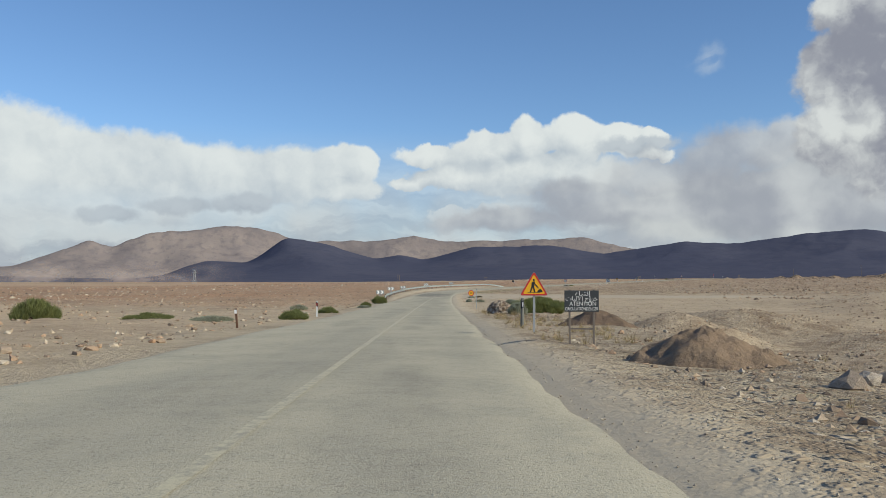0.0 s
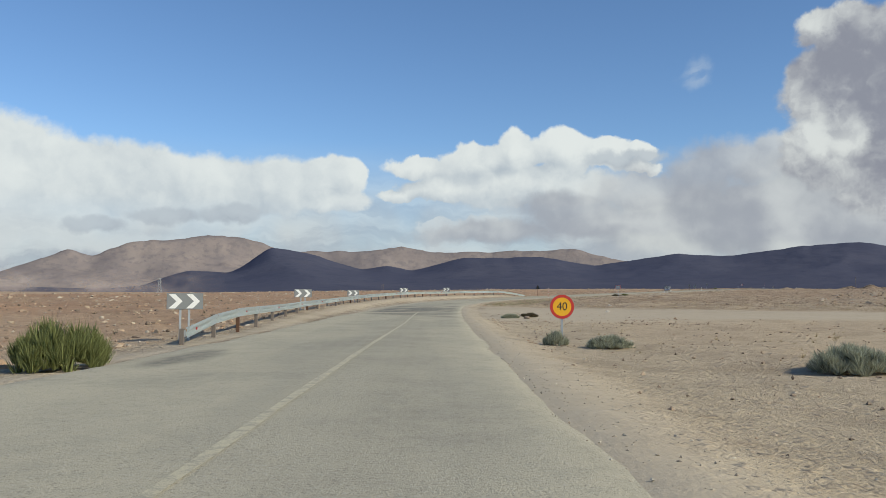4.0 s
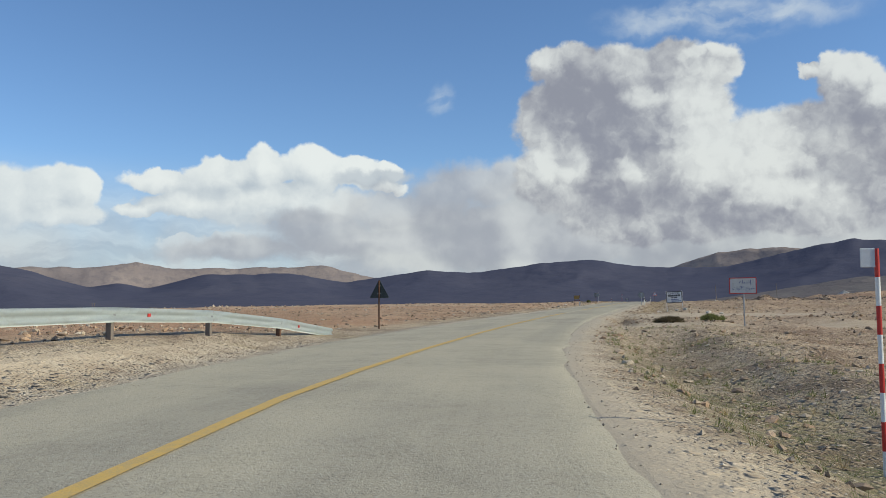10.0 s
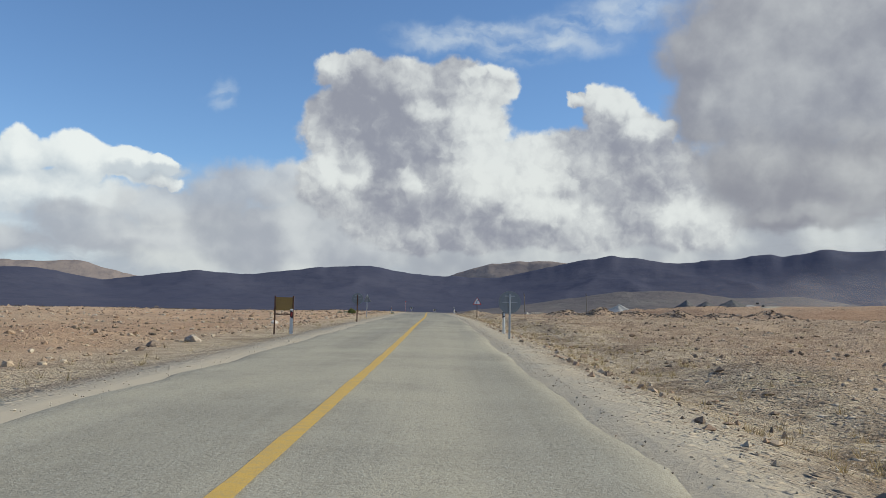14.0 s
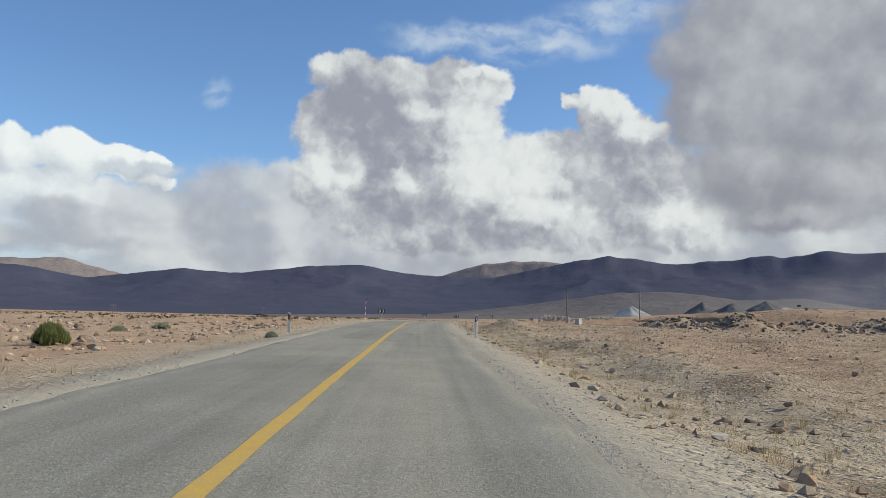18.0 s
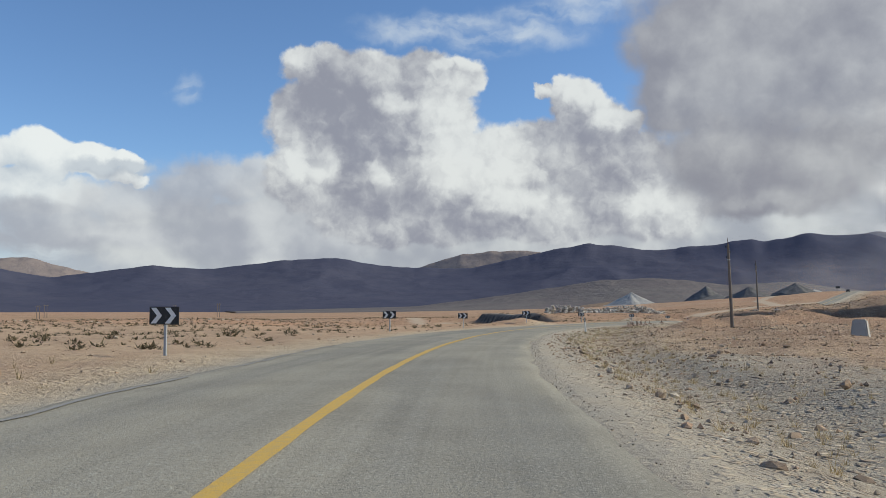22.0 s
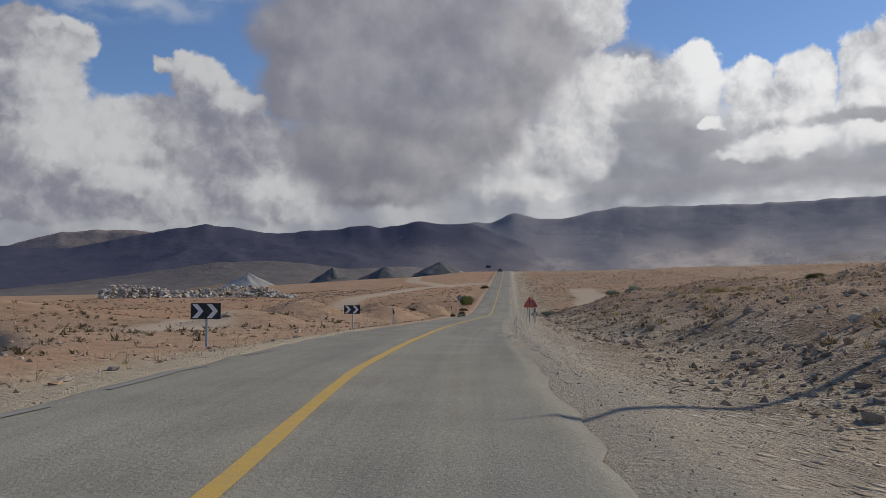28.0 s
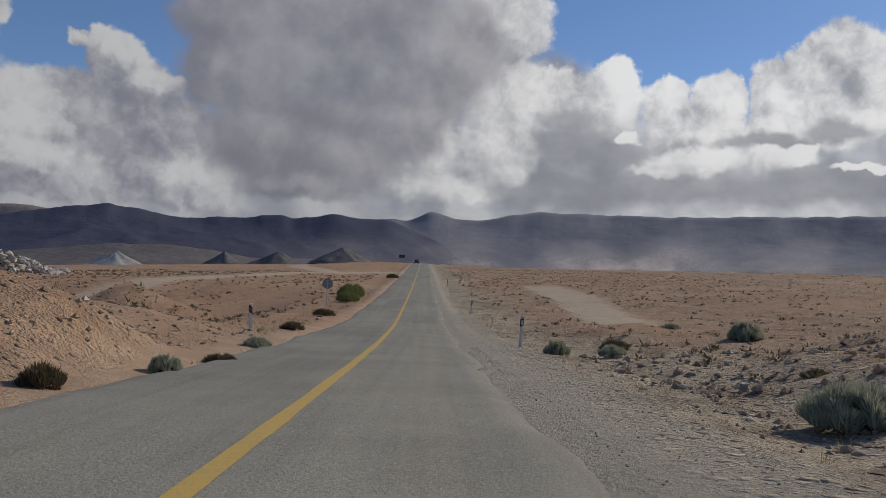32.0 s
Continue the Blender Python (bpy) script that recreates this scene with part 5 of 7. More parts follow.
# hand-painted warning board on two wooden posts
board = stand_at("warning_board", 2.82, 19.9, "dark hand-painted warning board with white letters on wooden posts", "sign board", turn=-6)
for px_ in (-0.28, 0.28):
    part("post", box(bmesh.new(), (px_, 0.02, 0.66), (0.045, 0.045, 1.36), bevel=0.004), WOOD, board)
part("crossbar", box(bmesh.new(), (0, 0.02, 0.42), (0.60, 0.03, 0.035)), WOOD, board)
part("panel", box(bmesh.new(), (0, -0.014, 1.07), (0.80, 0.02, 0.50), bevel=0.004), SLATEBOARD, board)
letters("lettering", "\uFEE9\uFE8E\uFE92\uFE98\uFEE7\uFE87", 0.15, 0.03, -0.026, 1.245, WHITE, board, 0.36)
letters("lettering", "\uFE95\uFE8E\uFEF4\uFEDF\uFEF5\uFE8D \uFE9D\uFEED\uFEAE\uFEA7", 0.14, 0.0, -0.026, 1.125, WHITE, board, 0.74)
letters("lettering", "ATENTION", 0.135, 0.03, -0.026, 1.005, WHITE, board, 0.62)
letters("lettering", "CIRCULATIONDENGER", 0.105, 0.0, -0.026, 0.885, WHITE, board, 0.77)


def marker_post(m, label, tall=1.05, red=False, group="roadside marker posts", skin=None):
    """A tapering delineator post with a slanting dark band and a reflector."""
    ob = empty("marker_post", m, label, "marker post", group)
    bm = bmesh.new()
    prof = [(-0.062, 0.035), (0.062, 0.035), (0.055, -0.03), (0.02, -0.055), (-0.02, -0.055), (-0.055, -0.03)]
    low = [bm.verts.new((x, y, -0.12)) for x, y in prof]
    top = [bm.verts.new((x * 0.9, y * 0.9, tall - (0.0 if y < 0 else 0.03))) for x, y in prof]
    for i in range(6):
        bm.faces.new((low[i], low[(i + 1) % 6], top[(i + 1) % 6], top[i]))
    bm.faces.new(top), bm.faces.new(low[::-1])
    bmesh.ops.recalc_face_normals(bm, faces=bm.faces[:])
    part("post_body", bm, skin or POSTWHITE, ob)
    bm = bmesh.new()
    k0, k1 = tall - 0.34, tall - 0.09
    prof2 = [(x * 0.97, y * 0.97) for x, y in prof]
    low = [bm.verts.new((x, y - 0.004 if y < 0 else y + 0.004, k0 + x * 0.6)) for x, y in prof2]
    top = [bm.verts.new((x, y - 0.004 if y < 0 else y + 0.004, k1 + x * 0.6)) for x, y in prof2]
    for i in range(6):
        bm.faces.new((low[i], low[(i + 1) % 6], top[(i + 1) % 6], top[i]))
    bm.faces.new(top), bm.faces.new(low[::-1])
    bmesh.ops.recalc_face_normals(bm, faces=bm.faces[:])
    part("dark_band", bm, BLACK, ob, "black slanting band")
    part("reflector", box(bmesh.new(), (0, -0.062, tall - 0.215), (0.042, 0.008, 0.15), bevel=0.003), REFLECT, ob, "white reflector")
    part("reflector", box(bmesh.new(), (0, 0.042, tall - 0.215), (0.066, 0.012, 0.16), bevel=0.003), RUSTRED, ob, "dull red reflector")
    return ob


def ground_pose(x, y, turn=0.0, lean=(0.0, 0.0)):
    return pose(x, y, ground_at(x, y) - 0.02, lean[0], lean[1], heading(x, y) + turn)


marker_post(ground_pose(2.05, 28.66, 0, (0, 1)), "dirty grey concrete roadside marker post with black band", skin=CONCRETE_DIRTY)
first_post = marker_post(ground_pose(334.0, 551.5, 0, (0, 2)), "white plastic roadside marker post with black band and reflector")
for x, y, tr, lean in ((65.75, 307.8, 0, (0, -1)), (109.13, 380.16, 0, (1, 0)), (169.34, 459.56, 5, (0, -5)), (260.94, 516.13, 0, (0, 0)), (303.5, 536.7, 0, (1, 1)), (386.0, 577.5, 0, (0, 0))):
    copy_thing(first_post, ground_pose(x, y, tr, lean))
red_post = marker_post(ground_pose(-8.96, 52.04, 180), "dusty white marker post with black band and red reflector", 1.0, True)
for x, y, lean in ((56.95, 309.5, (0, 0)), (301.7, 546.3, (1, 2)), (256.15, 524.1, (0, 1)), (102.67, 386.87, (0, 1))):
    copy_thing(red_post, ground_pose(x, y, 180, lean))

# speed limit, 40
disc(stand_at("speed_limit_sign", 1.18, 105.25, "round yellow speed limit sign with red rim reading 40", "road sign"), 0.36, 1.14, AMBER, RED, GALV, "40")

# bare thin post, and a rusty post with a white plate
p = stand_at("thin_post", 1.26, 72.27, "thin bare grey steel post at the roadside", "post")
part("pole", rod(bmesh.new(), (0, 0, -0.1), (0, 0, 1.80), 0.028), GALV, p)
part("plate", box(bmesh.new(), (0, -0.031, 1.70), (0.07, 0.01, 0.11)), GREYBACK, p)
p = stand_at("rusty_post", -9.62, 35.97, "rusty leaning post with a small white plate", "post", lean=(0, -5))
part("pole", box(bmesh.new(), (0, 0, 0.38), (0.09, 0.06, 0.95), bevel=0.01), RUST, p)
part("plate", box(bmesh.new(), (-0.01, -0.045, 0.72), (0.10, 0.015, 0.17)), WHITE, p)


def chevrons(m, w, h, z0, back, posts, label):
    ob = empty("chevron_sign", m, label, "road sign", "chevron boards along the bend")
    part("panel", box(bmesh.new(), (0, 0, z0 + h / 2), (w, 0.022, h), bevel=0.005), back, ob)
    part("border", ring(bmesh.new(), rect(0, z0 + h / 2, w * 0.985, h * 0.97), rect(0, z0 + h / 2, w * 0.95, h * 0.90), -0.0135, 0.004), back, ob)
    for k in (-0.24, 0.24):
        c0, q, d = k * w - 0.04 * w, h * 0.44, w * 0.17
        zz = z0 + h / 2
        part("chevron", plate(bmesh.new(), [(c0 - d, zz + q), (c0 + 0.01, zz + q), (c0 + d * 1.25, zz), (c0 + 0.01, zz - q), (c0 - d, zz - q), (c0 + d * 0.25, zz)], -0.0155, 0.003), WHITE, ob)
    for px_ in posts:
        part("post", box(bmesh.new(), (px_ * w, 0.045, (z0 + h * 0.8) / 2 - 0.06), (0.07, 0.05, z0 + h * 0.8 + 0.12), bevel=0.006), GALV, ob)
    return ob


def sunk(x, y, turn):
    """A stand whose foot goes deeper where the bank is higher."""
    s, l = nearest(np.array([x]), np.array([y]))
    return Matrix.Translation((0, 0, -float(bank_rise(s, l)[0]))) @ ground_pose(x, y, turn)


BEND1 = ((-10.28, 106.1), (-11.07, 131.5), (-10.95, 157.0), (-7.84, 185.0), (-2.63, 207.95))
for i, (x, y) in enumerate(BEND1):
    if i == 0:
        proto = chevrons(sunk(x, y, 22), 1.08, 0.5, 0.98, CHEVGREY, (-0.12, 0.12), "grey board with two white chevrons behind the guardrail")
    else:
        copy_thing(proto, sunk(x, y, 22))
BEND2 = ((134.66, 437.56), (153.71, 459.54), (168.87, 473.68), (184.54, 484.67), (204.92, 498.28), (226.8, 510.38), (244.81, 518.96))
for i, (x, y) in enumerate(BEND2):
    turn = (-12, -8, -6, -6, -4, 0, -4, 30)[i]
    if i == 0:
        proto = chevrons(ground_pose(x, y, turn), 0.84, 0.44, 0.78, BLACK, (0.02,), "black board with two white chevrons on a post")
    else:
        copy_thing(proto, ground_pose(x, y, turn))

# ---- guardrail round the first bend ----
gr_s = np.arange(104.0, 236.1, 4.0)
gr_l = np.interp(gr_s, (104, 116, 132, 155, 184, 208, 222, 233, 244), (-5.35, -5.9, -6.35, -6.4, -6.5, -6.8, -6.1, -5.2, -4.6))
gr_pts = []
for i, (s_, l_) in enumerate(zip(gr_s, gr_l)):
    x, y, z = spot(s_, l_)
    zr = float(np.interp(s_, RS, curve[:, 2]))
    drop = 0.42 if i == 0 else 0.12 if i == 1 else 0.86 if i == len(gr_s) - 1 else 0.42 if i == len(gr_s) - 2 else 0.12 if i == len(gr_s) - 3 else 0.0
    gr_pts.append((Vector((x, y, zr + float(np.interp(s_, (104, 125, 150, 185, 245), (0.68, 0.72, 0.90, 1.16, 1.05))) - drop)), z))
x0, y0, z0 = gr_pts[0][0]
rail = empty("guardrail", pose(x0, y0, gr_pts[0][1]), "long pale green steel guardrail with wooden posts along the bend", "guardrail")
inv = Matrix.Translation((-x0, -y0, -gr_pts[0][1]))
WAVE = [(0.0, 0.0), (0.045, -0.03), (0.05, -0.085), (0.012, -0.125), (0.0, -0.155), (0.012, -0.185), (0.05, -0.225), (0.045, -0.28), (0.0, -0.31)]
for i in range(len(gr_pts) - 1):
    bm = bmesh.new()
    rows = []
    for k in range(5):
        t = k / 4
        p = gr_pts[i][0].lerp(gr_pts[i + 1][0], t)
        d = (gr_pts[i + 1][0] - gr_pts[i][0]).normalized()
        side = Vector((d.y, -d.x, 0)).normalized()
        rows.append([bm.verts.new(inv @ (p + side * (o + (0.006 if i % 2 else 0.0)) + Vector((0, 0, q)))) for o, q in WAVE])
    for k in range(4):
        for j in range(len(WAVE) - 1):
            bm.faces.new((rows[k][j], rows[k + 1][j], rows[k + 1][j + 1], rows[k][j + 1]))
    bmesh.ops.solidify(bm, geom=bm.faces[:], thickness=0.006)
    beam = part("rail_beam", bm, RAILPAINT, rail)
    for pol in beam.data.polygons:
        pol.use_smooth = True
    p, zg = gr_pts[i]
    hgt = p.z - zg - 0.02
    turn = Matrix.Rotation(math.atan2(d.y, d.x), 4, "Z")
    part("post", box(bmesh.new(), inv @ (Vector((p.x, p.y, zg + hgt / 2 - 0.1)) - side * 0.09), (0.10, 0.13, hgt + 0.2), turn, 0.008), RUST if i % 5 == 2 else WOOD, rail)
    part("spacer", box(bmesh.new(), inv @ (Vector((p.x, p.y, p.z - 0.155)) - side * 0.015), (0.08, 0.05, 0.2), turn), GALV, rail)
    if i % 2 == 0:
        part("reflector", box(bmesh.new(), inv @ (p.lerp(gr_pts[i + 1][0], 0.3) + side * 0.03 + Vector((0, 0, -0.15))), (0.10, 0.02, 0.07), turn), RED, rail, "red reflector")


# ---- red and white poles ----
def banded_pole(m, tall, label, flag):
    ob = empty("banded_pole", m, label, "pole", "red and white poles")
    n = 8
    for k in range(n):
        part("band", rod(bmesh.new(), (0, 0, -0.1 if k == 0 else tall * k / n), (0, 0, tall * (k + 1) / n), 0.024, n=12), RED if (n - k) % 2 else WHITE, ob)
    if flag:
        part("plaque", box(bmesh.new(), (0.06, 0, tall - 0.05), (0.14, 0.012, 0.16), bevel=0.004), RED, ob, "small red plate")
    else:
        part("plaque", box(bmesh.new(), (-0.09, -0.01, tall - 0.09), (0.14, 0.012, 0.19), bevel=0.004), REFLECT, ob, "small white plate")
    return ob


banded_pole(ground_pose(13.43, 212.64), 2.25, "red and white banded pole with a small white plate", False)
banded_pole(ground_pose(126.36, 425.45), 2.15, "thin red and white banded pole with a red top", True)

# ---- boards and signs seen along the straight ----
def board_on(parent, w, h, z0, posts, face, rim, frame, tall):
    part("panel", box(bmesh.new(), (0, 0, z0 + h / 2), (w, 0.02, h), bevel=0.003), face, parent)
    part("frame", ring(bmesh.new(), rect(0, z0 + h / 2, w + 0.02, h + 0.02), rect(0, z0 + h / 2, w - rim, h - rim), -0.016, 0.034), frame, parent)
    for px_ in posts:
        part("post", box(bmesh.new(), (px_, 0.035, tall / 2 - 0.06), (0.05, 0.05, tall + 0.12), bevel=0.004), frame if frame is not RED else GALV, parent)


b1 = stand_at("notice_board", 28.93, 235.97, "white notice board with red rim and faded blue writing", "sign board", turn=-12)
board_on(b1, 1.06, 0.66, 1.34, (0.02,), POSTWHITE, 0.05, RED, 1.75)
letters("lettering", "\uFEE9\uFE8E\uFE92\uFE98\uFEE7\uFE87", 0.20, 0.1, -0.012, 1.83, BLUE, b1, 0.48)
letters("lettering", "\uFE95\uFE8E\uFEF4\uFEDF\uFEF5\uFE8D \uFE9D\uFEED\uFEAE\uFEA7", 0.19, 0.02, -0.012, 1.57, BLUE, b1, 0.86)

triangle(stand_at("warning_sign", 14.73, 241.69, "triangular warning sign turned away, dark back, on a thin rusty post", "road sign", turn=172), 0.94, 1.36, WHITE, RED, RUST, "bend", BLACK, post_w=0.06, back=DARKBACK)

b2 = stand_at("quarry_board", 46.75, 269.75, "white quarry board with black frame, black letters and blue arrow", "sign board", turn=-2, lean=(0, -2))
board_on(b2, 1.30, 0.96, 0.90, (), WHITE, 0.09, BLACK, 1.7)
for px_ in (-0.65, 0.65):
    part("post", box(bmesh.new(), (px_, 0.03, 0.90), (0.045, 0.045, 2.05), bevel=0.004), WHITE, b2)
letters("lettering", "CARRIERE", 0.27, 0.0, -0.012, 1.69, BLACK, b2, 0.94)
for i, (x, w) in enumerate(((-0.43, 0.12), (-0.27, 0.13), (-0.11, 0.13), (0.06, 0.13), (0.22, 0.13), (0.40, 0.16))):
    part("writing", box(bmesh.new(), (x, -0.012, 1.51), (w, 0.004, 0.15), bevel=0.0), BLACK, b2)
for x, w in ((-0.18, 0.20), (0.10, 0.28)):
    part("writing", box(bmesh.new(), (x, -0.012, 1.335), (w, 0.004, 0.07)), BLACK, b2)
for x, z, w in ((0.05, 1.19, 0.60), (0.05, 1.125, 0.60), (-0.44, 1.16, 0.10)):
    part("writing", box(bmesh.new(), (x, -0.012, z), (w, 0.004, 0.038)), BLUE, b2)
part("arrow", plate(bmesh.new(), [(-0.25, 1.01), (0.44, 1.01), (0.44, 0.96), (0.57, 1.038), (0.44, 1.115), (0.44, 1.065), (-0.25, 1.065)], -0.013, 0.003), BLUE, b2, "blue painted arrow")

disc(stand_at("round_sign", 62.61, 303.12, "round sign turned away, dark grey back with brackets", "road sign", turn=180), 0.40, 1.32, WHITE, RED, GALV)
disc(stand_at("round_sign", 67.53, 325.62, "pale round sign turned away on a thin dark post", "road sign", turn=176), 0.36, 1.42, WHITE, RED, RUST)
b3 = stand_at("wooden_board", 57.1, 310.7, "ochre board turned away in a dark frame on two posts", "sign board", turn=180)
board_on(b3, 0.72, 0.50, 0.98, (), OCHRE, 0.05, OCHRE, 1.6)
for px_ in (-0.36, 0.36):
    part("post", box(bmesh.new(), (px_, 0.03, 0.75), (0.055, 0.055, 1.6), bevel=0.004), RUST, b3)
part("crossbar", box(bmesh.new(), (0, 0.03, 0.82), (0.74, 0.035, 0.04)), RUST, b3)
triangle(stand_at("warning_sign", 79.55, 348.42, "tilted triangular warning sign turned away on a dark post", "road sign", turn=156), 0.84, 1.42, WHITE, RED, GALV, "danger", BLACK, post_w=0.06)
triangle(stand_at("bend_warning_sign", 89.56, 345.24, "white triangular bend warning sign with red rim on brown post", "road sign"), 0.84, 1.46, WHITE, RED, RUST, "bend", BLUE, CONCRETE)
triangle(stand_at("danger_sign", 261.0, 516.56, "faded orange triangular danger sign on a pale post", "road sign"), 0.84, 1.0, ORANGE, RED, GALV, "danger", BLUE)
triangle(stand_at("road_works_sign", 275.53, 523.02, "faded orange triangular road works sign with blue figure", "road sign"), 0.84, 1.02, ORANGE, RED, GALV, "works", BLUE)
x, y, z = spot(702, -5.6)
disc(empty("round_sign", pose(x, y, z, 0, 0, 116), "pale round sign turned away beside a bush", "road sign"), 0.38, 1.7, WHITE, RED, GALV)
x, y, z = spot(948, -7.0)
b4 = empty("far_board", pose(x, y, z, 0, 0, -63), "dark board on two posts at the top of the rise", "sign board")
board_on(b4, 2.2, 1.2, 2.0, (-0.9, 0.9), SLATEBOARD, 0.1, GALV, 2.9)


# a pale block of concrete left on the verge
x, y = 166.0, 438.0
block = empty("concrete_block", pose(x, y, ground_at(x, y) - 0.06, 0, 2, 25), "pale tapered concrete block lying on the stony verge", "block")
bm = bmesh.new()
foot = [bm.verts.new((px_, py_, 0)) for px_, py_ in ((-0.62, -0.42), (0.62, -0.42), (0.62, 0.42), (-0.62, 0.42))]
head_ = [bm.verts.new((px_, py_, 1.15)) for px_, py_ in ((-0.42, -0.28), (0.48, -0.28), (0.48, 0.28), (-0.42, 0.28))]
for k in range(4):
    bm.faces.new((foot[k], foot[(k + 1) % 4], head_[(k + 1) % 4], head_[k]))
bm.faces.new(head_), bm.faces.new(foot[::-1])
bmesh.ops.bevel(bm, geom=bm.edges[:], offset=0.05, segments=2, affect="EDGES")
part("block_body", bm, CONCRETE, block)
part("base_slab", box(bmesh.new(), (0, 0, 0.06), (1.5, 1.05, 0.16), bevel=0.03), CONCRETE, block)

# ---- power poles ----
def power_pole(x, y, tall, lean, label):
    ob = empty("power_pole", pose(x, y, ground_at(x, y) - 0.1, lean[0], lean[1], 0), label, "power pole", "wooden power poles")
    part("pole", rod(bmesh.new(), (0, 0, -0.2), (0, 0, tall), 0.125, 0.075, 14), WOOD, ob)
    part("pole_cap", rod(bmesh.new(), (0, 0, tall), (0, 0, tall + 0.45), 0.03, 0.012, 8), RUST, ob)
    for k, sx in ((0.25, -1), (0.62, 1), (0.98, -1)):
        part("hook", rod(bmesh.new(), (0, 0, tall - k), (0.20 * sx, 0.02, tall - k + 0.03), 0.013, n=6), RUST, ob)
        bm = bmesh.new()
        rod(bm, (0.20 * sx, 0.02, tall - k + 0.01), (0.20 * sx, 0.02, tall - k + 0.15), 0.045, 0.03, 8)
        part("insulator", bm, GLASS, ob)
    part("clamp", rod(bmesh.new(), (0, 0, tall - 1.12), (0, 0, tall - 1.05), 0.095, n=12), GALV, ob)
    part("stake", rod(bmesh.new(), (0.16, 0.05, -0.2), (0.10, 0.03, tall * 0.32), 0.05, n=8), RUST, ob)
    return ob


power_pole(177.47, 453.74, 5.8, (0.5, -3.2), "weathered wooden power pole leaning slightly on the verge")
power_pole(230.33, 489.93, 6.7, (1.0, -3.5), "weathered leaning wooden power pole by the quarry edge")


def far_poles(x, y, tall, label):
    ob = empty("line_support", pose(x, y, ground_at(x, y) - 0.3, 0, 0, 20), label, "power pole", "far line supports")
    for px_ in (-1.1, 1.1):
        part("pole", rod(bmesh.new(), (px_, 0, 0), (px_ * 0.8, 0, tall), 0.22, 0.14, 8), WOOD, ob)
    part("crossarm", box(bmesh.new(), (0, 0, tall - 0.6), (3.8, 0.18, 0.2)), WOOD, ob)
    return ob


for x, y, tall in ((-72.0, 960.0, 11.0), (28.0, 990.0, 8.5), (330.0, 1120.0, 10.0), (212.0, 1010.0, 9.0), (226.0, 1075.0, 10.0), (341.0, 1043.0, 11.0), (-420.0, 900.0, 10.0)):
    far_poles(x, y, tall, "distant wooden line support on the plain")


def pylon(x, y, tall):
    ob = empty("pylon", pose(x, y, ground_at(x, y) - 0.3, 0, 0, 15), "distant pale lattice pylon on the plain", "pylon")
    w0, w1 = 2.0, 0.7
    for sx in (-1, 1):
        for sy in (-1, 1):
            part("leg", rod(bmesh.new(), (sx * w0, sy * w0, 0), (sx * w1, sy * w1, tall), 0.16, n=6), GALV, ob)
    for k in range(6):
        a, c = k / 6, (k + 1) / 6
        wa, wc = w0 + (w1 - w0) * a, w0 + (w1 - w0) * c
        bm = bmesh.new()
        for sy in (-1, 1):
            rod(bm, (-wa, sy * wa, tall * a), (wc, sy * wc, tall * c), 0.09, n=5)
            rod(bm, (wa, sy * wa, tall * a), (-wc, sy * wc, tall * c), 0.09, n=5)
        part("brace", bm, GALV, ob)
    for k in (0.8, 0.98):
        part("crossarm", box(bmesh.new(), (0, 0, tall * k), (5.0, 0.5, 0.35)), GALV, ob)
    return ob


pylon(-316.0, 989.0, 17.0)

# ---- quarry heaps ----
def spoil_heap(name, x, y, radius, tall, mat, label, seed, stretch=1.0, sharp=1.05, lumps=0.10):
    n, m = 60, 26
    a, t = np.meshgrid(np.linspace(0, 2 * np.pi, n), np.linspace(0, 1.12, m), indexing="ij")
    X, Y = np.cos(a) * t * radius * stretch, np.sin(a) * t * radius
    wob = rough_ground(np.cos(a) * 2.2 + 9, np.sin(a) * 2.2 + 9 + t, seed, 4)
    Z = tall * (np.clip(1 - t * (1 + 0.5 * wob), 0, 1) ** sharp) + tall * lumps * rough_ground(X / (radius * 0.22), Y / (radius * 0.22), seed + 5, 4) * (t < 1) - 0.6 * (t > 1.05)
    ob = sheet(name, np.stack([X.ravel(), Y.ravel(), Z.ravel()], 1), quads(n, m, True), mat)
    ob.matrix_basis = pose(x, y, ground_at(x, y) - 0.15, 0, 0, seed * 37 % 180)
    return tagged(ob, label, "spoil heap", "quarry heaps")


spoil_heap("earth_heap", 4.3, 15.1, 1.25, 0.85, EARTH_HEAP, "brown heap of dug earth beside the road", 14, 1.2, 0.8, 0.4)
spoil_heap("earth_heap", 5.1, 32.3, 1.6, 0.8, DAMP_HEAP, "dark heap of damp dug earth beside the road", 12, 1.15, 0.8, 0.4)
spoil_heap("gravel_cone", 628, 895, 17, 17.6 - ground_at(628, 895), WHITE_HEAP, "pale heap of crushed limestone at the quarry", 3, 1.3)
spoil_heap("gravel_cone", 755, 924, 22, 25.3 - ground_at(755, 924), GREY_HEAP, "dark grey heap of crushed stone at the quarry", 5)
spoil_heap("gravel_cone", 700, 868, 24, 6.5, GREY_HEAP, "broad grey heap of crushed stone at the quarry", 6, 1.4)
spoil_heap("gravel_cone", 610, 771, 15, 19.5 - ground_at(610, 771), GREY_HEAP, "grey heap of crushed stone beside a pale one", 7, 1.2)
spoil_heap("gravel_cone", 565, 707, 11.5, 19.2 - ground_at(565, 707), GREY_HEAP, "steep dark grey heap of gravel beside the track", 8, 1.1, 0.95)
spoil_heap("gravel_cone", 598, 716, 9, 3.6, WHITE_HEAP, "low pale heap of gravel by the road top", 9, 1.6)
spoil_heap("gravel_cone", 672, 950, 26, 5.5, EARTH_HEAP, "low brown heap of earth at the quarry", 10, 1.7)


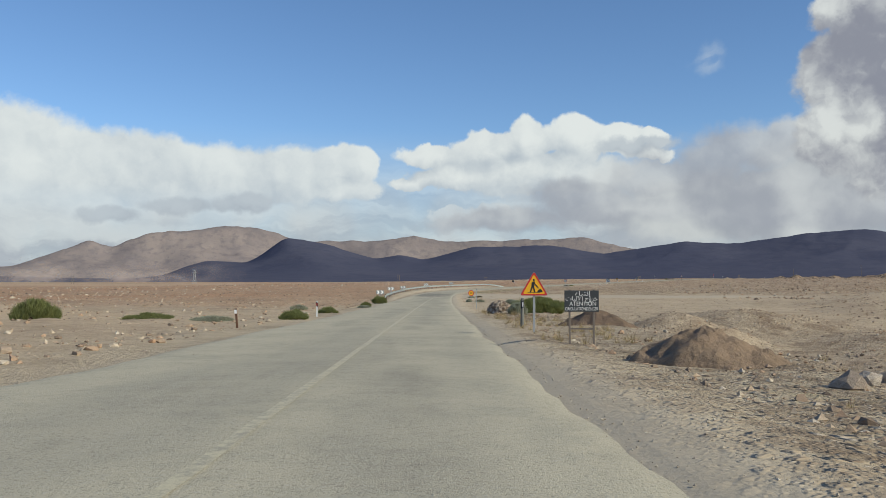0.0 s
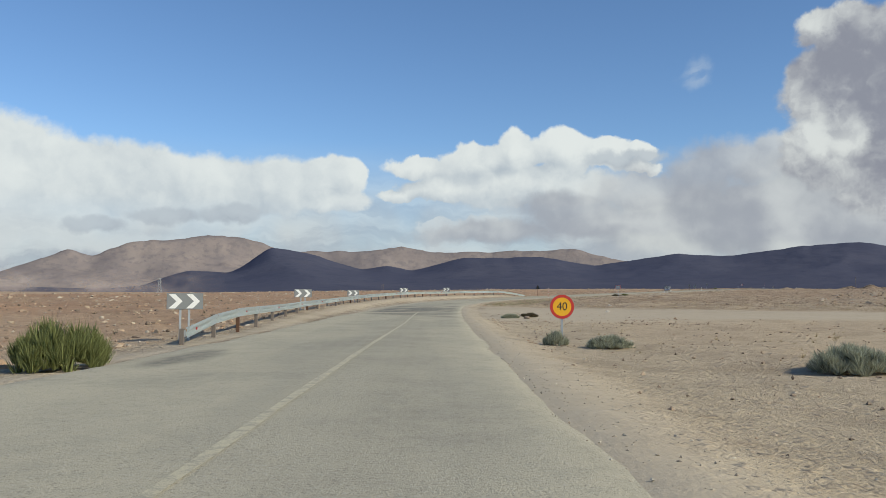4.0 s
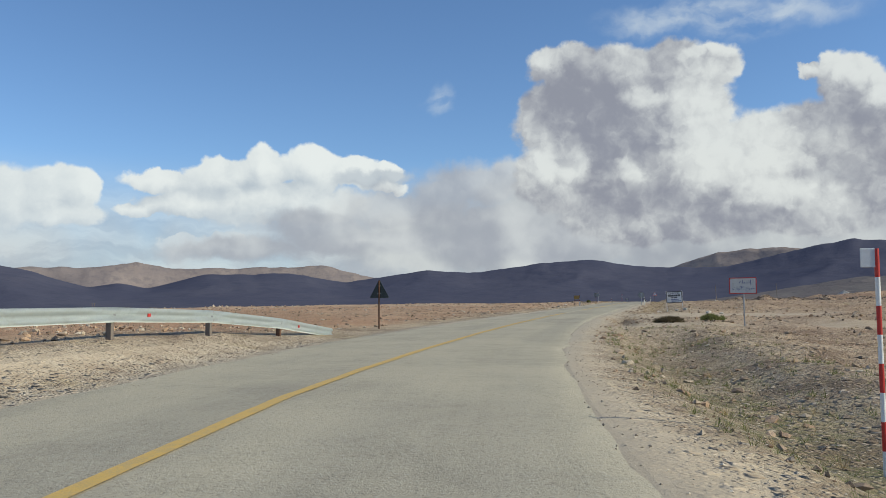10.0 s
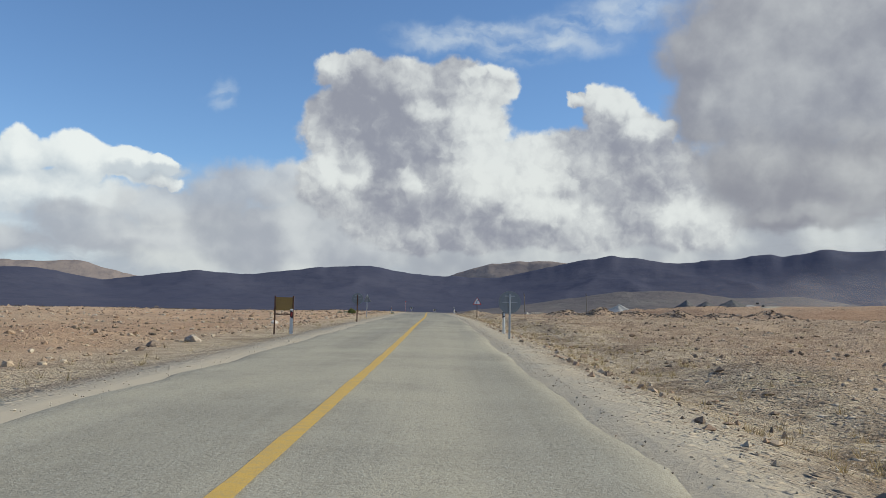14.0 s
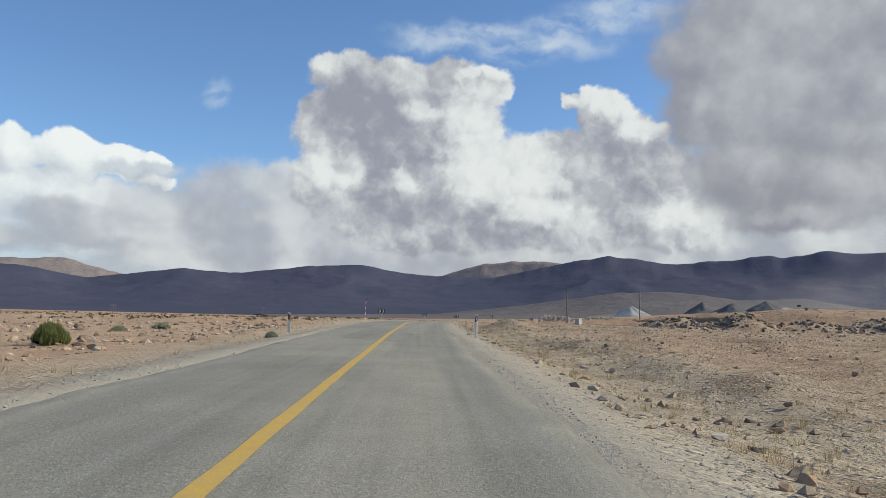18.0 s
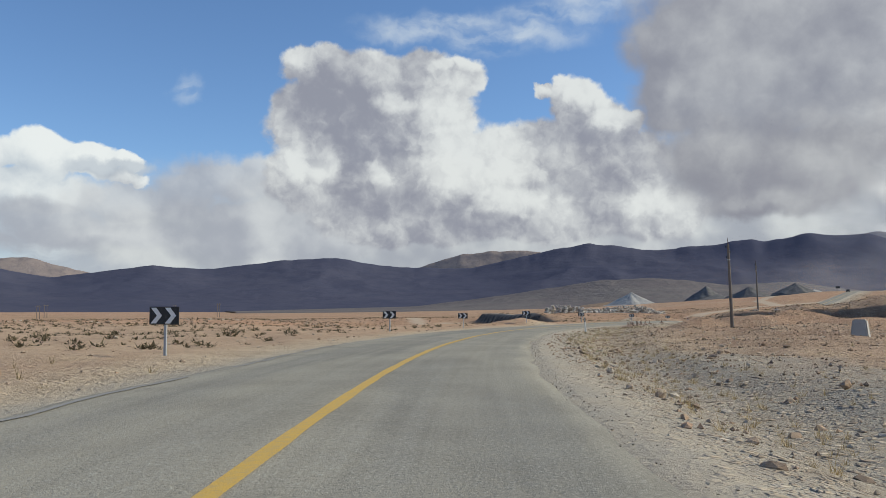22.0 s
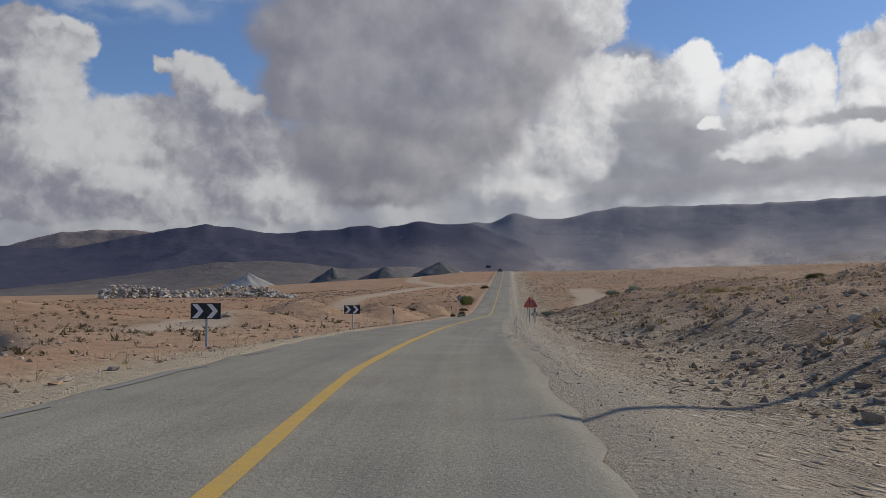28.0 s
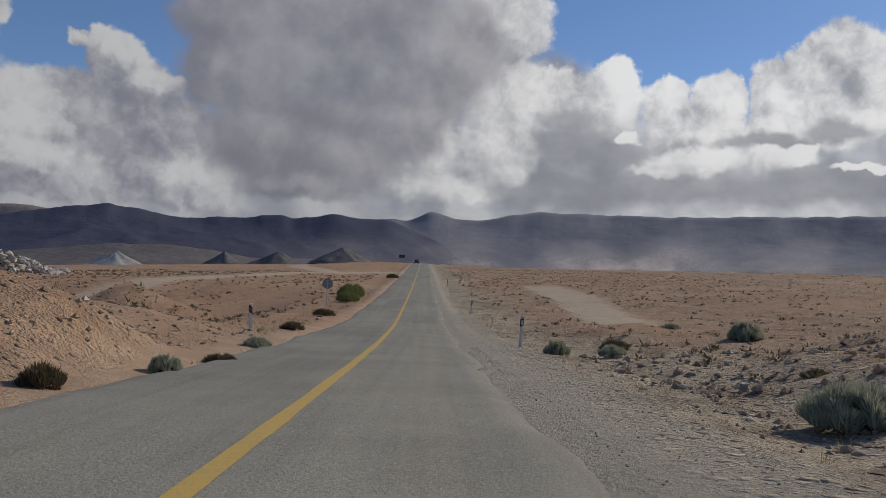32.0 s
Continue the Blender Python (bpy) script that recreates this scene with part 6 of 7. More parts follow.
# ---- stones ----
def icosahedron():
    p = (1 + 5 ** 0.5) / 2
    v = np.array([(-1, p, 0), (1, p, 0), (-1, -p, 0), (1, -p, 0), (0, -1, p), (0, 1, p), (0, -1, -p), (0, 1, -p), (p, 0, -1), (p, 0, 1), (-p, 0, -1), (-p, 0, 1)])
    f = np.array([(0, 11, 5), (0, 5, 1), (0, 1, 7), (0, 7, 10), (0, 10, 11), (1, 5, 9), (5, 11, 4), (11, 10, 2), (10, 7, 6), (7, 1, 8),
                  (3, 9, 4), (3, 4, 2), (3, 2, 6), (3, 6, 8), (3, 8, 9), (4, 9, 5), (2, 4, 11), (6, 2, 10), (8, 6, 7), (9, 8, 1)])
    return v / np.linalg.norm(v[0]), f


ICO_V, ICO_F = icosahedron()
OCT_V = np.array([(1, 0, 0), (-1, 0, 0), (0, 1, 0), (0, -1, 0), (0, 0, 1), (0, 0, -1)], float)
OCT_F = np.array([(0, 2, 4), (2, 1, 4), (1, 3, 4), (3, 0, 4), (2, 0, 5), (1, 2, 5), (3, 1, 5), (0, 3, 5)])


def stones(name, x, y, z, size, rng, small=False, mat=None, label="", sink=0.12):
    V, F = (OCT_V, OCT_F) if small else (ICO_V, ICO_F)
    n = len(x)
    k = rng.uniform(0.55, 1.35, (n, len(V), 1))
    sc = size[:, None, None] * rng.uniform(0.55, 1.25, (n, 1, 3)) * np.array([1, 1, 0.7])
    v = V[None] * k * sc
    a = rng.uniform(0, 2 * np.pi, n)
    ca, sa = np.cos(a)[:, None], np.sin(a)[:, None]
    v = np.stack([v[..., 0] * ca - v[..., 1] * sa, v[..., 0] * sa + v[..., 1] * ca, v[..., 2]], 2)
    v += np.stack([x, y, z + size * sink], 1)[:, None]
    f = (F[None] + (np.arange(n) * len(V))[:, None, None]).reshape(-1, 3)
    ob = sheet(name, v.reshape(-1, 3), f, mat or STONE, smooth=False)
    return tagged(ob, label, "stones", kind="stuff")


rng = np.random.default_rng(7)


def scattered(n, s0, s1, l0, l1, power=1.0, clump=0.0, keep_apron=0.12):
    """Points beside the road, denser towards l0, thinned on driven ground and, with clump, gathered in patches."""
    s, u = rng.uniform(s0, s1, n), rng.uniform(0, 1, n) ** power
    l = l0 + (l1 - l0) * u
    x, y = at(s, l)
    ok = rng.uniform(0, 1, n) > apron_at(x, y, s, l) * (1 - keep_apron)
    if clump:
        ok &= value_noise(x / 5.0, y / 5.0, 201) * 0.6 + value_noise(x / 17.0, y / 17.0, 202) * 0.4 > clump * rng.uniform(0.4, 1.2, n)
    s, l, x, y = s[ok], l[ok], x[ok], y[ok]
    return x, y, height(x, y, s, l), s, l


STONE_FIELDS = [  # count, along from, to, beside from, to, gathering, smallest, largest, clumping, label
    (25000, 80, 345, -6.6, -60, 1.5, 0.03, 0.18, 0.36, "reddish broken stones strewn over the plain"),
    (15000, -20, 62, 5.0, 40, 1.6, 0.018, 0.12, 0.42, "broken stones and rubble on dug-over ground"),
    (7000, 58, 128, 4.4, 45, 1.7, 0.015, 0.09, 0.45, "small pale stones on flat sand"),
    (5000, -20, 100, -6.5, -50, 1.4, 0.04, 0.22, 0.5, "pale stones on sandy ground"),
    (46000, 168, 535, 3.9, 45, 1.45, 0.022, 0.15, 0.40, "brown broken stones on the verge and plain"),
    (2600, 249, 268, 4.0, 18, 1.3, 0.018, 0.13, 0.3, "grey broken stones beside a washed-out gully"),
    (4500, 472, 502, 3.5, 11, 1.0, 0.015, 0.09, 0.2, "coarse grey gravel spilled on the verge"),
    (6000, 345, 425, -7.0, -45, 1.5, 0.04, 0.24, 0.42, "reddish broken stones beside a sandy verge"),
    (8000, 425, 640, -5.0, -60, 1.5, 0.025, 0.11, 0.5, "brown stones on the plain"),
    (30000, 535, 720, 4.9, 50, 1.45, 0.015, 0.10, 0.28, "grey and brown rubble on the slope"),
    (16000, 574, 664, 5.6, 26, 1.25, 0.025, 0.17, 0.22, "dark broken rubble on the bank beside the road"),
    (2600, 122, 142, 4.6, 16, 1.2, 0.018, 0.10, 0.25, "grey broken stones at the junction's corner"),
    (9000, 560, 740, -4.0, -45, 1.6, 0.02, 0.16, 0.45, "brown stones on the slope")]
for n, s0, s1, l0, l1, pw, a0, a1, cl, label in STONE_FIELDS:
    x, y, z, s, l = scattered(n, s0, s1, l0, l1, pw, cl)
    size = a0 * (a1 / a0) ** (rng.uniform(0, 1, len(x)) ** 2.2) * (0.75 + 0.35 * np.abs(l) / 45)
    for tiny in (False, True):
        k = (size < 0.085) == tiny
        stones("stone_field", x[k], y[k], z[k], size[k], rng, tiny, STONE, label)
for side, n in ((1, 20000), (-1, 9000)):
    s, l = rng.uniform(-12, 668, n), side * (2.95 + np.abs(rng.normal(0, 1.0, n)))
    x, y = at(s, l)
    stones("gravel", x, y, height(x, y, s, l), rng.uniform(0.006, 0.022, n), rng, True, GRAVEL, "loose gravel on the road's shoulder", 0.1)
x, y, z, s, l = scattered(7000, 60, 700, -60, -170, 1.3, 0.45)
stones("stone_field", x, y, z, rng.uniform(0.1, 0.4, len(x)), rng, True, STONE, "far stones on the plain")
x, y, z, s, l = scattered(7000, 120, 520, 45, 150, 1.3, 0.45)
stones("stone_field", x, y, z, rng.uniform(0.1, 0.4, len(x)), rng, True, STONE, "far stones on the plain")
# the long pile of boulders
t, w = rng.uniform(0, 1, 1800), np.clip(rng.normal(0, 2.6, 1800), -5, 5)
x, y = 327 + 31 * t + w * 0.6, 648 - 27 * t + w * 0.8
s, l = nearest(x, y)
z = height(x, y, s, l) + rng.uniform(0, 1, 1800) * 2.9 * np.clip(1 - np.abs(w) / 5.2, 0, 1) * np.clip((1 - t) * 6, 0.25, 1) * (0.75 + 0.25 * np.sin(t * 11))
stones("boulder_pile", x, y, z, rng.uniform(0.22, 0.62, 1800), rng, False, PALESTONE, "long pile of pale broken boulders")
# dark broken rock on the bank beside the straight
DARKROCK, tree, b = material("dark_broken_rock", 0.92, 0, 0.15)
c = coords(tree)
base = colours(tree, random_value(tree), [(0, (0.11, 0.085, 0.065)), (0.6, (0.22, 0.17, 0.13)), (1, (0.40, 0.32, 0.25))])
tree.links.new(base, b.inputs["Base Color"])
bumped(tree, b, fractal(tree, c, 6.0, 6, 0.7), 0.6, 0.06)
for mx, my, mr, mh in RIDGE:
    a, q = rng.uniform(0, 2 * np.pi, 260), np.sqrt(rng.uniform(0, 1, 260)) * mr * 1.0
    x, y = mx + q * np.cos(a), my + q * np.sin(a)
    stones("rubble", x, y, height(x, y, *nearest(x, y)), rng.uniform(0.08, 0.5, 260) ** 1.45, rng, False, DARKROCK, "dark broken rock heaped on a bank")
# rubble on the heaped earth
for mx, my, mr, mh in MOUNDS + RIDGE:
    n = int(min(150 * mr, 1500))
    a, q = rng.uniform(0, 2 * np.pi, n), np.sqrt(rng.uniform(0, 1, n)) * mr * 1.1
    x, y = mx + q * np.cos(a), my + q * np.sin(a)
    s, l = nearest(x, y)
    ok = np.abs(l) > 4.2
    stones("rubble", x[ok], y[ok], height(x[ok], y[ok], s[ok], l[ok]), 0.012 + min(0.10, 0.016 * mr) * rng.uniform(0, 1, ok.sum()) ** 2.2, rng, True, STONE, "rubble on a heap of dug earth")

def lump(name, size, seed, squash=0.7, mat=None):
    """One rounded broken stone."""
    bm = bmesh.new()
    bmesh.ops.create_icosphere(bm, subdivisions=2, radius=1.0)
    for v in bm.verts:
        q = v.co * 1.1 + Vector((seed * 3.1, seed, 0))
        v.co *= 1 + 0.45 * noise.noise(q) + 0.2 * noise.noise(q * 2.6)
        v.co.z *= squash
        v.co *= size
    me = bpy.data.meshes.new(name)
    bm.to_mesh(me)
    bm.free()
    me.materials.append(mat or ROCK)
    return me


LUMPS = [lump("rock", 0.5, k + 1, 0.6 + 0.12 * (k % 3)) for k in range(7)]
PALE_LUMPS = [lump("pale_rock", 0.5, k + 21, 0.6 + 0.12 * (k % 3), PALESTONE) for k in range(4)]
pick = random.Random(5)
for x, y, size, label in ((44.9, 269.3, 0.42, "pale flat boulder beside the quarry board"), (45.4, 267.3, 0.30, "pale boulder by the quarry board"), (46.0, 267.0, 0.34, "pale boulder by the quarry board"), (42.3, 258.3, 0.42, "pale flat boulder on the dusty junction"), (41.0, 256.4, 0.26, "pale boulder on the dusty junction"), (42.7, 257.3, 0.32, "pale boulder on the dusty junction"),
                          (50.6, 304.0, 0.38, "low grey boulder on the plain"), (52.2, 305.8, 0.5, "grey boulder on the plain"), (62.0, 325.0, 0.45, "pale stone by the road"), (16.0, 176.0, 0.45, "pale stone near the junction"), (10.5, 148.0, 0.32, "pale stone on the junction"),
                          (5.1, 11.2, 0.5, "large broken boulder among rubble"), (5.7, 12.1, 0.42, "broken boulder among rubble"), (6.5, 12.9, 0.5, "broken boulder among rubble"), (7.6, 14.6, 0.6, "broken boulder among rubble"), (9.4, 17.2, 0.7, "broken boulder among rubble"), (10.4, 19.6, 0.6, "broken boulder among rubble"), (109.6, 381.4, 0.26, "brown stone beside a marker post"), (2.4, 130.0, 0.4, "earthy lump at the junction's corner"),
                          (182.4, 448.8, 0.8, "brown boulder on the verge"), (181.0, 447.0, 0.6, "brown boulder on the verge"), (246.0, 529.0, 0.5, "brown boulder beside the bend"), (225.0, 486.5, 0.9, "broken boulder on the quarry edge"), (229.0, 486.0, 0.7, "broken boulder on the quarry edge")):
    ob = new("boulder", pick.choice(PALE_LUMPS if "pale" in label else LUMPS))
    ob.matrix_basis = pose(x, y, ground_at(x, y) + 0.1 * size, 0, 0, pick.uniform(0, 360)) @ Matrix.Diagonal((size, size, size, 1))
    tagged(ob, label, "boulder", "single boulders")

# little cairns along the bend's inner edge, each with a slab set on end
CAIRN_ROCK = heap_paint("rosy_field_stone", (0.50, 0.37, 0.285), (0.40, 0.29, 0.215))
CAIRN_LUMPS = [lump("cairn_stone", 0.5, k + 41, 0.66 + 0.1 * (k % 3), CAIRN_ROCK) for k in range(5)]
for k, (s_, l_) in enumerate(((537.0, 4.9), (539.4, 4.7), (541.6, 4.6), (543.6, 4.5), (544.3, 4.25), (545.6, 4.35), (547.2, 4.15), (549.4, 4.3), (551.4, 4.05), (553.3, 4.0), (555.4, 4.0), (558.0, 4.0), (565.9, 3.9))):
    x, y, z = spot(s_, l_ + pick.uniform(-0.15, 0.15))
    cairn = empty("cairn", pose(x, y, z), "small rough cairn of rosy stones at the road's edge", "cairn", "cairns along the bend")
    tall = pick.uniform(0.17, 0.25) if k > 2 else 0.08
    for dx, dy, zz, sx, sy, sz, tilt in ((0, 0, tall * 0.95, 0.24, 0.15, tall * 2.7, 8), (0.17, 0.05, 0.07, 0.28, 0.22, 0.24, 25), (-0.16, -0.06, 0.06, 0.26, 0.24, 0.22, 20),
                                         (0.03, -0.18, 0.05, 0.22, 0.2, 0.2, 30), (-0.03, 0.02, tall * 1.95, 0.15, 0.13, 0.13, 15)):
        ob = new("stone", pick.choice(CAIRN_LUMPS))
        ob.parent = cairn
        ob.matrix_basis = pose(dx, dy, zz, pick.uniform(-tilt, tilt), pick.uniform(-tilt, tilt), pick.uniform(0, 360)) @ Matrix.Diagonal((sx, sy, sz, 1))
    for j in range(6):
        sc = pick.uniform(0.08, 0.2)
        ob = new("stone", pick.choice(CAIRN_LUMPS))
        ob.parent = cairn
        ob.matrix_basis = pose(pick.uniform(-0.5, 0.5), pick.uniform(-0.9, 0.9), 0.03, 0, 0, pick.uniform(0, 360)) @ Matrix.Diagonal((sc, sc, sc * 0.8, 1))

# wire basket of stones, slumped
x, y = 2.35, 52.2
gab = empty("gabion", pose(x, y, ground_at(x, y), 0, 0, 20), "slumped wire basket filled with pale stones", "gabion")
bm = bmesh.new()
bmesh.ops.create_icosphere(bm, subdivisions=3, radius=1.0, matrix=Matrix.Diagonal((0.62, 0.95, 0.62, 1)))
for v in bm.verts:
    v.co.z = max(v.co.z + 0.12, -0.06)
part("core", bm, EARTH_HEAP, gab)
for k in range(150):
    a, e = pick.uniform(0, 2 * math.pi), math.asin(pick.uniform(-0.02, 1))
    sc = pick.uniform(0.13, 0.24)
    ob = new("stone", pick.choice(LUMPS))
    ob.parent = gab
    ob.matrix_basis = pose(0.66 * math.cos(a) * math.cos(e), 1.0 * math.sin(a) * math.cos(e), 0.66 * math.sin(e) + 0.10, pick.uniform(0, 90), pick.uniform(0, 90), pick.uniform(0, 360)) @ Matrix.Diagonal((sc, sc, sc * 1.3, 1))
for k in range(9):
    ang = -70 + 17.5 * k
    bm = bmesh.new()
    last = None
    for j in range(13):
        q = math.pi * j / 12
        p = Vector((0.75 * math.cos(q) * math.cos(radians(ang)), 1.08 * math.sin(radians(ang)), 0.10 + 0.76 * math.sin(q) * math.cos(radians(ang))))
        if last is not None:
            rod(bm, last, p, 0.004, n=4)
        last = p
    part("wire", bm, RUST, gab)


# ---- plants ----
def tufts(name, x, y, z, size, rng, blades, mat, label, upright=0.5, thin=0.06, category="grass"):
    n = len(x)
    a, e = rng.uniform(0, 2 * np.pi, (n, blades)), np.arcsin(np.clip(rng.uniform(upright - 0.45, 1.0, (n, blades)), 0.05, 1))
    L = size[:, None] * rng.uniform(0.55, 1.1, (n, blades))
    d = np.stack([np.cos(a) * np.cos(e), np.sin(a) * np.cos(e), np.sin(e)], 2) * L[..., None]
    side = np.stack([-np.sin(a), np.cos(a), np.zeros_like(a)], 2) * (thin * size[:, None] * rng.uniform(0.6, 1.4, (n, blades)))[..., None]
    root = np.stack([x, y, z - 0.02], 1)[:, None] + d * rng.uniform(0.0, 0.35, (n, blades, 1)) + rng.normal(0, 0.12, (n, blades, 3)) * size[:, None, None] * np.array([1, 1, 0])
    if category == "scrub":                # short twigs all through a low round cushion
        d = d * np.array([1.15, 1.15, 0.62])
        root = np.stack([x, y, z - 0.02], 1)[:, None] + d * rng.uniform(0.05, 0.75, (n, blades, 1))
        d = (d + rng.normal(0, 0.35, d.shape) * size[:, None, None]) * 0.36
    v = np.stack([root - side, root + side, root + d], 2).reshape(-1, 3)
    f = np.arange(len(v)).reshape(-1, 3)
    ob = sheet(name, v, f, mat, smooth=False)
    return tagged(ob, label, category, kind="stuff")


for n, s0, s1, l0, l1, pw, a0, a1, mat, bl, label in (
        (3200, 170, 545, 5.0, 30, 1.4, 0.07, 0.22, DRY_LEAF, 26, "tufts of dry yellow grass on the verge"),
        (500, -10, 118, 5.5, 30, 1.2, 0.08, 0.2, DRY_LEAF, 26, "tufts of dry grass on rubble"),
        (1800, 545, 700, 4.6, 40, 1.3, 0.07, 0.2, DRY_LEAF, 24, "tufts of dry grass on the slope"),
        (2400, 290, 545, 4.3, 7.8, 1.0, 0.08, 0.22, DRY_LEAF, 26, "clumps of dry yellow grass along the verge"),
        (520, 580, 655, 7.5, 22, 1.0, 0.16, 0.38, DRY_LEAF, 40, "clumps of dry yellow grass on the bank"),
        (260, 20, 62, 4.2, 7.0, 1.0, 0.12, 0.3, DRY_LEAF, 40, "clumps of dry yellow grass by the dug earth"),
        (1500, 160, 182, 7, 46, 1.0, 0.06, 0.16, DRY_LEAF, 26, "tufts of dry yellow grass beyond the junction"),
        (3600, 172, 246, 4.3, 9.0, 1.2, 0.05, 0.16, GREEN_LEAF, 18, "low green weeds in the ditch"),
        (420, 482, 548, 4.0, 5.6, 1.0, 0.06, 0.16, GREEN_LEAF, 14, "low green weeds beside the bend"),
        (500, 300, 470, -4.4, -14, 1.6, 0.12, 0.3, DRY_LEAF, 14, "tufts of dry grass at the roadside"),
        (500, 560, 690, -3.8, -8, 1.4, 0.1, 0.3, DRY_LEAF, 14, "tufts of dry grass at the roadside"),
        (7000, 430, 800, -7, -60, 1.0, 0.20, 0.50, SCRUB_LEAF, 34, "low brown scrub dotting the slope"),
        (6500, 430, 800, -60, -190, 1.0, 0.32, 0.75, SCRUB_LEAF, 20, "low brown scrub dotting the slope"),
        (5000, 560, 900, 7, 60, 1.1, 0.18, 0.46, SCRUB_LEAF, 34, "low brown scrub dotting the slope"),
        (3000, 560, 900, 60, 260, 1.0, 0.35, 0.75, SCRUB_LEAF, 18, "low brown scrub dotting the slope"),
        (500, 40, 330, -9, -60, 1.2, 0.12, 0.35, SCRUB_LEAF, 16, "sparse brown scrub on the plain")):
    x, y, z, s, l = scattered(n, s0, s1, l0, l1, pw, 0.42, 0.0)
    tufts("scrub" if mat is SCRUB_LEAF else "grass", x, y, z, rng.uniform(a0, a1, len(x)), rng, bl, mat, label, 0.5 if mat is SCRUB_LEAF else 0.72, 0.095 if mat is SCRUB_LEAF else 0.022, "scrub" if mat is SCRUB_LEAF else "grass")


def bush(x, y, rx, ry, h, n, mat, label, seed, turn=0.0):
    q = np.random.default_rng(seed)
    ob = empty("bush", pose(x, y, ground_at(x, y) - 0.03, 0, 0, turn), label, "bush", "roadside bushes")
    bm = bmesh.new()
    for k in range(9):
        a, rr = q.uniform(0, 2 * math.pi), q.uniform(0.3, 0.75)
        rod(bm, (0.12 * rx * math.cos(a), 0.12 * ry * math.sin(a), -0.05), (rx * rr * math.cos(a), ry * rr * math.sin(a), h * q.uniform(0.45, 0.8)), 0.022, 0.008, 5)
    part("stems", bm, TWIG, ob)
    # sprays of twigs that fill an uneven crown
    m = 130
    ca, cr = q.uniform(0, 2 * np.pi, m), np.sqrt(q.uniform(0, 1, m)) * 0.84
    cz = h * (0.02 + 0.72 * (1 - cr ** 2.4) * q.uniform(0.35, 1.1, m))
    n = int(n * 3.6)
    who = q.integers(0, m, n)
    d = q.normal(0, 1, (n, 3))
    d[:, 2] = np.abs(d[:, 2]) * 0.9 + 0.05
    d /= np.linalg.norm(d, axis=1)[:, None]
    cl = np.stack([np.cos(ca) * cr * rx, np.sin(ca) * cr * ry, cz], 1)[who]
    reach = np.array([rx * 0.22, ry * 0.22, h * 0.20])
    root = cl + d * reach * q.uniform(0, 0.55, (n, 1))
    root[:, 2] = np.maximum(root[:, 2] - 0.12 * h, 0.0)
    tip = cl + d * reach * q.uniform(0.75, 1.25, (n, 1)) + np.array([0, 0, 0.06 * h])
    side = np.cross(d, q.normal(0, 1, (n, 3)))
    side /= np.linalg.norm(side, axis=1)[:, None] + 1e-6
    side *= (0.006 + 0.008 * q.uniform(0, 1, (n, 1))) * (0.6 + 0.5 * h)
    v = np.stack([root - side, root + side, tip], 1).reshape(-1, 3)
    crown = sheet("crown", v, np.arange(len(v)).reshape(-1, 3), mat, smooth=False)
    crown.parent = ob
    return ob


# x, y, half breadths, height, twigs, leaf, turn
BUSHES_START = [(5.0, 58.6, 2.2, 1.7, 1.2, 5200, GREEN_LEAF, -25), (7.5, 66.5, 1.1, 1.6, 0.95, 2600, GREEN_LEAF, 0), (3.25, 49.0, 0.62, 0.6, 0.85, 3000, GREY_LEAF, 0), (-9.2, 46.0, 0.9, 1.3, 0.65, 2600, GREEN_LEAF, 0), (-9.4, 96.0, 0.95, 1.1, 1.05, 2600, GREEN_LEAF, 0),
    (-16.8, 44.8, 1.5, 0.8, 0.42, 1500, GREEN_LEAF, 10), (-21.8, 42.6, 1.3, 1.3, 1.2, 2600, GREEN_LEAF, 0), (-13.4, 45.0, 1.3, 0.8, 0.42, 1300, GREY_LEAF, 0), (-9.6, 60.4, 0.8, 0.7, 0.55, 1500, GREEN_LEAF, 0), (-13.0, 67.0, 0.8, 0.8, 0.5, 900, GREY_LEAF, 0),
    (-9.4, 82.6, 0.62, 0.7, 0.55, 1800, GREEN_LEAF, 0)]
BUSHES_JUNCTION = [(-9.0, 77.6, 0.75, 0.6, 0.32, 1500, GREY_LEAF, 0), (5.6, 96.6, 0.9, 0.8, 0.62, 2200, GREY_LEAF, 0), (5.2, 89.6, 0.5, 0.5, 0.5, 1300, GREY_LEAF, 0), (7.9, 86.3, 1.9, 1.3, 1.05, 5200, GREEN_LEAF, 0), (4.9, 77.4, 0.68, 0.62, 0.68, 3000, GREY_LEAF, 0),
    (6.1, 75.2, 0.62, 0.6, 0.70, 2800, GREY_LEAF, 0), (5.1, 83.4, 0.5, 0.5, 0.48, 1800, GREY_LEAF, 0), (2.2, 103.2, 0.7, 0.6, 0.42, 1400, GREY_LEAF, 0), (0.9, 104.6, 0.4, 0.4, 0.5, 900, GREY_LEAF, 0), (1.5, 130.9, 0.6, 0.5, 0.36, 2200, GREY_LEAF, 0),
    (2.7, 131.6, 0.6, 0.5, 0.3, 1200, SCRUB_LEAF, 0)]
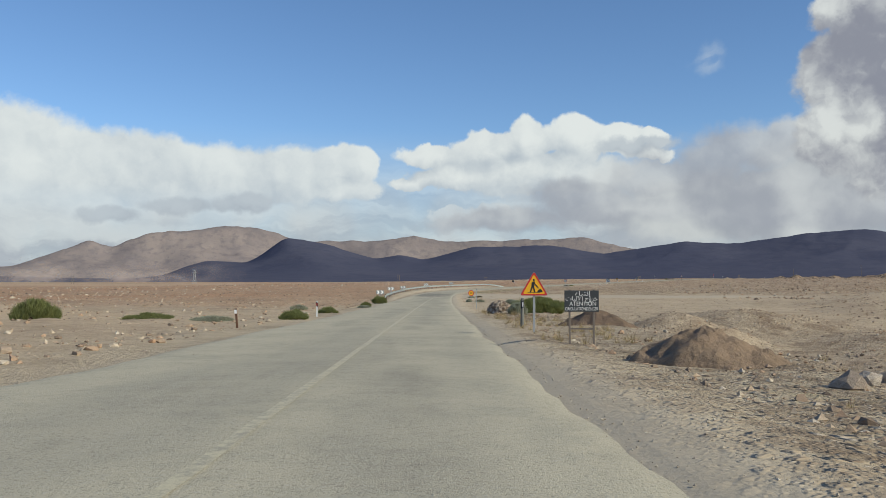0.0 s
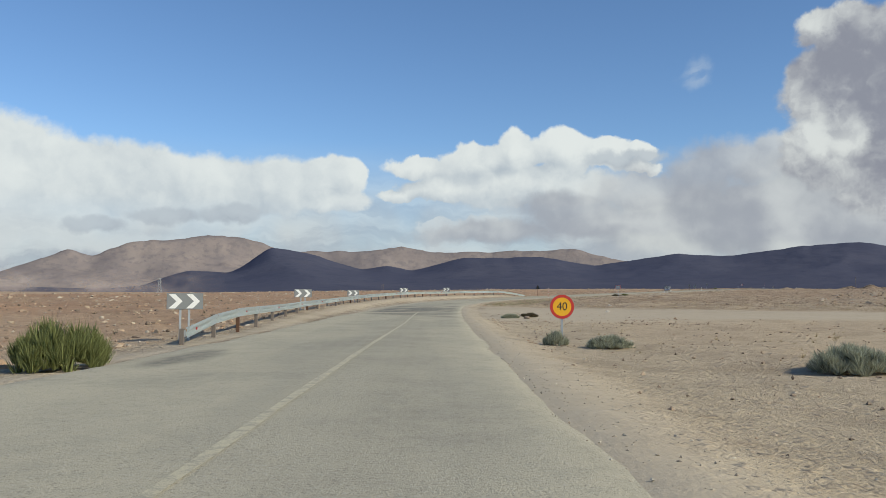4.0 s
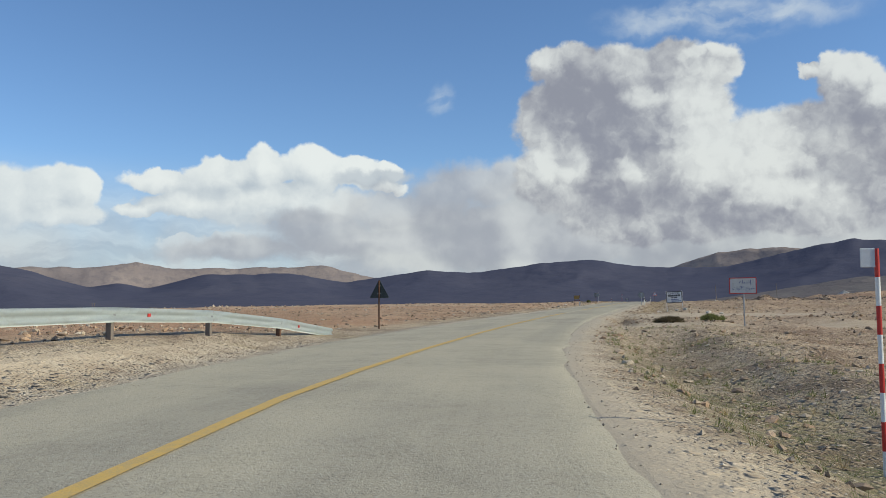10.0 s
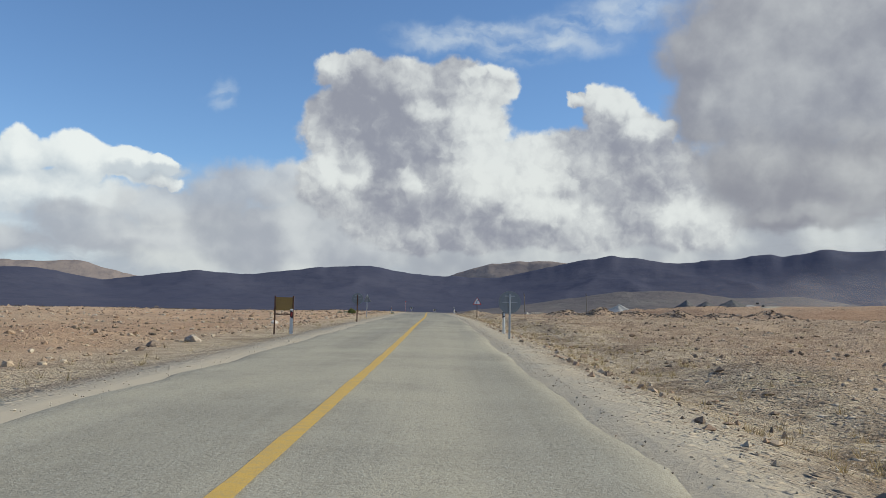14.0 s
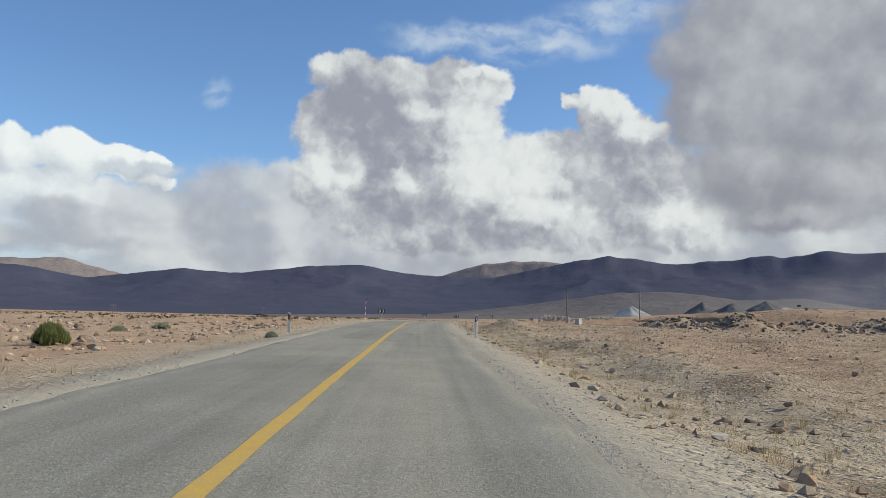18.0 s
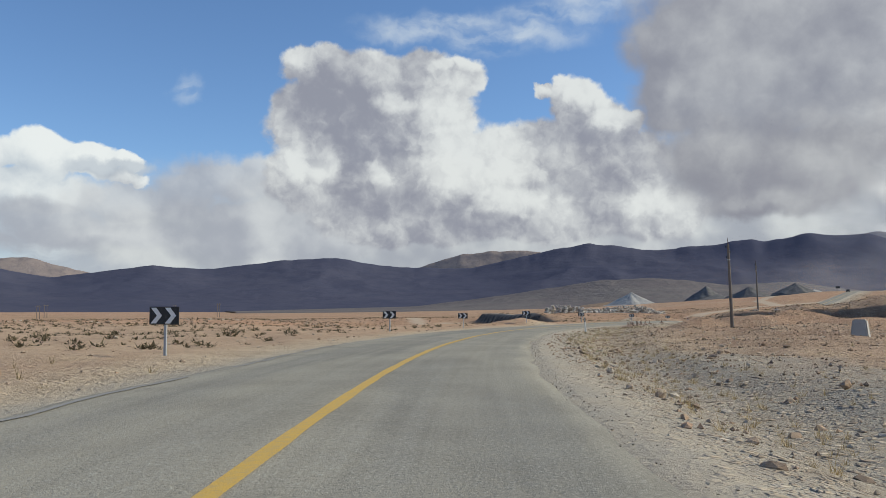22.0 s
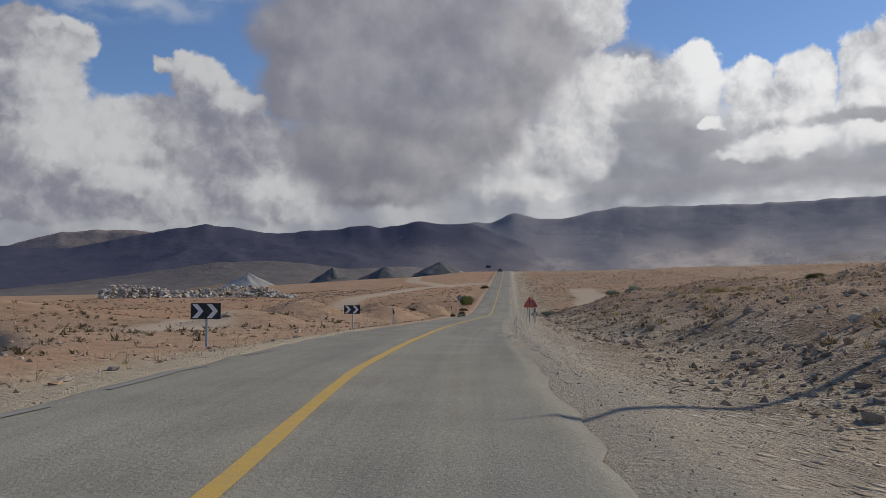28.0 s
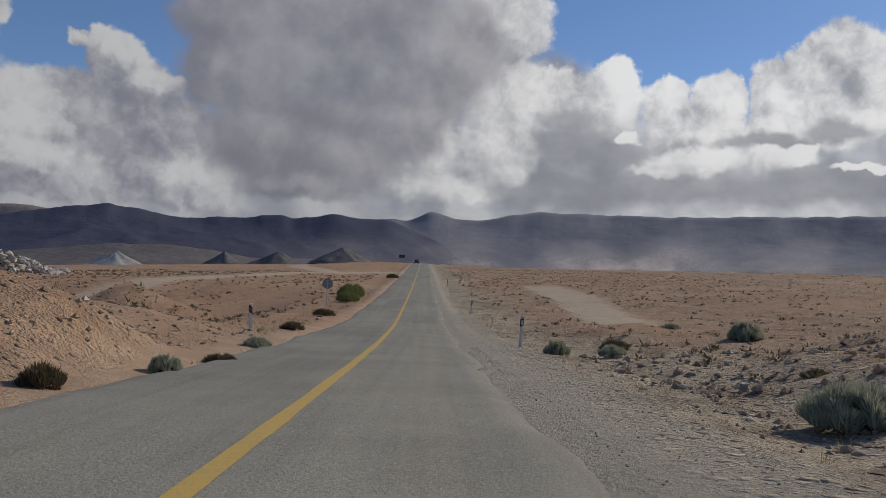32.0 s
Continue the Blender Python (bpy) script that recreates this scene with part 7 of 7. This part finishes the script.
BUSHES_STRAIGHT = [(90.5, 374.6, 0.55, 0.5, 0.75, 2600, GREEN_LEAF, 0), (97.7, 391.4, 0.5, 0.5, 0.4, 900, GREY_LEAF, 0), (95.0, 388.0, 0.4, 0.4, 0.4, 700, GREY_LEAF, 0), (99.3, 380.3, 0.28, 0.28, 0.32, 900, GREY_LEAF, 0), (288.3, 527.0, 0.8, 0.75, 0.62, 3600, GREY_LEAF, 0),
    (301.4, 534.8, 0.42, 0.42, 0.5, 1500, GREY_LEAF, 0), (299.2, 532.6, 0.5, 0.4, 0.36, 1300, GREY_LEAF, 0), (304.4, 533.8, 0.6, 0.5, 0.4, 1200, SCRUB_LEAF, 0), (311.0, 530.4, 0.7, 0.7, 0.85, 2200, GREY_LEAF, 0), (331.0, 536.6, 0.7, 0.6, 0.4, 1200, GREY_LEAF, 0),
    (322.0, 518.0, 1.1, 1.1, 0.9, 2200, GREY_LEAF, 0)]
BUSHES_SLOPE = [(294.6, 527.6, 0.35, 0.35, 0.25, 700, SCRUB_LEAF, 0), (284.6, 536.2, 0.34, 0.3, 0.36, 1200, SCRUB_LEAF, 0), (287.8, 537.2, 0.32, 0.3, 0.34, 1000, GREY_LEAF, 0), (290.6, 538.4, 0.45, 0.35, 0.28, 1000, SCRUB_LEAF, 0), (295.4, 541.2, 0.5, 0.4, 0.32, 900, GREY_LEAF, 0),
    (304.4, 546.4, 0.6, 0.5, 0.4, 900, SCRUB_LEAF, 0), (318.6, 554.2, 0.8, 0.7, 0.5, 1100, SCRUB_LEAF, 0), (338.0, 564.5, 1.3, 1.0, 1.0, 2000, GREEN_LEAF, 0), (346.0, 569.0, 1.8, 1.3, 1.5, 2600, GREEN_LEAF, 0), (291.5, 519.4, 1.2, 1.0, 1.05, 3200, GREY_LEAF, 0),
    (288.6, 520.6, 0.8, 0.7, 0.6, 1800, GREY_LEAF, 0)]
BUSHES_RISE = [(283.0, 506.0, 1.2, 1.0, 0.7, 1800, DRY_LEAF, 0), (291.0, 503.0, 1.5, 1.1, 0.8, 2200, DRY_LEAF, 0), (277.0, 501.0, 1.0, 0.9, 0.5, 1500, SCRUB_LEAF, 0), (30.0, 243.4, 0.9, 0.7, 0.42, 1600, SCRUB_LEAF, 0), (31.4, 241.8, 0.7, 0.6, 0.4, 1200, GREEN_LEAF, 0),
    (262.0, 503.0, 0.7, 0.7, 0.5, 1200, DRY_LEAF, 0), (268.0, 506.0, 1.1, 0.9, 0.55, 1600, DRY_LEAF, 0), (275.5, 535.2, 0.4, 0.4, 0.3, 900, SCRUB_LEAF, 0), (400.0, 594.0, 1.6, 1.0, 0.9, 1500, SCRUB_LEAF, 0)]
BUSHES = BUSHES_START + BUSHES_JUNCTION + BUSHES_STRAIGHT + BUSHES_SLOPE + BUSHES_RISE
LEAF_WORDS = {GREEN_LEAF: "green broom-like bush", GREY_LEAF: "grey-green desert bush", DRY_LEAF: "dry yellow bush", SCRUB_LEAF: "brown half-dry bush"}
for k, (x, y, rx, ry, h, n, mat, turn) in enumerate(BUSHES):
    size = "large" if h > 0.9 else "low" if h < 0.46 else "rounded"
    bush(x, y, rx, ry, h, n, mat, size + " " + LEAF_WORDS[mat] + " on stony ground", 900 + k, turn)


# ---- a car far up the road ----
x, y, z = spot(940, -1.5)
z = float(np.interp(940, RS, curve[:, 2]))
car = empty("car", pose(x, y, z, 0, 0, -63), "small dark car far up the road", "car")
bm = bmesh.new()
prof = [(-2.0, 0.35), (2.0, 0.35), (2.05, 0.7), (1.9, 0.92), (0.95, 1.0), (0.45, 1.42), (-1.1, 1.46), (-1.75, 1.02), (-2.05, 0.9)]
a = [bm.verts.new((-0.82, q, w)) for q, w in prof]
b = [bm.verts.new((0.82, q, w)) for q, w in prof]
for i in range(len(prof)):
    j = (i + 1) % len(prof)
    bm.faces.new((a[i], a[j], b[j], b[i]))
bm.faces.new(a[::-1]), bm.faces.new(b)
bmesh.ops.recalc_face_normals(bm, faces=bm.faces[:])
bmesh.ops.bevel(bm, geom=bm.edges[:], offset=0.05, segments=2, affect="EDGES")
part("body", bm, CARPAINT, car)
part("window", box(bmesh.new(), (0, -1.44, 1.22), (1.3, 0.03, 0.36), Matrix.Rotation(radians(-35), 4, "X")), GLASS, car)
part("window", box(bmesh.new(), (0, 0.72, 1.2), (1.3, 0.03, 0.4), Matrix.Rotation(radians(48), 4, "X")), GLASS, car)
for wx_ in (-0.78, 0.78):
    part("headlight", box(bmesh.new(), (wx_ * 0.75, -2.06, 0.72), (0.3, 0.05, 0.14)), REFLECT, car)
    for wy_ in (-1.25, 1.3):
        wheel_ = part("wheel", rod(bmesh.new(), (wx_ - 0.1, wy_, 0.31), (wx_ + 0.1, wy_, 0.31), 0.31, n=18), BLACK, car)
        part("rim", rod(bmesh.new(), (wx_ - 0.11, wy_, 0.31), (wx_ + 0.11, wy_, 0.31), 0.17, n=12), GALV, wheel_)
